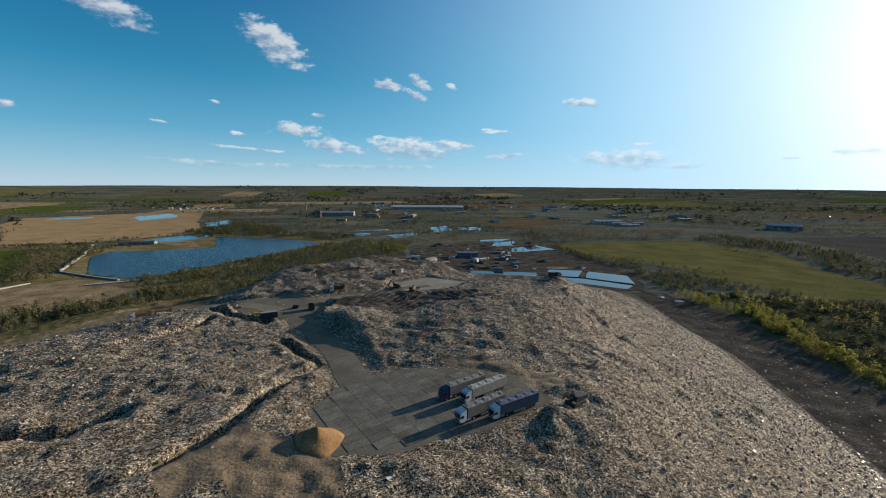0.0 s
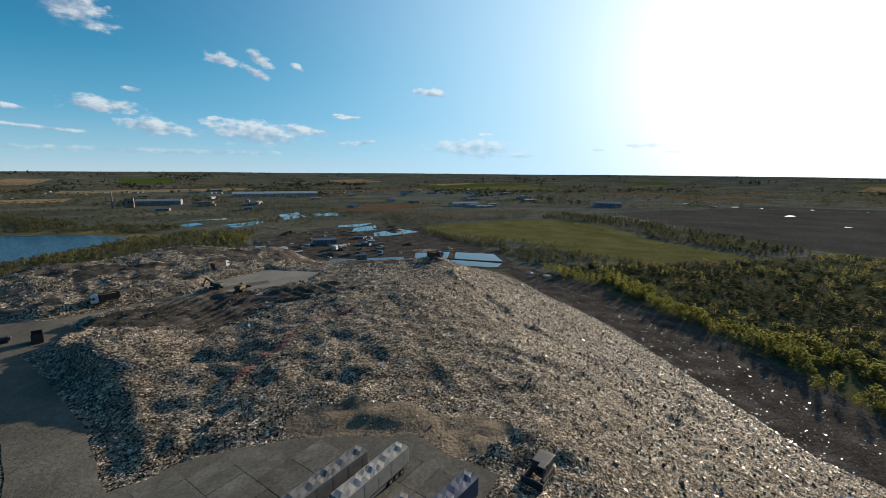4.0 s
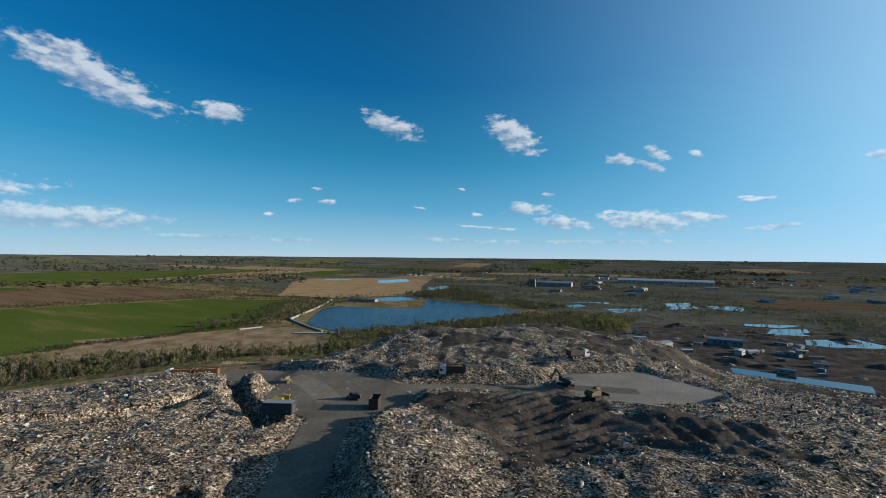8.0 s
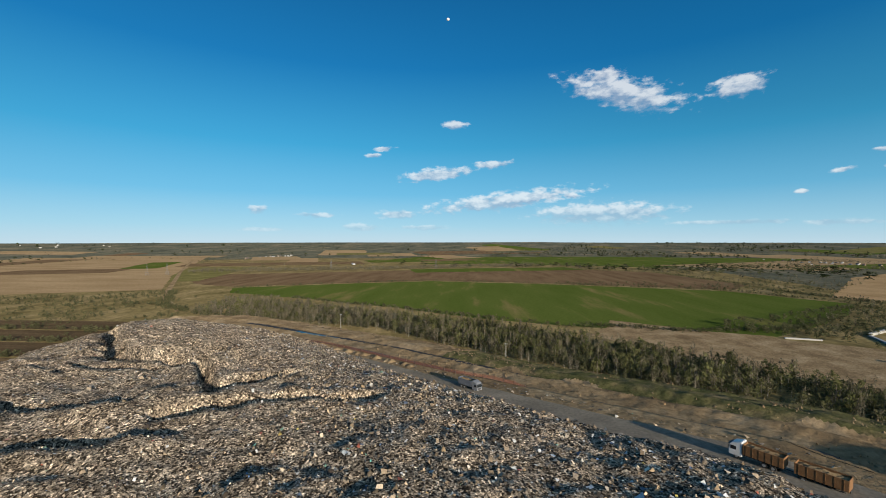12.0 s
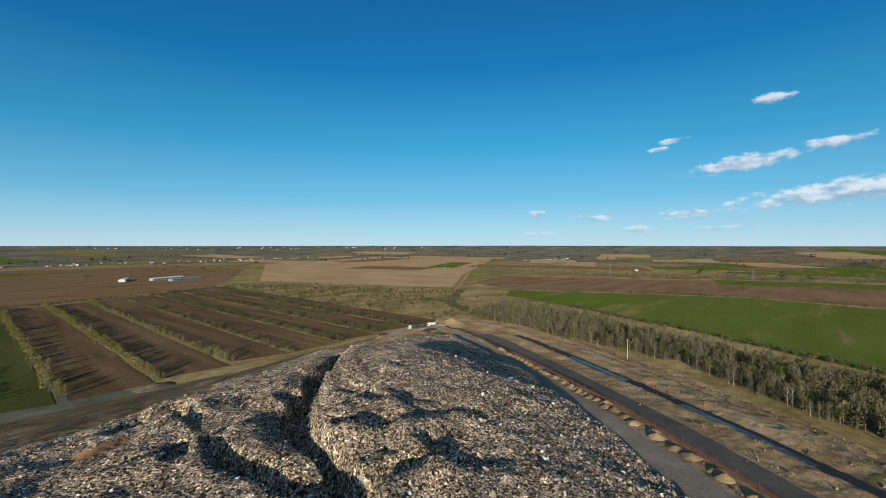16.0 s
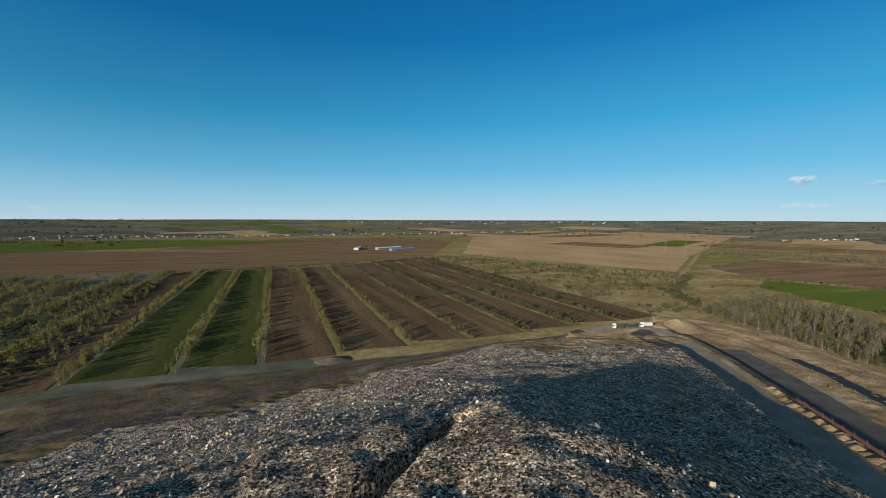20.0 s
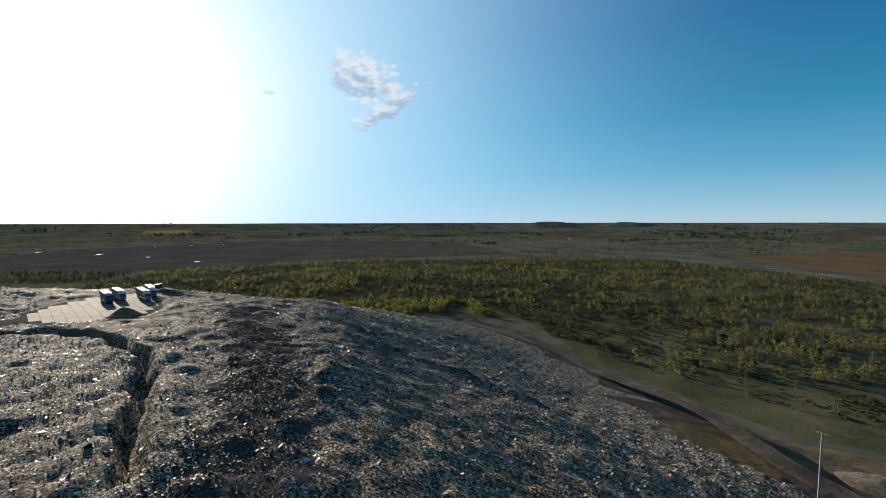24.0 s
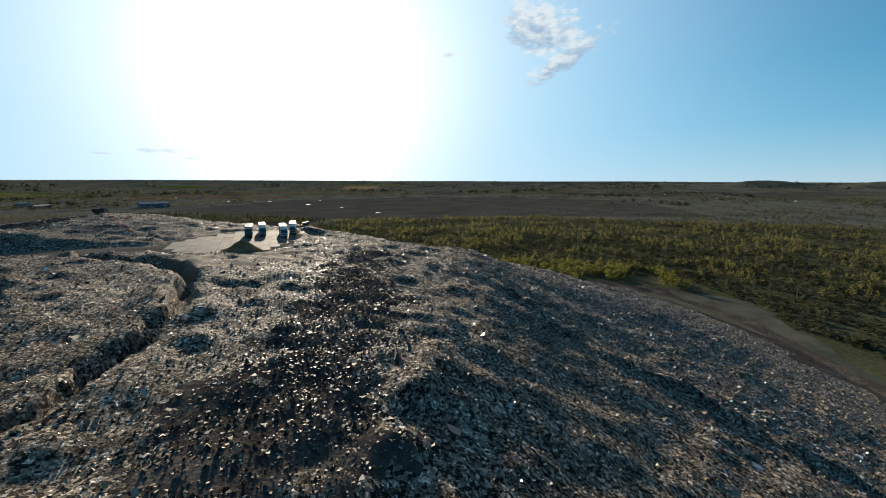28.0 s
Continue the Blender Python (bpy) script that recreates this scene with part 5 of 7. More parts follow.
for i, p in enumerate(fpts):
    z = float(ground_z(p.x, p.y)) + 0.1
    ob = new("post", post_mesh)
    ob.parent = fence
    ob.matrix_basis = pose(p.x - base.x, p.y - base.y, z, rng.uniform(-4, 4), rng.uniform(-4, 4), 0)
    if i < len(fpts) - 1:
        q = fpts[i + 1]
        z2 = float(ground_z(q.x, q.y)) + 0.1
        v, f = [], []
        n = 5
        for s in range(n + 1):
            t_ = s / n
            c = p.lerp(q, t_)
            zz = z + (z2 - z) * t_
            sag = -0.22 * math.sin(math.pi * t_) * rng.uniform(0.5, 1.2)
            for hh in (0.25, 0.8, 1.55 + sag):
                v.append((c.x - base.x + rng.uniform(-0.05, 0.05), c.y - base.y, zz + hh))
        for s in range(n):
            for r in range(2):
                f.append((s * 3 + r, s * 3 + 3 + r, s * 3 + 4 + r, s * 3 + 1 + r))
        mesh_object("netting", v, f, RED_MESH, fence)


# ---- vehicles; x forwards ----
def wheel(parent, x, y, r=0.5, w=0.3):
    t = part("wheel", cyl(r, w, x, y, r, "Y", 16), RUBBER, parent)
    return part("rim", cyl(r * 0.55, w + 0.02, x, y, r, "Y", 12), GALV, t)


def cab(parent, x, mat, w=2.45, h=2.75, l=2.25):
    b = bmesh.new()
    prof = [(-l / 2, 0.55), (l / 2, 0.55), (l / 2 + 0.05, 1.5), (l / 2 - 0.18, h + 0.1), (l / 2 - 0.5, h + 0.5), (-l / 2 + 0.2, h + 0.95), (-l / 2, h + 0.9)]
    lo = [b.verts.new((x + px, -w / 2, pz)) for px, pz in prof]
    hi = [b.verts.new((x + px, w / 2, pz)) for px, pz in prof]
    b.faces.new(lo)
    b.faces.new(hi[::-1])
    for i in range(len(prof)):
        k = (i + 1) % len(prof)
        b.faces.new((lo[i], hi[i], hi[k], lo[k]))
    bmesh.ops.recalc_face_normals(b, faces=b.faces[:])
    bmesh.ops.bevel(b, geom=b.edges[:], offset=0.08, segments=2, affect="EDGES")
    c = part("cab", b, mat, parent)
    wb = bmesh.new()
    vs = [wb.verts.new(p) for p in ((x + l / 2 + 0.07, -w / 2 + 0.15, 1.62), (x + l / 2 + 0.07, w / 2 - 0.15, 1.62), (x + l / 2 - 0.13, w / 2 - 0.2, h - 0.05), (x + l / 2 - 0.13, -w / 2 + 0.2, h - 0.05))]
    wb.faces.new(vs)
    r = bmesh.ops.extrude_face_region(wb, geom=wb.faces[:])
    bmesh.ops.translate(wb, verts=[v for v in r["geom"] if isinstance(v, bmesh.types.BMVert)], vec=(0.03, 0, 0))
    part("windscreen", wb, DARK_GLASS, c)
    for s in (-1, 1):
        part("side_window", box(0.95, 0.03, 0.7, x + 0.35, s * (w / 2 + 0.01), 1.7), DARK_GLASS, c)
        part("mirror", box(0.12, 0.22, 0.55, x + l / 2 - 0.05, s * (w / 2 + 0.2), 1.8, 0.03), STEEL, c)
        part("headlight", box(0.05, 0.4, 0.2, x + l / 2 + 0.06, s * 0.85, 0.75, 0.02), WHITE_WALL, c)
    part("grille", box(0.05, 1.5, 0.55, x + l / 2 + 0.06, 0, 0.85, 0.02), STEEL, c)
    part("sun_visor", box(0.35, w - 0.2, 0.08, x + l / 2 + 0.02, 0, h + 0.02, 0.02), STEEL, c)
    return c


def semi(x, y, z, turn_, cabmat, body, label):
    t = empty("articulated_lorry", x, y, z, turn_, label, "lorry", "lorries parked on the slab yard")
    # origin: middle of the trailer
    tb = box(13.4, 2.5, 2.7, 0, 0, 1.2, 0.05)
    tr = part("trailer_body", tb, body, t)
    rb = bmesh.new()
    nx = 14
    rows_ = []
    for i in range(nx + 1):
        u = -6.68 + 13.36 * i / nx
        rows_.append([rb.verts.new((u, s * 1.24, 3.9 + (0.10 + 0.11 * math.sin(i * 2.1 + 1.7 * s)) * (1 - s * s) + 0.05 * math.sin(i * 1.3 + 2.6 * s))) for s in (-1, -0.5, 0, 0.5, 1)])
    for i in range(nx):
        for s in range(4):
            rb.faces.new((rows_[i][s], rows_[i + 1][s], rows_[i + 1][s + 1], rows_[i][s + 1]))
    part("roof_sheet", rb, body, tr)
    for s in (-1, 1):
        for i in range(5):
            part("strap", box(0.05, 0.016, 2.5, -5.6 + i * 2.8, s * 1.256, 1.25), body, tr)
        part("edge_rail", box(13.3, 0.05, 0.12, 0, s * 1.262, 1.14), STEEL, tr)
    part("rear_door", box(0.05, 2.4, 2.6, -6.73, 0, 1.22, 0.02), GALV, tr)
    part("chassis", box(12.8, 0.9, 0.35, 0.2, 0, 0.82), STEEL, t)
    for s in (-1, 1):
        part("side_guard", box(3.6, 0.05, 0.5, 0.4, s * 1.15, 0.5), GALV, t)
        for ax in (-5.2, -3.9, -2.6):
            wheel(t, ax, s * 1.02)
        for ax in (4.6, 7.9):
            wheel(t, ax, s * 1.02)
        part("fuel_tank", cyl(0.32, 1.2, 6.2, s * 0.95, 0.75, "X", 14), GALV, t)
    part("tractor_chassis", box(4.9, 0.8, 0.3, 6.0, 0, 0.75), STEEL, t)
    cab(t, 8.05, cabmat)
    return t


def heading(front, rear):
    return math.degrees(math.atan2(front[1] - rear[1], front[0] - rear[0]))


for f_, r_, cm, bd, lb in (((1.5, 112.9), (12.8, 121.0), NAVY, TARP_GREY, "navy articulated lorry with a grey tarpaulin trailer, parked"), ((7.8, 111.6), (18.8, 119.8), WHITE_PAINT, TARP_LIGHT, "white articulated lorry with a pale tarpaulin trailer, parked"),
                           ((6.0, 101.4), (17.0, 109.3), WHITE_PAINT, TARP_GREY, "white articulated lorry with a grey curtain-sided trailer, parked"), ((15.2, 103.4), (26.2, 110.2), WHITE_PAINT, TARP_BLUE, "white articulated lorry with a dark blue tarpaulin trailer, parked")):
    semi((f_[0] + r_[0]) / 2, (f_[1] + r_[1]) / 2, 63.36, heading(f_, r_), cm, bd, lb)


def tub(parent, name, l, w, h, x, z, mat, label=""):
    """An open-topped tipping body with walls, ribs and a floor."""
    b = bmesh.new()
    for args in ((l, w, 0.1, x, 0, z), (l, 0.08, h, x, -w / 2, z), (l, 0.08, h, x, w / 2, z), (0.08, w, h, x - l / 2, 0, z), (0.08, w, h, x + l / 2, 0, z)):
        box(*args, bm=b)
    t = part(name, b, mat, parent, label)
    for i in range(6):
        for s in (-1, 1):
            part("rib", box(0.1, 0.05, h - 0.05, x - l / 2 + l * (i + 0.5) / 6, s * (w / 2 + 0.05), z), mat, t)
    lb = bmesh.new()
    rows_ = []
    for i in range(9):
        u = -l / 2 + 0.06 + (l - 0.12) * i / 8
        rows_.append([lb.verts.new((x + u, (w / 2 - 0.06) * q, z + h * 0.8 + 0.32 * (1 - q * q) * math.sin(math.pi * i / 8) + 0.10 * math.sin(i * 2.3 + q * 3.1))) for q in (-1, -0.5, 0, 0.5, 1)])
    for i in range(8):
        for q in range(4):
            lb.faces.new((rows_[i][q], rows_[i + 1][q], rows_[i + 1][q + 1], rows_[i][q + 1]))
    if name != "body":
        part("load", lb, DIRT_TAN, t, "brown earth load")
    else:
        lb.free()
    return t


def tipper(x, y, z, turn_, cabmat, tubmat, label, trailer=False, l=6.0):
    t = empty("tipper_lorry", x, y, z, turn_, label, "lorry")
    part("chassis", box(8.0, 0.9, 0.4, 0, 0, 0.75), STEEL, t)
    tub(t, "tipping_body", l, 2.5, 1.9, -1.2, 1.25, tubmat)
    cab(t, 3.3, cabmat, h=2.5)
    for s in (-1, 1):
        for ax in (3.1, -1.4, -2.8):
            wheel(t, ax, s * 1.0, 0.52)
    if trailer:
        part("drawbar", box(2.2, 0.2, 0.15, -5.2, 0, 0.8), STEEL, t)
        part("trailer_chassis", box(7.4, 0.9, 0.35, -9.6, 0, 0.8), STEEL, t)
        tub(t, "trailer_body", 7.2, 2.5, 1.9, -9.6, 1.2, tubmat)
        for s in (-1, 1):
            for ax in (-7.2, -11.2, -12.4):
                wheel(t, ax, s * 1.0, 0.5)
    return t


def gz(x, y, lift=0.3):
    return float(ground_z(x, y)) + lift


tipper(-149.5, 200.8, gz(-149.5, 200.8, 0.2), heading((-147, 202), (-133, 213)), WHITE_PAINT, ORANGE, "white lorry and drawbar trailer with rusty orange tipping bodies", True, 6.4)
tipper(-62, 240.5, gz(-62, 240.5), heading((-68, 237), (-56, 244.5)), WHITE_PAINT, RUST, "white-cabbed dump lorry with a dark rusty body")
tipper(-30, 277.5, gz(-30, 277.5), heading((-26, 282), (-33, 273)), WHITE_PAINT, RUST, "dark dump lorry unloading beside the gravel yard")
tipper(-205.5, 146, 50.75, 46.0, plain("dusty_slate_paint", (0.16, 0.175, 0.2), 0.6), plain("slate_body", (0.10, 0.115, 0.145), 0.6), "grey box lorry driving down the haul road")
tipper(-426, -155, 21.0, heading((-420, -157), (-432, -154)), WHITE_PAINT, GREEN_PAINT, "white lorry with a green body at the road bend", True)
tipper(-447, -150, 21.0, heading((-440, -152), (-452, -148)), WHITE_PAINT, WHITE_WALL, "white lorry standing at the road bend")
tipper(74, 272, gz(74, 272, 0.5), 10, GREY_WALL, RUST, "dark dump lorry on the edge of the mound")


def crawler(x, y, z, turn_, mat, label, arm=True):
    t = empty("tracked_excavator" if arm else "bulldozer", x, y, z, turn_, label, "excavator" if arm else "bulldozer")
    for s in (-1, 1):
        b = box(4.6, 0.7, 0.95, 0, s * 1.25, 0, 0.3)
        tk = part("track", b, RUBBER, t)
        for i in range(5):
            part("roller", cyl(0.28, 0.74, -1.7 + i * 0.85, s * 1.25, 0.42, "Y", 12), STEEL, tk)
    part("turntable", cyl(1.1, 0.35, 0, 0, 1.0), STEEL, t)
    part("engine_cover", box(3.0, 2.6, 1.3, -1.0, 0, 1.2, 0.15), mat, t)
    part("counterweight", box(0.8, 2.6, 1.1, -2.8, 0, 1.15, 0.2), mat, t)
    c = part("cab", box(1.6, 1.1, 1.7, 1.1, 0.75, 1.2, 0.1), mat, t)
    part("windscreen", box(0.03, 0.9, 0.9, 1.92, 0.75, 1.8), DARK_GLASS, c)
    part("side_window", box(1.1, 0.03, 0.8, 1.1, 1.32, 1.9), DARK_GLASS, c)
    if arm:
        def bar(name, a, b_, th, m, par):
            a, b_ = Vector(a), Vector(b_)
            d = b_ - a
            bb = box(d.length, th, th * 1.3, d.length / 2, 0, -th * 0.65, 0.04)
            bmesh.ops.transform(bb, matrix=Matrix.Translation(a) @ Vector((1, 0, 0)).rotation_difference(d).to_matrix().to_4x4(), verts=bb.verts)
            return part(name, bb, m, par)
        boom = bar("boom", (1.0, -0.3, 1.6), (4.6, -0.3, 4.0), 0.5, mat, t)
        bar("stick", (4.6, -0.3, 4.0), (6.2, -0.3, 1.3), 0.4, mat, t)
        bar("ram", (1.6, -0.3, 1.4), (3.4, -0.3, 3.2), 0.14, GALV, boom)
        part("bucket", box(1.1, 1.2, 0.9, 6.1, -0.3, 0.35, 0.15, taper=(0.7, 1)), STEEL, t)
    else:
        part("blade", box(0.25, 3.6, 1.2, 3.1, 0, 0.1, 0.08), STEEL, t)
        for s in (-1, 1):
            part("push_arm", box(2.4, 0.2, 0.25, 1.9, s * 1.7, 0.45), mat, t)
    return t


crawler(-87.5, 194.0, gz(-87.5, 194.0, 0.15), 30, YELLOW, "yellow bulldozer working beside the waste heap", False)
small_dozer = crawler(-75.5, 208.5, 60.52, 200, STEEL, "small dark bulldozer standing in the yard", False)
small_dozer.matrix_basis = Matrix.LocRotScale((-75.5, 208.5, 60.52), Euler((0, 0, radians(200))), (0.62, 0.62, 0.7))
crawler(-16.5, 237.5, gz(-16.5, 237.5, 0), 60, plain("muddy_yellow_paint", (0.17, 0.12, 0.04), 0.7, spread=0.4), "muddy bulldozer pushing waste beside the gravel yard", False)
crawler(38.5, 111.5, gz(38.5, 111.5, 0.05), 215, STEEL, "dark grey bulldozer parked on the waste beside the slab yard", False)
crawler(-28, 252, gz(-28, 252, 0.3), 150, GREEN_PAINT, "dull green tracked excavator beside the gravel yard")


def container(x, y, z, turn_, l, w, h, mat, label, open_top=False):
    t = empty("container", x, y, z, turn_, label, "container")
    if open_top:
        tub(t, "body", l, w, h, 0, 0.1, mat)
        return t
    b = part("body", box(l, w, h, 0, 0, 0.12, 0.04), mat, t)
    n = int(l / 0.5)
    for i in range(n):
        for s in (-1, 1):
            part("corrugation", box(0.22, 0.05, h - 0.35, -l / 2 + l * (i + 0.5) / n, s * (w / 2 + 0.02), 0.3), mat, b)
    part("roof_panel", box(l - 0.2, w - 0.2, 0.05, 0, 0, h + 0.12), GREY_WALL, t)
    for s in (-1, 1):
        d = part("door", box(0.06, w / 2 - 0.08, h - 0.25, l / 2 + 0.02, s * w / 4, 0.25), mat, t)
        part("lock_bar", cyl(0.03, h - 0.4, l / 2 + 0.08, s * 0.3, h / 2 + 0.1, seg=6), GALV, d)
    return t


container(-80, 187.0, gz(-80, 187.0, 0.0), heading((-79, 193.5), (-86.5, 189.5)), 7.2, 2.7, 2.7, plain("slate_paint", (0.065, 0.07, 0.08), 0.8, spec=0.1), "grey corrugated steel site container beside the haul road")
container(-66.5, 206.5, 60.6, 115, 4.2, 2.4, 2.7, RUST, "tall rusty open-topped skip in the yard", True)


def light_mast(x, y, h, label, turn_):
    t = empty("light_mast", x, y, gz(x, y, -0.1), turn_, label, "light mast")
    part("pole", cyl(0.28, h, 0, 0, h / 2, seg=10, r2=0.16), CONCRETE, t)
    a = part("crossarm", box(2.2, 0.12, 0.12, 0, 0, h - 0.2), GALV, t)
    for s in (-1, 0, 1):
        part("floodlight", box(0.6, 0.35, 0.45, s * 0.8, 0.15, h - 0.1, 0.05), GALV, a)
    return t


light_mast(-90, -113.5, 20.0, "tall concrete mast with floodlights at the foot of the mound", 20)
light_mast(-372, 174, 16.0, "concrete mast with floodlights beside the woods", 60)
light_mast(-480, 20, 16.0, "grey mast with a floodlight beside the terraces", 60)


# ---- trees ----
def tree_shape(kind, seed, detail):
    """Trunk (verts, tris) and crown (verts, tris) of a tree of about unit height; detail: number of leaf or twig clumps."""
    g = np.random.default_rng(seed)
    tv, tf = [], []

    def limb(a, b, r0, r1):
        a, b = np.array(a, float), np.array(b, float)
        d = b - a
        s = np.cross(d, (0.3, 0.9, 0.1))
        s /= np.linalg.norm(s)
        w = np.cross(d, s)
        w /= np.linalg.norm(w)
        k0 = len(tv)
        for c, r in ((a, r0), (b, r1)):
            for q in range(3):
                an = 2 * np.pi * q / 3
                tv.append(c + r * (np.cos(an) * s + np.sin(an) * w))
        for q in range(3):
            p = (q + 1) % 3
            tf.append((k0 + q, k0 + p, k0 + 3 + p))
            tf.append((k0 + q, k0 + 3 + p, k0 + 3 + q))

    if kind in ("bare", "birch"):
        limb((0, 0, -0.03), (0.01, 0.01, 0.95), 0.016, 0.003)
        base_, wide, lo_ = 0.25, 0.19, 0.22
    elif kind == "conifer":
        limb((0, 0, -0.03), (0, 0, 0.95), 0.018, 0.003)
        base_, wide, lo_ = 0.10, 0.2, 0.1
    else:
        limb((0, 0, -0.03), (0.02, 0, 0.6), 0.02, 0.006)
        base_, wide, lo_ = 0.12, 0.30, 0.12
    n_l = 7 if detail > 100 else 3
    for q in range(n_l):
        an, hz_ = g.uniform(0, 2 * np.pi), g.uniform(base_, 0.75)
        rr = wide * g.uniform(0.5, 1.0)
        limb((0, 0, hz_), (rr * np.cos(an), rr * np.sin(an), hz_ + rr * (1.6 if kind in ("bare", "birch") else 0.9)), 0.006, 0.002)
    n = detail
    hgt = lo_ + (1 - lo_) * g.random(n) ** (0.9 if kind != "conifer" else 1.4)
    u = (hgt - lo_) / (1 - lo_)
    if kind == "conifer":
        prof = 1.02 - u
    elif kind in ("bare", "birch"):
        prof = np.sin(np.pi * np.clip(0.12 + 0.86 * u, 0, 1)) ** 0.7
    else:
        prof = np.sin(np.pi * np.clip(0.2 + 0.78 * u, 0, 1)) ** 0.6
    lobes = 1 + 0.35 * np.sin(3 * g.uniform(0, 2 * np.pi, n) + 5 * u)
    rad = wide * prof * np.sqrt(g.random(n)) * lobes
    an = g.uniform(0, 2 * np.pi, n)
    c = np.stack([rad * np.cos(an), rad * np.sin(an), hgt], -1)
    small = (200.0 / max(detail, 14)) ** 0.5
    cv = np.zeros((n, 3, 3))
    for k in range(3):
        off = g.normal(0, 1, (n, 3))
        if kind == "bare":
            off *= np.array([0.0125, 0.0125, 0.031]) * small
            if k == 2:
                off[:, 2] += 0.03 * small
        elif kind == "birch":
            off *= np.array([0.024, 0.024, 0.036]) * small
        else:
            off *= np.array([0.046, 0.046, 0.038]) * small
        cv[:, k] = c + off
    return np.array(tv), np.array(tf, dtype=np.int32), cv.reshape(-1, 3), np.arange(n * 3, dtype=np.int32).reshape(n, 3)


def mesh_of(name, v, f, mat):
    ob = mesh_object(name, v, f, mat)
    me = ob.data
    bpy.data.objects.remove(ob)
    return me


LOOKS = {"spring": SPRING, "gold": GOLD, "bare": TWIG_GREY, "olive": LEAF_OLIVE, "yellow": LEAF_YELLOW, "conifer": CONIFER}
SHAPE_OF = {"spring": "birch", "gold": "birch", "bare": "bare", "olive": "bush", "yellow": "bush", "conifer": "conifer"}
TREE_LABEL = {"spring": "slender birch in first green leaf", "gold": "slender young tree in golden-green bud", "bare": "bare grey-brown birch with a few buds", "olive": "young tree in olive bud", "yellow": "young tree with yellow-green leaves", "conifer": "dark green spruce"}
near_meshes = {}
for lk in LOOKS:
    near_meshes[lk] = []
    for k in range(4):
        tv, tf, cv, cf = tree_shape(SHAPE_OF[lk], 100 + k * 7 + len(lk), 260)
        near_meshes[lk].append((mesh_of("trunk", tv, tf, BARK), mesh_of("crown", cv, cf, LOOKS[lk])))


def tree(x, y, h, lk, k, group):
    t = new("tree")
    t.empty_display_size = 0.3
    t.matrix_basis = Matrix.LocRotScale((x, y, float(ground_z(x, y)) - 0.05), Euler((0, 0, rng.uniform(0, 6.28))), (h * rng.uniform(0.85, 1.2), h * rng.uniform(0.85, 1.2), h))
    tagged(t, TREE_LABEL[lk], "tree", group)
    tm, cm = near_meshes[lk][k]
    for nm, me in (("trunk", tm), ("crown", cm)):
        o = new(nm, me)
        o.parent = t


def woods(name, x, y, h, lk, seed, label, detail=46, wide=1.0):
    """Many trees in one mesh of crowns and one of trunks."""
    g = np.random.default_rng(seed)
    n = len(x)
    if n == 0:
        return
    z = ground_z(x, y)
    shapes = [tree_shape(SHAPE_OF[lk], seed * 13 + k, detail) for k in range(6)]
    which = g.integers(0, 6, n)
    cvs, tvs, tfs, off = [], [], [], 0
    for k in range(6):
        sel = np.where(which == k)[0]
        if len(sel) == 0:
            continue
        tv, tf, cv, cf = shapes[k]
        a = g.uniform(0, 2 * np.pi, len(sel))
        ca, sa = np.cos(a)[:, None], np.sin(a)[:, None]
        hh, ww = h[sel][:, None], (h[sel] * wide * g.uniform(0.8, 1.25, len(sel)))[:, None]

        def put(v):
            return np.stack([x[sel][:, None] + ww * (v[None, :, 0] * ca - v[None, :, 1] * sa), y[sel][:, None] + ww * (v[None, :, 0] * sa + v[None, :, 1] * ca), z[sel][:, None] + hh * v[None, :, 2]], -1)
        cvs.append(put(cv).reshape(-1, 3))
        p = put(tv)
        tvs.append(p.reshape(-1, 3))
        tfs.append((tf[None] + (off + np.arange(len(sel)) * len(tv))[:, None, None]).reshape(-1, 3))
        off += len(sel) * len(tv)
    cv = np.vstack(cvs)
    crown = mesh_object(name, cv, np.arange(len(cv), dtype=np.int32).reshape(-1, 3), LOOKS[lk])
    tagged(crown, label, "woods", kind="stuff")
    if detail > 43:
        tk = mesh_object("trunk", np.vstack(tvs), np.vstack(tfs), BARK, crown)
        tk["kind"] = "stuff"


LAKE_EDGE = [(-495, 545), (-401, 522), (-373, 540), (-330, 622), (-228, 850), (-327, 930), (-520, 960), (-450, 800), (-500, 775), (-600, 740), (-590, 680)]


def scatter(poly, n, seed, clump=0.0, wave=30):
    g = np.random.default_rng(seed)
    p = np.array(poly, float)
    x = g.uniform(p[:, 0].min(), p[:, 0].max(), n * 3)
    y = g.uniform(p[:, 1].min(), p[:, 1].max(), n * 3)
    ok = inside(x, y, poly) & ~inside(x, y, LAKE_EDGE)
    if clump:
        ok &= vnoise(x, y, wave, seed) + 0.5 * vnoise(x, y, wave / 3, seed + 1) > clump
    x, y = x[ok][:n], y[ok][:n]
    return x, y


gr = np.random.default_rng(5)
W_WOODS = [(-615, -235), (-570, -85), (-556, 0), (-516, 72), (-466, 128), (-414, 198), (-356, 278), (-290, 350), (-228, 432), (-270, 470), (-350, 410), (-430, 330), (-490, 260), (-540, 200), (-590, 100), (-640, 0), (-700, -110), (-760, -240)]
x, y = scatter(W_WOODS, 3300, 11, -0.32, 22)
leafy = (gr.random(len(x)) < np.where(y > 60, 0.6, 0.3)) & (vnoise(x, y, 40, 77) > -0.3)
woods("woods", x[~leafy], y[~leafy], gr.uniform(8, 15.5, (~leafy).sum()), "bare", 12, "belt of bare birch and aspen below the mound", 80)
woods("woods", x[leafy], y[leafy], gr.uniform(7, 14, leafy.sum()), "spring", 112, "birches in first green leaf below the mound", 90, 1.25)
x, y = scatter(W_WOODS, 2300, 13)
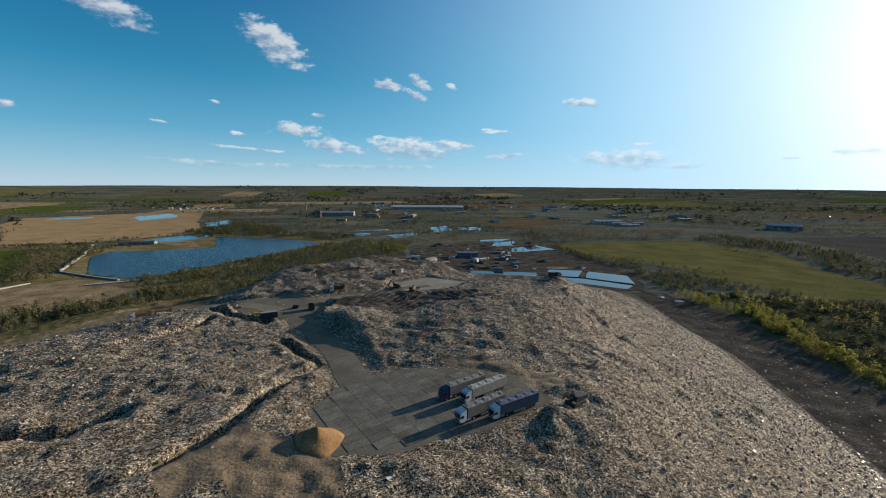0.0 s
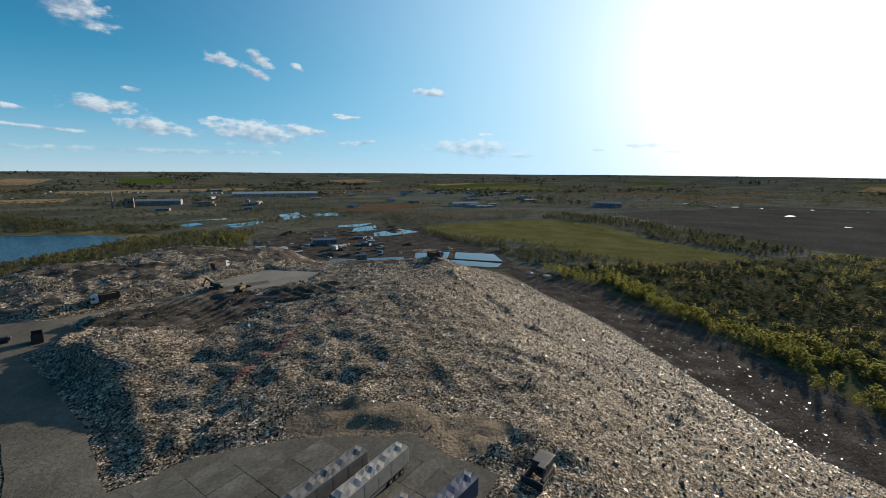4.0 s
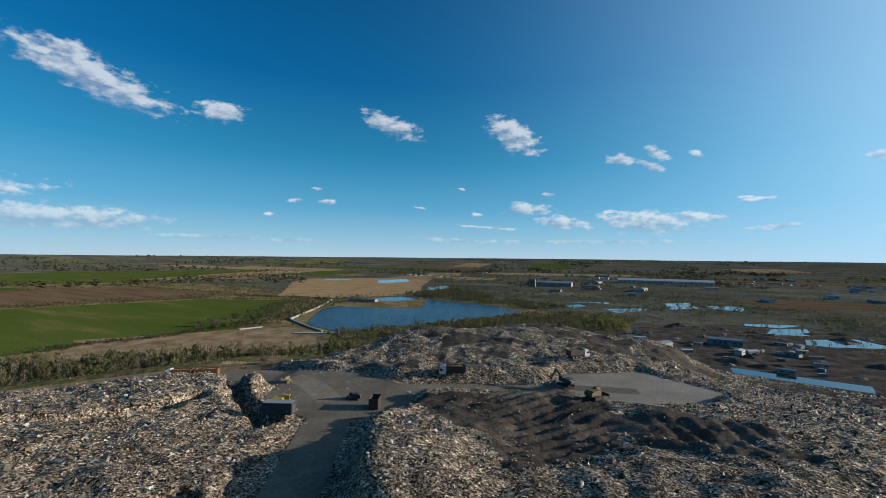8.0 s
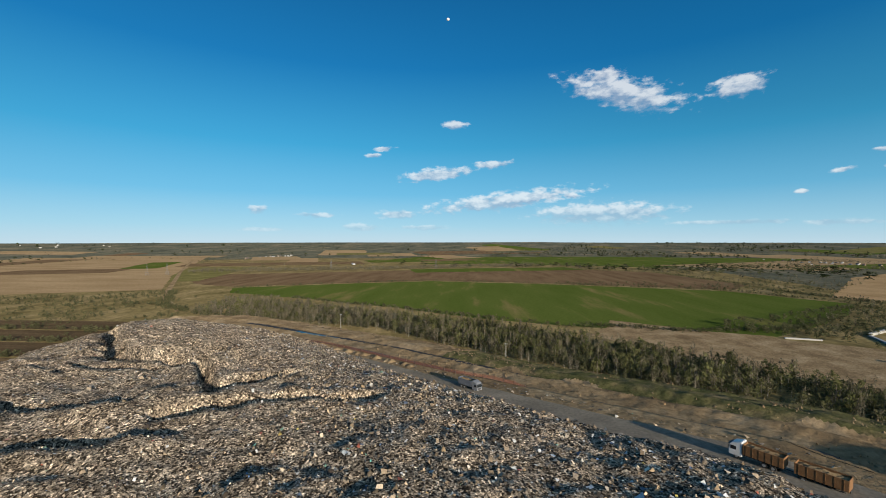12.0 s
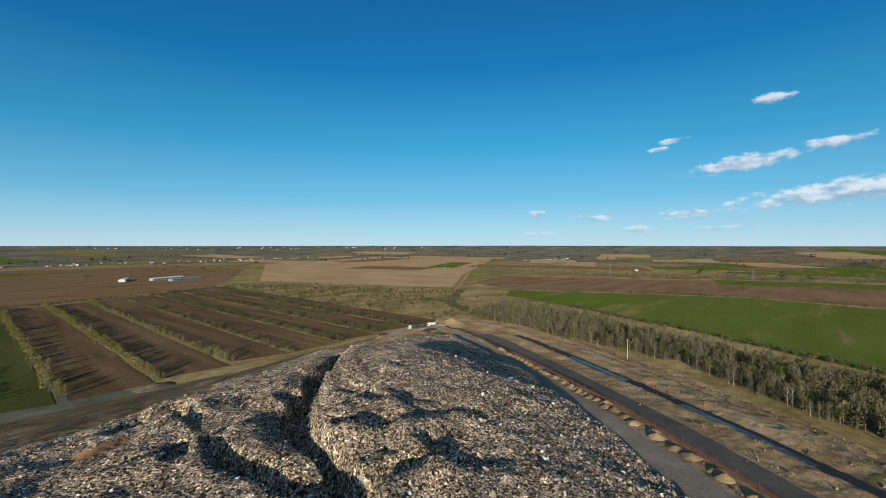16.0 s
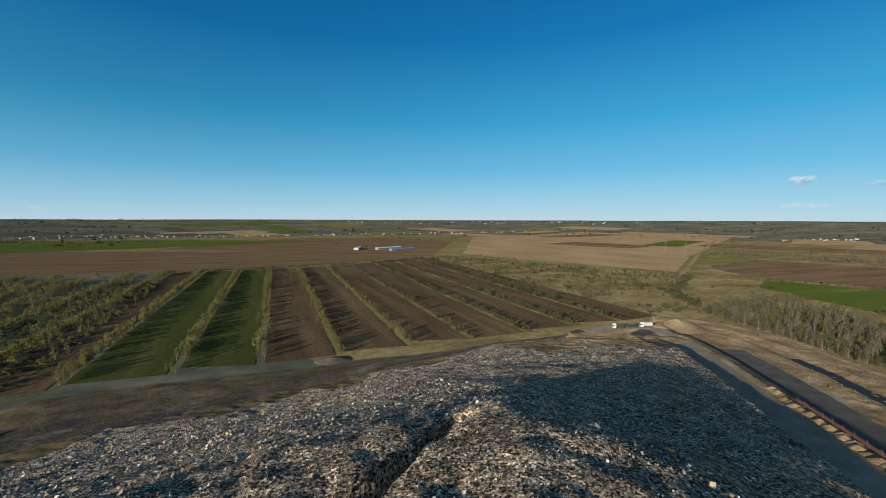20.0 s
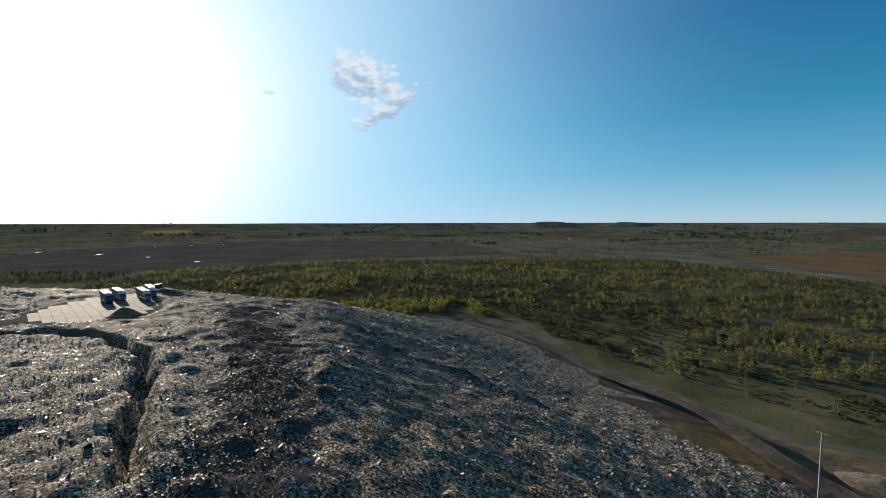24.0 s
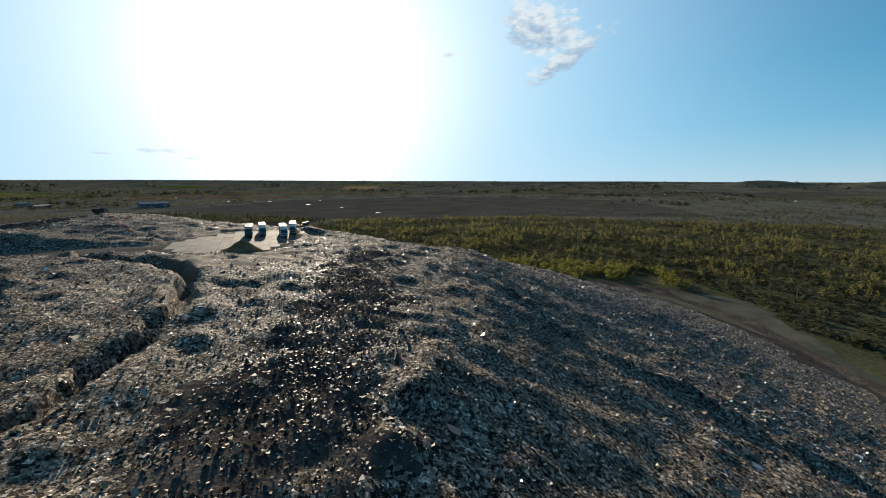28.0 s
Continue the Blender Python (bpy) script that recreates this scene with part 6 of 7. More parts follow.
woods("undergrowth", x, y, gr.uniform(2.5, 8, len(x)), "olive", 14, "olive undergrowth among bare trees", 44, 1.2)
x, y = scatter(W_WOODS, 1500, 113, -0.1, 30)
keep = (y > 60) | (gr.random(len(x)) < 0.25)
x, y = x[keep], y[keep]
woods("undergrowth", x, y, gr.uniform(5, 10.5, len(x)), "olive", 114, "trees in olive bud among bare ones", 70, 0.9)
SHORE = [(-230, 440), (-300, 420), (-380, 500), (-390, 525), (-330, 620), (-225, 850), (-150, 900), (-60, 880), (-80, 640), (-130, 500)]
x, y = scatter(SHORE, 1900, 15, -0.3, 40)
woods("shore_scrub", x, y, gr.uniform(2.5, 7, len(x)), "olive", 16, "olive scrub between the mound and the lake", 40)
x, y = scatter(SHORE, 700, 17, -0.1, 40)
woods("shore_scrub", x, y, gr.uniform(5, 10, len(x)), "spring", 18, "young trees in first leaf near the lake", 46, 1.4)
x, y = scatter([(-120, 760), (-70, 730), (-66, 800), (-90, 850), (-150, 860)], 90, 19)
woods("willow_thicket", x, y, gr.uniform(4, 8, len(x)), "yellow", 20, "golden willow thicket beside the country road", 46)
# east: the yellow-green hedge, and the scrub behind it
x, y = scatter([(262, 470), (285, 400), (283, 330), (276, 270), (275, 215), (258, 160), (246, 90), (250, 0), (235, -70), (215, -110), (300, -110), (300, 60), (310, 180), (312, 300), (318, 420)], 820, 21, -0.1, 28)
woods("hedge", x, y, gr.uniform(4, 9.5, len(x)), "yellow", 22, "bright yellow-green young trees along the muddy track", 60)
SCRUB_E = [(305, 470), (300, 100), (260, -120), (80, -150), (0, -190), (-70, -250), (-60, -690), (300, -750), (760, -700), (900, 0), (720, 420), (480, 430), (350, 470)]
x, y = scatter(SCRUB_E, 6500, 23, -0.25, 60)
woods("scrub", x, y, gr.uniform(1.5, 4.5, len(x)), "olive", 24, "dense olive scrub on the plain", 24, 2.7)
x, y = scatter([(300, 480), (290, 200), (262, -120), (80, -160), (240, -330), (540, -260), (560, 430), (420, 445)], 3600, 123, -0.3, 40)
woods("scrub", x, y, gr.uniform(1.5, 4.5, len(x)), "olive", 124, "close olive scrub behind the hedge", 26, 2.6)
x, y = scatter(SCRUB_E, 4200, 25, -0.02, 55)
woods("scrub", x, y, gr.uniform(3.5, 9, len(x)), "gold", 26, "golden-green young trees in the scrub", 40, 1.3)
x, y = scatter(SCRUB_E, 1600, 27, -0.05, 70)
woods("scrub", x, y, gr.uniform(5, 10, len(x)), "bare", 28, "bare grey trees in the scrub", 44)
# belts round the meadow
for k, (poly, n, lk, hlo, hhi) in enumerate([
        ([(560, 950), (690, 1060), (740, 820), (720, 600), (680, 430), (585, 440), (575, 600), (632, 780)], 1000, "olive", 4, 8), ([(560, 950), (690, 1060), (740, 820), (720, 600), (680, 430), (600, 440), (590, 600), (640, 780)], 260, "conifer", 4, 8),
        ([(270, 480), (340, 480), (420, 450), (365, 535), (345, 640), (250, 740), (232, 870), (215, 760), (262, 620)], 900, "olive", 2.5, 7), ([(230, 900), (560, 960), (640, 1100), (300, 1150), (180, 1050)], 900, "bare", 5, 11),
        ([(-640, 1020), (-560, 980), (-330, 930), (-240, 900), (-200, 960), (-420, 1120), (-600, 1260)], 900, "olive", 4, 10), ([(-560, 700), (-500, 500), (-560, 420), (-640, 560), (-760, 770), (-700, 820)], 380, "olive", 3, 9)]):
    x, y = scatter(poly, n, 40 + k, -0.2, 40)
    woods("tree_belt", x, y, gr.uniform(hlo, hhi, len(x)), lk, 60 + k, {"bare": "belt of bare grey trees", "conifer": "dark spruces in the belt", "olive": "belt of trees in olive bud"}[lk], 38)
x, y = scatter([(-1330, -720), (-1470, -200), (-1690, 400), (-1860, 430), (-1640, -200), (-1480, -800)], 2600, 141, -0.25, 60)
woods("tree_belt", x, y, gr.uniform(5, 9, len(x)), "bare", 142, "brown belt of bare trees beyond the ploughed field", 16, 1.8)
# hedge lines between the fields
for k, line in enumerate(([(-800, -170), (-735, -60), (-690, 40), (-640, 120), (-600, 190), (-550, 300)], [(-935, -355), (-1060, -120), (-1118, 59), (-1052, 350), (-940, 670), (-760, 765)], [(-650, 650), (-560, 520), (-540, 400), (-575, 285)], [(-30, -812), (-200, -815), (-420, -850), (-560, -905)], [(-1620, 400), (-1430, 740), (-1040, 780)], [(-880, -440), (-700, -330), (-640, -250)], [(-700, 830), (-950, 760)])):
    g2 = np.random.default_rng(80 + k)
    m = 420
    tt = g2.uniform(0, len(line) - 1, m)
    px = np.interp(tt, range(len(line)), [p[0] for p in line]) + g2.normal(0, 5, m)
    py = np.interp(tt, range(len(line)), [p[1] for p in line]) + g2.normal(0, 5, m)
    woods("field_hedge", px, py, g2.uniform(1.5, 4.5, m), "olive", 90 + k, "low hedge between fields", 30, 1.3)
# rows of trees between the field strips: golden buds, the near ends as single trees
for k, sx in enumerate(strip_x[:-1]):
    g2 = np.random.default_rng(200 + k)
    m = (300, 280, 300, 190, 240, 130, 130, 190, 170, 150)[k]
    yy = g2.uniform(-800, -236, m)
    xx = sx + (yy + 236) * 0.018 + g2.normal(0, 1.8, m)
    near = yy > -276 if k < 6 else yy > 0
    woods("tree_row", xx[~near], yy[~near], g2.uniform(4, 9.5, (~near).sum()) * (1.0 if k < 5 else 0.75), "gold" if k < 6 else "olive", 220 + k, "row of young trees between field strips", 60 if k < 6 else 40, 1.5 if k < 6 else 1.0)
    for px, py in zip(xx[near], yy[near]):
        tree(px, py, rng.uniform(5, 11), "gold", rng.randrange(4), "trees in rows between the field strips")
# more rows run on east of the strips
for k, sx in enumerate((18, 66, 112, 160, 208, 256)):
    g2 = np.random.default_rng(260 + k)
    yy = g2.uniform(-790, -250 + 6 * k, 260)
    xx = sx + (yy + 236) * 0.018 + g2.normal(0, 3.0, 260)
    woods("tree_row", xx, yy, g2.uniform(4, 8.5, 260), "gold" if k < 3 else "spring", 270 + k, "row of young trees on overgrown land", 44, 1.4)
# fallow with scattered bushes west of the rows
x, y = scatter([(-480, -240), (-620, -240), (-880, -440), (-620, -940), (-500, -830)], 1100, 31, -0.1, 50)
woods("fallow_bushes", x, y, gr.uniform(2, 6, len(x)), "olive", 32, "bushes on fallow land", 34, 1.2)
# dry bushes and grass tufts on the slope above the woods
TOE_W = [(-540, -40), (-470, 70), (-420, 150), (-350, 240), (-285, 320), (-240, 400), (-215, 395), (-260, 300), (-330, 215), (-395, 130), (-440, 60), (-505, -40)]
x, y = scatter(TOE_W, 900, 131, -0.05, 20)
woods("dry_bush", x, y, gr.uniform(0.8, 2.6, len(x)), "bare", 132, "rust-brown bushes on the slope above the woods", 30, 2.6)
x, y = scatter(TOE_W, 500, 133, 0.0, 24)
woods("dry_bush", x, y, gr.uniform(0.8, 2.2, len(x)), "olive", 134, "green bushes on the slope above the woods", 30, 2.0)
# single trees at the near edges
for k in range(110):
    s = rng.random()
    line = [(-600, -180), (-562, -80), (-548, 4), (-508, 74), (-458, 130), (-406, 200), (-348, 280), (-284, 352)]
    q = s * (len(line) - 1)
    i = min(int(q), len(line) - 2)
    px = line[i][0] + (line[i + 1][0] - line[i][0]) * (q - i) + rng.gauss(-4, 4)
    py = line[i][1] + (line[i + 1][1] - line[i][1]) * (q - i) + rng.gauss(3, 4)
    tree(px, py, rng.uniform(8, 15), "bare" if rng.random() < 0.75 else "olive", rng.randrange(4), "trees at the edge of the woods")
for k in range(90):
    line = [(262, 450), (284, 398), (282, 349), (280, 317), (274, 274), (276, 234), (258, 182), (246, 120), (240, 40), (228, -40)]
    q = rng.random() * (len(line) - 1)
    i = min(int(q), len(line) - 2)
    px = line[i][0] + (line[i + 1][0] - line[i][0]) * (q - i) + rng.gauss(2, 4)
    py = line[i][1] + (line[i + 1][1] - line[i][1]) * (q - i) + rng.gauss(0, 4)
    tree(px, py, rng.uniform(6.5, 11), "yellow", rng.randrange(4), "yellow-green trees along the muddy track")


# far woods: coarse trees in noise-shaped stands out to the horizon
def far_woods(n, r0, r1, seed, size, lk, cut, detail=9, wide=2.0):
    g = np.random.default_rng(seed)
    r = np.sqrt(g.uniform(r0 * r0, r1 * r1, n))
    a = g.uniform(0, 2 * np.pi, n)
    x, y = -40 + r * np.cos(a), 40 + r * np.sin(a)
    dens_ = vnoise(x, y, 420, seed) + 0.5 * vnoise(x, y, 130, seed + 1)
    ok = dens_ > cut
    north = (y > 300) | (x > 700)
    ok &= north | (g.random(n) < 0.16)
    for poly in FIELDS + PATCHES + [LAKE_EDGE, [(-660, 880), (-560, 820), (-470, 770), (-430, 800), (-500, 920), (-600, 960)]]:
        ok &= ~inside(x, y, poly)
    x, y = x[ok], y[ok]
    woods("far_woods", x, y, g.uniform(0.7, 1.2, len(x)) * size, lk, seed, {"bare": "distant bare brown woods", "conifer": "distant dark spruce woods", "olive": "distant olive woods"}[lk], detail, wide)


FIELDS = [[(-935, -355), (-1105, 59), (-928, 655), (-760, 755), (-520, 470), (-690, 40)], [(-1010, -480), (-1250, -700), (-1640, 400), (-1430, 730), (-1040, 775), (-1130, 59)], [(-831, 780), (-1390, 1400), (-960, 1690), (-590, 1035)],
          [(-480, 550), (-240, 850), (-510, 946), (-600, 700)], [(-30, -230), (-600, -230), (-620, -960), (-60, -810)], [(233, 879), (552, 935), (575, 440), (345, 640)], [(-700, -980), (-900, -480), (-2500, -1400), (-1200, -1900)],
          [(-250, -830), (-480, -1780), (880, -1560), (760, -900)], [(700, 480), (820, 1000), (1500, 1050), (2000, 500), (1900, -400), (900, 100)], [(-1660, 830), (-2400, 2050), (-2750, 1000), (-2280, -263)], [(-640, -260), (250, -250), (240, 520), (-250, 520)]]
far_woods(15000, 650, 1500, 301, 5, "olive", -0.05, 18, 1.6)
far_woods(12000, 700, 1700, 302, 7.5, "bare", 0.0, 18, 1.5)
far_woods(26000, 1400, 3000, 303, 12, "bare", -0.02)
far_woods(14000, 1500, 3200, 304, 11, "olive", 0.05)
far_woods(12000, 1600, 3400, 305, 14, "conifer", 0.14)
far_woods(22000, 2900, 4750, 306, 16, "bare", -0.02)
far_woods(9000, 2900, 4800, 307, 17, "conifer", 0.1)


# ---- buildings ----
def hall(name, x, y, turn_, l, w, h, wall, roof, label, category="hall", ridge=0.12, bays=8, group=""):
    """A long hall: walls, low gabled roof, doors and windows along its sides."""
    t = empty(name, x, y, float(ground_z(x, y)) - 0.1, turn_, label, category, group)
    wl = part("wall", box(l, w, h), wall, t)
    b = bmesh.new()
    rh = h + w * ridge
    prof = [(-w / 2 - 0.4, h), (0, rh), (w / 2 + 0.4, h), (w / 2 + 0.4, h + 0.35), (0, rh + 0.35), (-w / 2 - 0.4, h + 0.35)]
    lo = [b.verts.new((-l / 2 - 0.4, py, pz)) for py, pz in prof]
    hi = [b.verts.new((l / 2 + 0.4, py, pz)) for py, pz in prof]
    b.faces.new(lo)
    b.faces.new(hi[::-1])
    for i in range(6):
        k = (i + 1) % 6
        b.faces.new((lo[i], hi[i], hi[k], lo[k]))
    bmesh.ops.recalc_face_normals(b, faces=b.faces[:])
    part("roof", b, roof, t)
    gb = bmesh.new()
    for s in (-1, 1):
        vs = [gb.verts.new((s * l / 2, -w / 2, h)), gb.verts.new((s * l / 2, w / 2, h)), gb.verts.new((s * l / 2, 0, rh))]
        gb.faces.new(vs)
    part("gable", gb, wall, t)
    for i in range(bays):
        for s in (-1, 1):
            u = -l / 2 + l * (i + 0.5) / bays
            if (i + (s > 0)) % 4 == 0:
                part("door", box(min(3.5, l / bays * 0.6), 0.1, h * 0.65, u, s * (w / 2 + 0.03), 0.05), GREY_WALL, wl)
            else:
                part("window", box(l / bays * 0.5, 0.1, h * 0.22, u, s * (w / 2 + 0.03), h * 0.5), DARK_GLASS, wl)
    return t


hall("blue_shed", 43, 712, 2, 34, 14, 7, BLUE_SHEET, BLUE_SHEET, "long blue sheet-metal shed on the waste ground", "shed", bays=7)
hall("white_shed", 53, 660, 70, 12, 7, 5, WHITE_WALL, WHITE_WALL, "small white shed beside the blue shed", "shed", bays=3)
hall("white_shed", -20, 655, 55, 24, 11, 6, WHITE_WALL, GREY_WALL, "white-roofed shed behind the mound", "shed", bays=5)
hall("white_shed", -45, 690, 15, 14, 6, 4, WHITE_WALL, WHITE_WALL, "low white site hut by the country road", "shed", bays=4)
hall("factory_hall", -395, 1590, 4, 120, 45, 13, GREY_WALL, GREY_WALL, "long grey factory hall beyond the lake", bays=14)
hall("warehouse", -70, 1990, 1, 330, 60, 13, WHITE_WALL, WHITE_WALL, "very long pale warehouse in the distance", "warehouse", bays=20)
hall("boat_shed", -606, 828, 14, 62, 16, 5, GREY_WALL, ROOF_DARK, "dark low shed on the lake shore", "shed", bays=8)
hall("barn", -468, -1258, 68, 62, 15, 6, WHITE_WALL, WHITE_WALL, "long white barn of a distant farm", "barn", bays=8)
hall("barn", -560, -1230, 20, 90, 16, 6, GREY_WALL, WHITE_WALL, "long grey barn of a distant farm", "barn", bays=8)
hall("barn", -590, -1180, 20, 90, 16, 5, BLUE_SHEET, BLUE_SHEET, "long blue-roofed barn of a distant farm", "barn", bays=8)
hall("farm_shed", -1830, -330, 20, 56, 12, 4, WHITE_WALL, GREY_WALL, "distant white farm building in the woods", "barn", bays=6)
hall("blue_hall", 960, 1180, -30, 80, 40, 12, BLUE_SHEET, BLUE_SHEET, "distant blue hall on the plain", bays=6)
hall("white_hall", 520, 1330, 5, 90, 30, 9, WHITE_WALL, GREY_WALL, "distant white hall among trees", bays=6)
for k in range(16):
    hall("tank_shed", -380 + k * 21, 2230 - 3 * k + rng.uniform(-15, 15), rng.uniform(-8, 8), 13, 10, 8, WHITE_WALL, WHITE_WALL, "white depot building far beyond the lake", "depot", bays=3, group="white depot buildings")


for k in range(60):
    px, py = rng.uniform(-450, 1000), rng.uniform(1250, 2600)
    hall("industrial_shed", px, py, rng.choice((5, 95)) + rng.uniform(-15, 15), rng.uniform(18, 60), rng.uniform(10, 20), rng.uniform(4, 9), rng.choice((WHITE_WALL, GREY_WALL, CONCRETE, BRICK)), rng.choice((WHITE_WALL, GREY_WALL, ROOF_DARK, BLUE_SHEET)), "small distant works shed among the trees", "shed", bays=2, group="works sheds north of the lake")


def house(x, y, l, w, h, wall, roof, group):
    t = empty("house", x, y, float(ground_z(x, y)) - 0.1, rng.uniform(0, 180), "small distant village house with a pitched roof", "house", group)
    part("wall", box(l, w, h), wall, t)
    b = bmesh.new()
    r = [b.verts.new(p) for p in ((-l / 2 - 0.3, -w / 2 - 0.3, h), (l / 2 + 0.3, -w / 2 - 0.3, h), (l / 2 + 0.3, w / 2 + 0.3, h), (-l / 2 - 0.3, w / 2 + 0.3, h), (-l / 2 - 0.3, 0, h + w * 0.42), (l / 2 + 0.3, 0, h + w * 0.42))]
    for q in ((0, 1, 5, 4), (2, 3, 4, 5), (0, 4, 3), (1, 2, 5), (3, 2, 1, 0)):
        b.faces.new([r[i] for i in q])
    part("roof", b, roof, t)
    return t


VILLAGES = [(-1150, 1950, 260, 90, 26), (-620, -2450, 900, 120, 40), (300, -2500, 700, 160, 40), (-2050, 1750, 300, 120, 22), (900, -2600, 500, 200, 30), (-2600, -1050, 300, 80, 14), (-1500, -2500, 600, 150, 30), (450, 2200, 700, 200, 30), (1500, 1600, 500, 150, 14), (2400, -900, 500, 150, 18), (-900, 2350, 600, 200, 24)]
for vx, vy, sx_, sy_, n in VILLAGES:
    for k in range(n):
        px, py = vx + rng.gauss(0, sx_ * 0.5), vy + rng.gauss(0, sy_ * 0.5)
        house(px, py, rng.uniform(7, 12), rng.uniform(6, 9), rng.uniform(2.5, 4.5), rng.choice((WHITE_WALL, CONCRETE, BRICK, GREY_WALL, CONCRETE)), rng.choice((ROOF_DARK, GREY_WALL, BRICK, ROOF_DARK, CONCRETE)), "village houses on the plain")
# white blocks of the far town
for k in range(34):
    a = radians(rng.uniform(190, 232))
    d = rng.uniform(4300, 4650)
    px, py = -40 + d * math.sin(a), 40 + d * math.cos(a)
    t = empty("town_block", px, py, float(ground_z(px, py)), rng.uniform(0, 90), "pale block of the distant town on the horizon", "town block", "blocks of the far town")
    part("wall", box(rng.uniform(8, 22), 12, rng.uniform(4, 9)), CONCRETE, t)


def chimney(x, y, h, r, label):
    t = empty("chimney", x, y, float(ground_z(x, y)), 0, label, "chimney")
    part("stack", cyl(r, h, 0, 0, h / 2, seg=14, r2=r * 0.6), BRICK, t)
    part("collar", cyl(r * 0.75, 1.5, 0, 0, h - 1.5, seg=14), CONCRETE, t)


chimney(-480, 1480, 46, 2.6, "tall brick chimney beyond the lake")
hall("silo_block", -446, 1500, 10, 22, 16, 26, BRICK, ROOF_DARK, "tall grey silo block beside the chimney", "silo", bays=3)


def pylon(x, y, h, label, turn_, arms=3):
    t = empty("lattice_pylon", x, y, float(ground_z(x, y)), turn_, label, "pylon", "power pylons")
    b = bmesh.new()

    def rod(a, c, r=0.16):
        a, c = Vector(a), Vector(c)
        d = c - a
        m = Matrix.Translation((a + c) / 2) @ d.to_track_quat("Z", "Y").to_matrix().to_4x4()
        bmesh.ops.create_cone(b, cap_ends=False, segments=4, radius1=r, radius2=r, depth=d.length, matrix=m)
    w = h * 0.11
    lv = 7
    for i in range(lv):
        z0, z1 = h * i / lv, h * (i + 1) / lv
        w0, w1 = w * (1 - 0.85 * i / lv), w * (1 - 0.85 * (i + 1) / lv)
        cs = ((1, 1), (-1, 1), (-1, -1), (1, -1))
        for k in range(4):
            (ax_, ay_), (bx_, by_) = cs[k], cs[(k + 1) % 4]
            rod((ax_ * w0, ay_ * w0, z0), (ax_ * w1, ay_ * w1, z1))
            rod((ax_ * w0, ay_ * w0, z0), (bx_ * w1, by_ * w1, z1), 0.09)
            rod((bx_ * w0, by_ * w0, z0), (ax_ * w1, ay_ * w1, z1), 0.09)
    part("lattice", b, PYLON_GREY, t)
    for k in range(arms):
        z = h * (0.72 + 0.1 * k)
        part("crossarm", box(h * (0.30 - 0.05 * k), 0.4, 0.4, 0, 0, z), PYLON_GREY, t)
    return t


for px, py in ((-1241, -781), (-1275, -745), (-1500, -320), (-1560, 40), (-1050, -1250)):
    pylon(px, py, 34, "steel lattice power pylon in the fields", 40)
pylon(560, 3050, 95, "very tall lattice mast on the horizon", 0, 0)
pylon(-150, 3300, 60, "lattice mast beyond the woods", 10, 0)

# concrete dam wall and slabs at the lake
def wall_run(name, line, w, h, label, mat=CONCRETE):
    t = empty(name, line[0][0], line[0][1], 0.0, 0, label, "wall")
    for k in range(len(line) - 1):
        a, b = Vector((*line[k], 0)), Vector((*line[k + 1], 0))
        d = b - a
        n = max(1, int(d.length / 12))
        for i in range(n):
            c = a.lerp(b, (i + 0.5) / n)
            bb = box(d.length / n - 0.15, w, h, 0, 0, 0, 0.08)
            bmesh.ops.transform(bb, matrix=Matrix.Translation((c.x - line[0][0], c.y - line[0][1], 0)) @ Matrix.Rotation(math.atan2(d.y, d.x), 4, "Z"), verts=bb.verts)
            part("wall_panel", bb, mat, t)
    return t


wall_run("dam_wall", [(-679, 808), (-600, 690), (-527, 566)], 3.0, 2.6, "pale concrete dam wall beside the lake")
wall_run("dam_wall", [(-527, 566), (-450, 534), (-410, 520)], 3.0, 1.6, "low concrete wall along the lake shore", GREY_WALL)
wall_run("concrete_beams", [(-428, 490), (-375, 520)], 5.0, 1.8, "stack of pale concrete beams near the lake")
wall_run("concrete_beams", [(-511, 470), (-503, 500)], 3.0, 1.4, "pale concrete beams on the dry bank")
wall_run("pool_wall", [(205, 597), (184, 552)], 3.0, 1.2, "earth wall between settling pools", DIRT_DARK)
wall_run("pool_wall", [(137, 562), (188, 549), (240, 512)], 2.5, 1.0, "earth wall between settling pools", DIRT_DARK)
heap("white_tarpaulin", 244, 456, 4.5, 1.6, WHITE_WALL, "crumpled white plastic sheet near the pools", "plastic sheet", 61)
heap("white_tarpaulin", 256, 440, 5.5, 0.7, WHITE_WALL, "flat white plastic sheet near the pools", "plastic sheet", 62)
for k in range(26):
    px, py = rng.uniform(-40, 210), rng.uniform(600, 880)
    heap("spoil_heap", px, py, rng.uniform(5, 16), rng.uniform(1.5, 5), rng.choice((DIRT_DARK, DIRT_DARK, TRASH)), "dark spoil heap on the waste ground", "spoil heap", 70 + k, rng.uniform(0.7, 1.8))
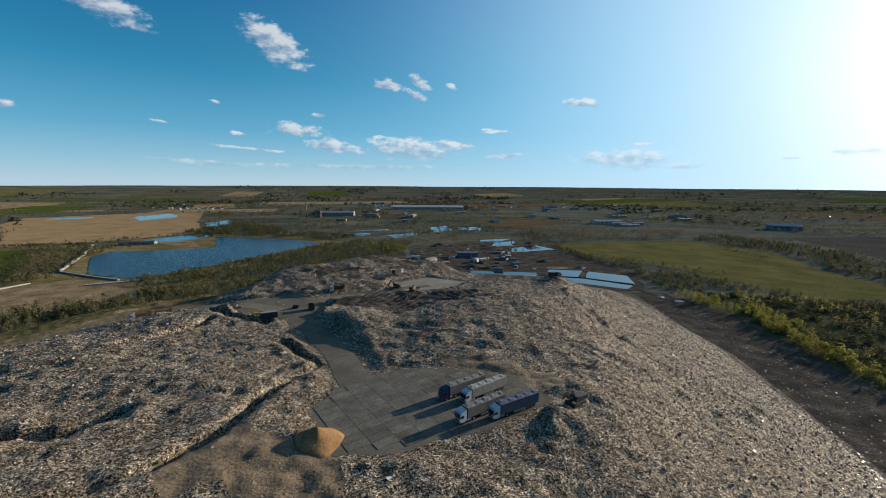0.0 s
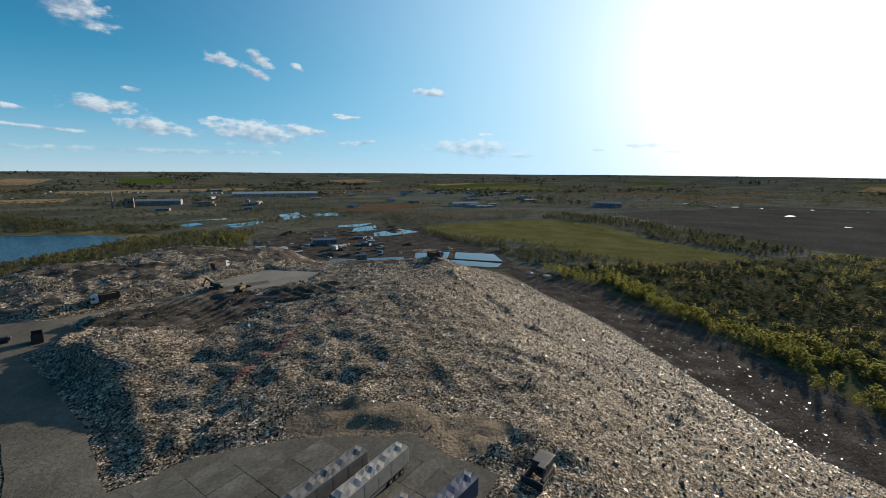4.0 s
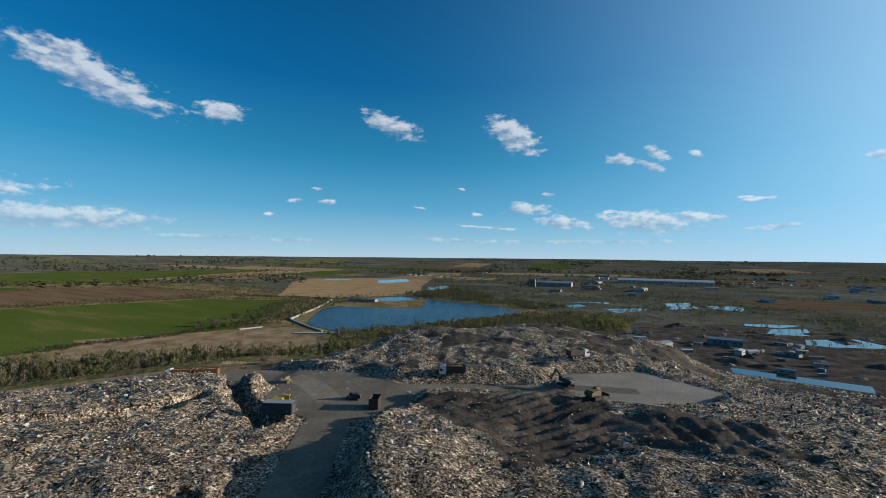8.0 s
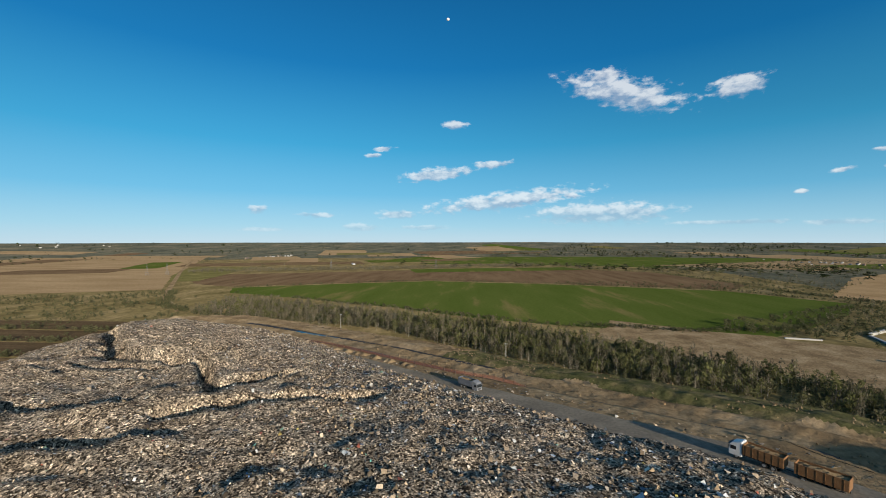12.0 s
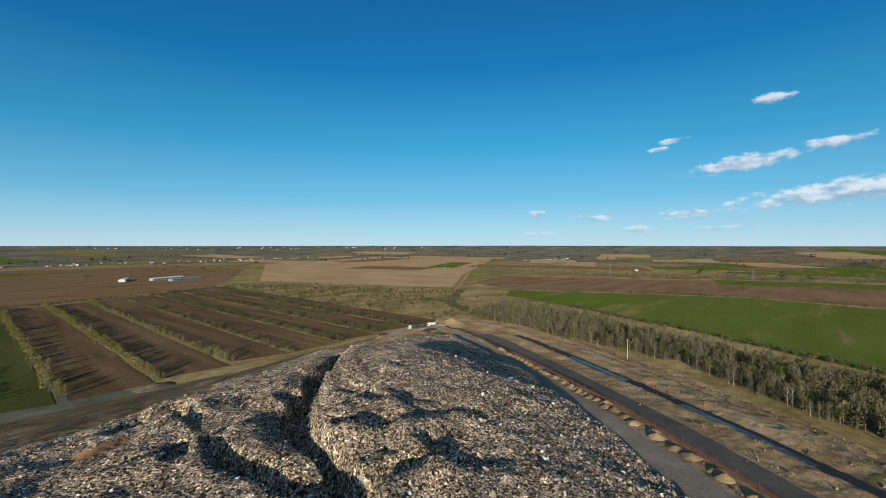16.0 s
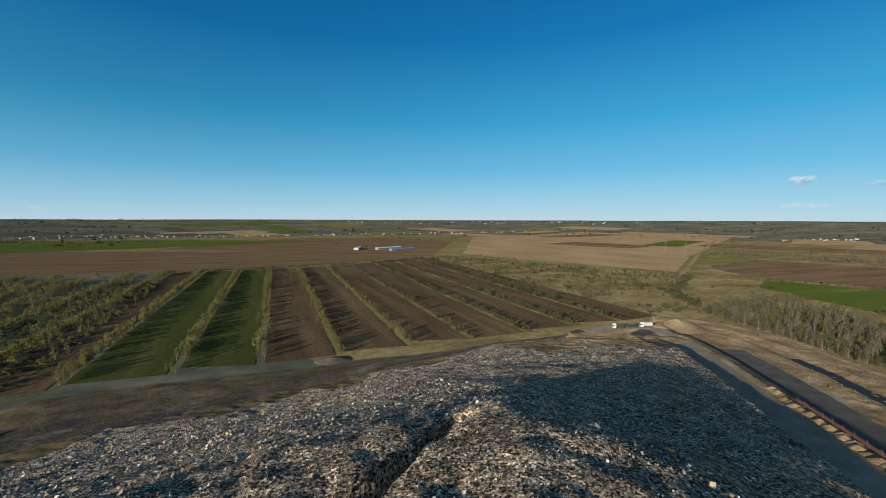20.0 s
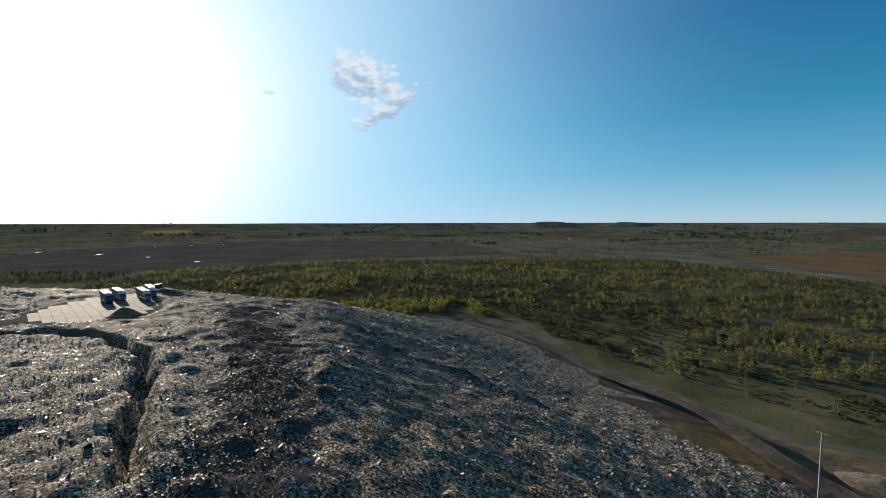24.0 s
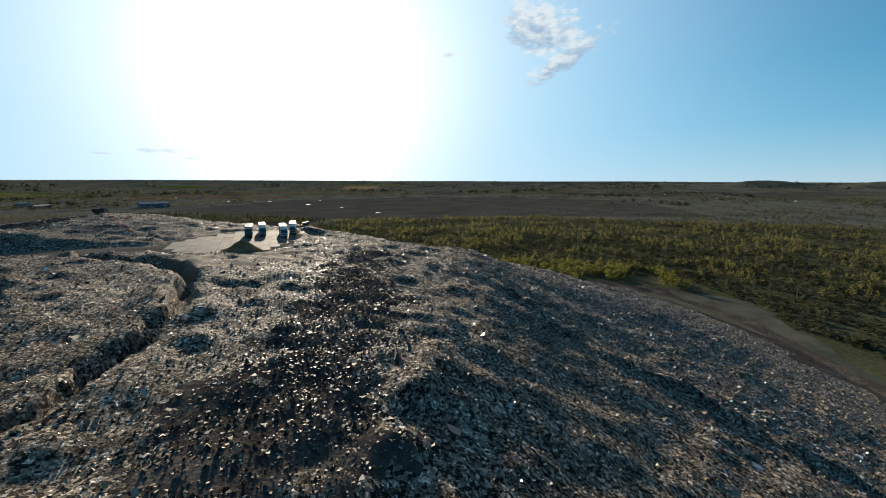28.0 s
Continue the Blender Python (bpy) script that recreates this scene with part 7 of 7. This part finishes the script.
# huts, containers and stacks crowded on the ground by the pools
yard_rng = random.Random(44)
for k in range(46):
    px, py = yard_rng.uniform(-55, 120), yard_rng.uniform(585, 790)
    if any(bool(inside(np.array(px), np.array(py), poly)) for poly in POOLS) or math.hypot(px - 43, py - 712) < 26:
        continue
    if k % 3 == 0:
        hall("site_hut", px, py, yard_rng.uniform(0, 180), yard_rng.uniform(7, 16), yard_rng.uniform(4, 7), yard_rng.uniform(2.6, 4.2), yard_rng.choice((WHITE_WALL, GREY_WALL, CONCRETE)), yard_rng.choice((WHITE_WALL, GREY_WALL, BLUE_SHEET, ROOF_DARK)), "small sheet-metal hut on the crowded ground by the pools", "hut", bays=2, group="huts by the pools")
    elif k % 3 == 1:
        container(px, py, gz(px, py, 0.05), yard_rng.uniform(0, 180), 6.0, 2.4, 2.6, yard_rng.choice((GREY_WALL, RUST, WHITE_WALL, BLUE_SHEET, GREEN_PAINT)), "weathered steel container on the ground by the pools")
    else:
        heap("scrap_heap", px, py, yard_rng.uniform(4, 9), yard_rng.uniform(1.5, 4), yard_rng.choice((TRASH, DIRT_DARK, TRASH)), "heap of mixed scrap on the ground by the pools", "scrap heap", 170 + k, yard_rng.uniform(0.7, 1.8))
# cars on the far roads
for k in range(14):
    s = k / 13
    px, py = 1301 + 1063 * s, 1071 - 1200 * s
    c = empty("car", px, py, float(ground_z(px, py)) + 0.8, -49, "distant white vehicle on the highway", "car", "vehicles on the highway")
    part("body", box(rng.choice((5, 9, 14)), 2.4, rng.choice((1.8, 3.2)), 0, 0, 0.4, 0.2), WHITE_PAINT, c)
    part("wheels", box(3.5, 2.2, 0.5, 0, 0, 0), RUBBER, c)

# low hills on the horizon
for px, py, r, h in ((4030, -1890, 380, 42), (3640, -2530, 330, 36)):
    v, f = [], []
    m = 40
    z0 = float(plain_z(px, py))
    for i in range(9):
        q = i / 8
        for j in range(m):
            a = 2 * math.pi * j / m
            qx, qy = px + r * q * math.cos(a), py + r * q * math.sin(a)
            v.append((qx, qy, float(plain_z(qx, qy)) - 3 + h * (1 - q * q) ** 1.5 + 3 * float(vnoise(qx, qy, 60, 77))))
    for i in range(8):
        for j in range(m):
            f.append((i * m + j, (i + 1) * m + j, (i + 1) * m + (j + 1) % m, i * m + (j + 1) % m))
    tagged(mesh_object("far_hill", v, f, PLAIN_LAND, smooth=True), "low wooded hill on the horizon", "hill", kind="structure")

# the day moon
bm = bmesh.new()
bmesh.ops.create_uvsphere(bm, u_segments=32, v_segments=16, radius=15)
me = bpy.data.meshes.new("moon")
bm.to_mesh(me)
bm.free()
me.materials.append(MOON_ROCK)
me.polygons.foreach_set("use_smooth", np.ones(len(me.polygons), dtype=bool))
moon = tagged(new("moon", me), "pale half moon in the blue sky", "moon")
moon.location = (-60 - 0.8855 * 4600, 130 - 0.0328 * 4600, 90 + 0.4635 * 4600)
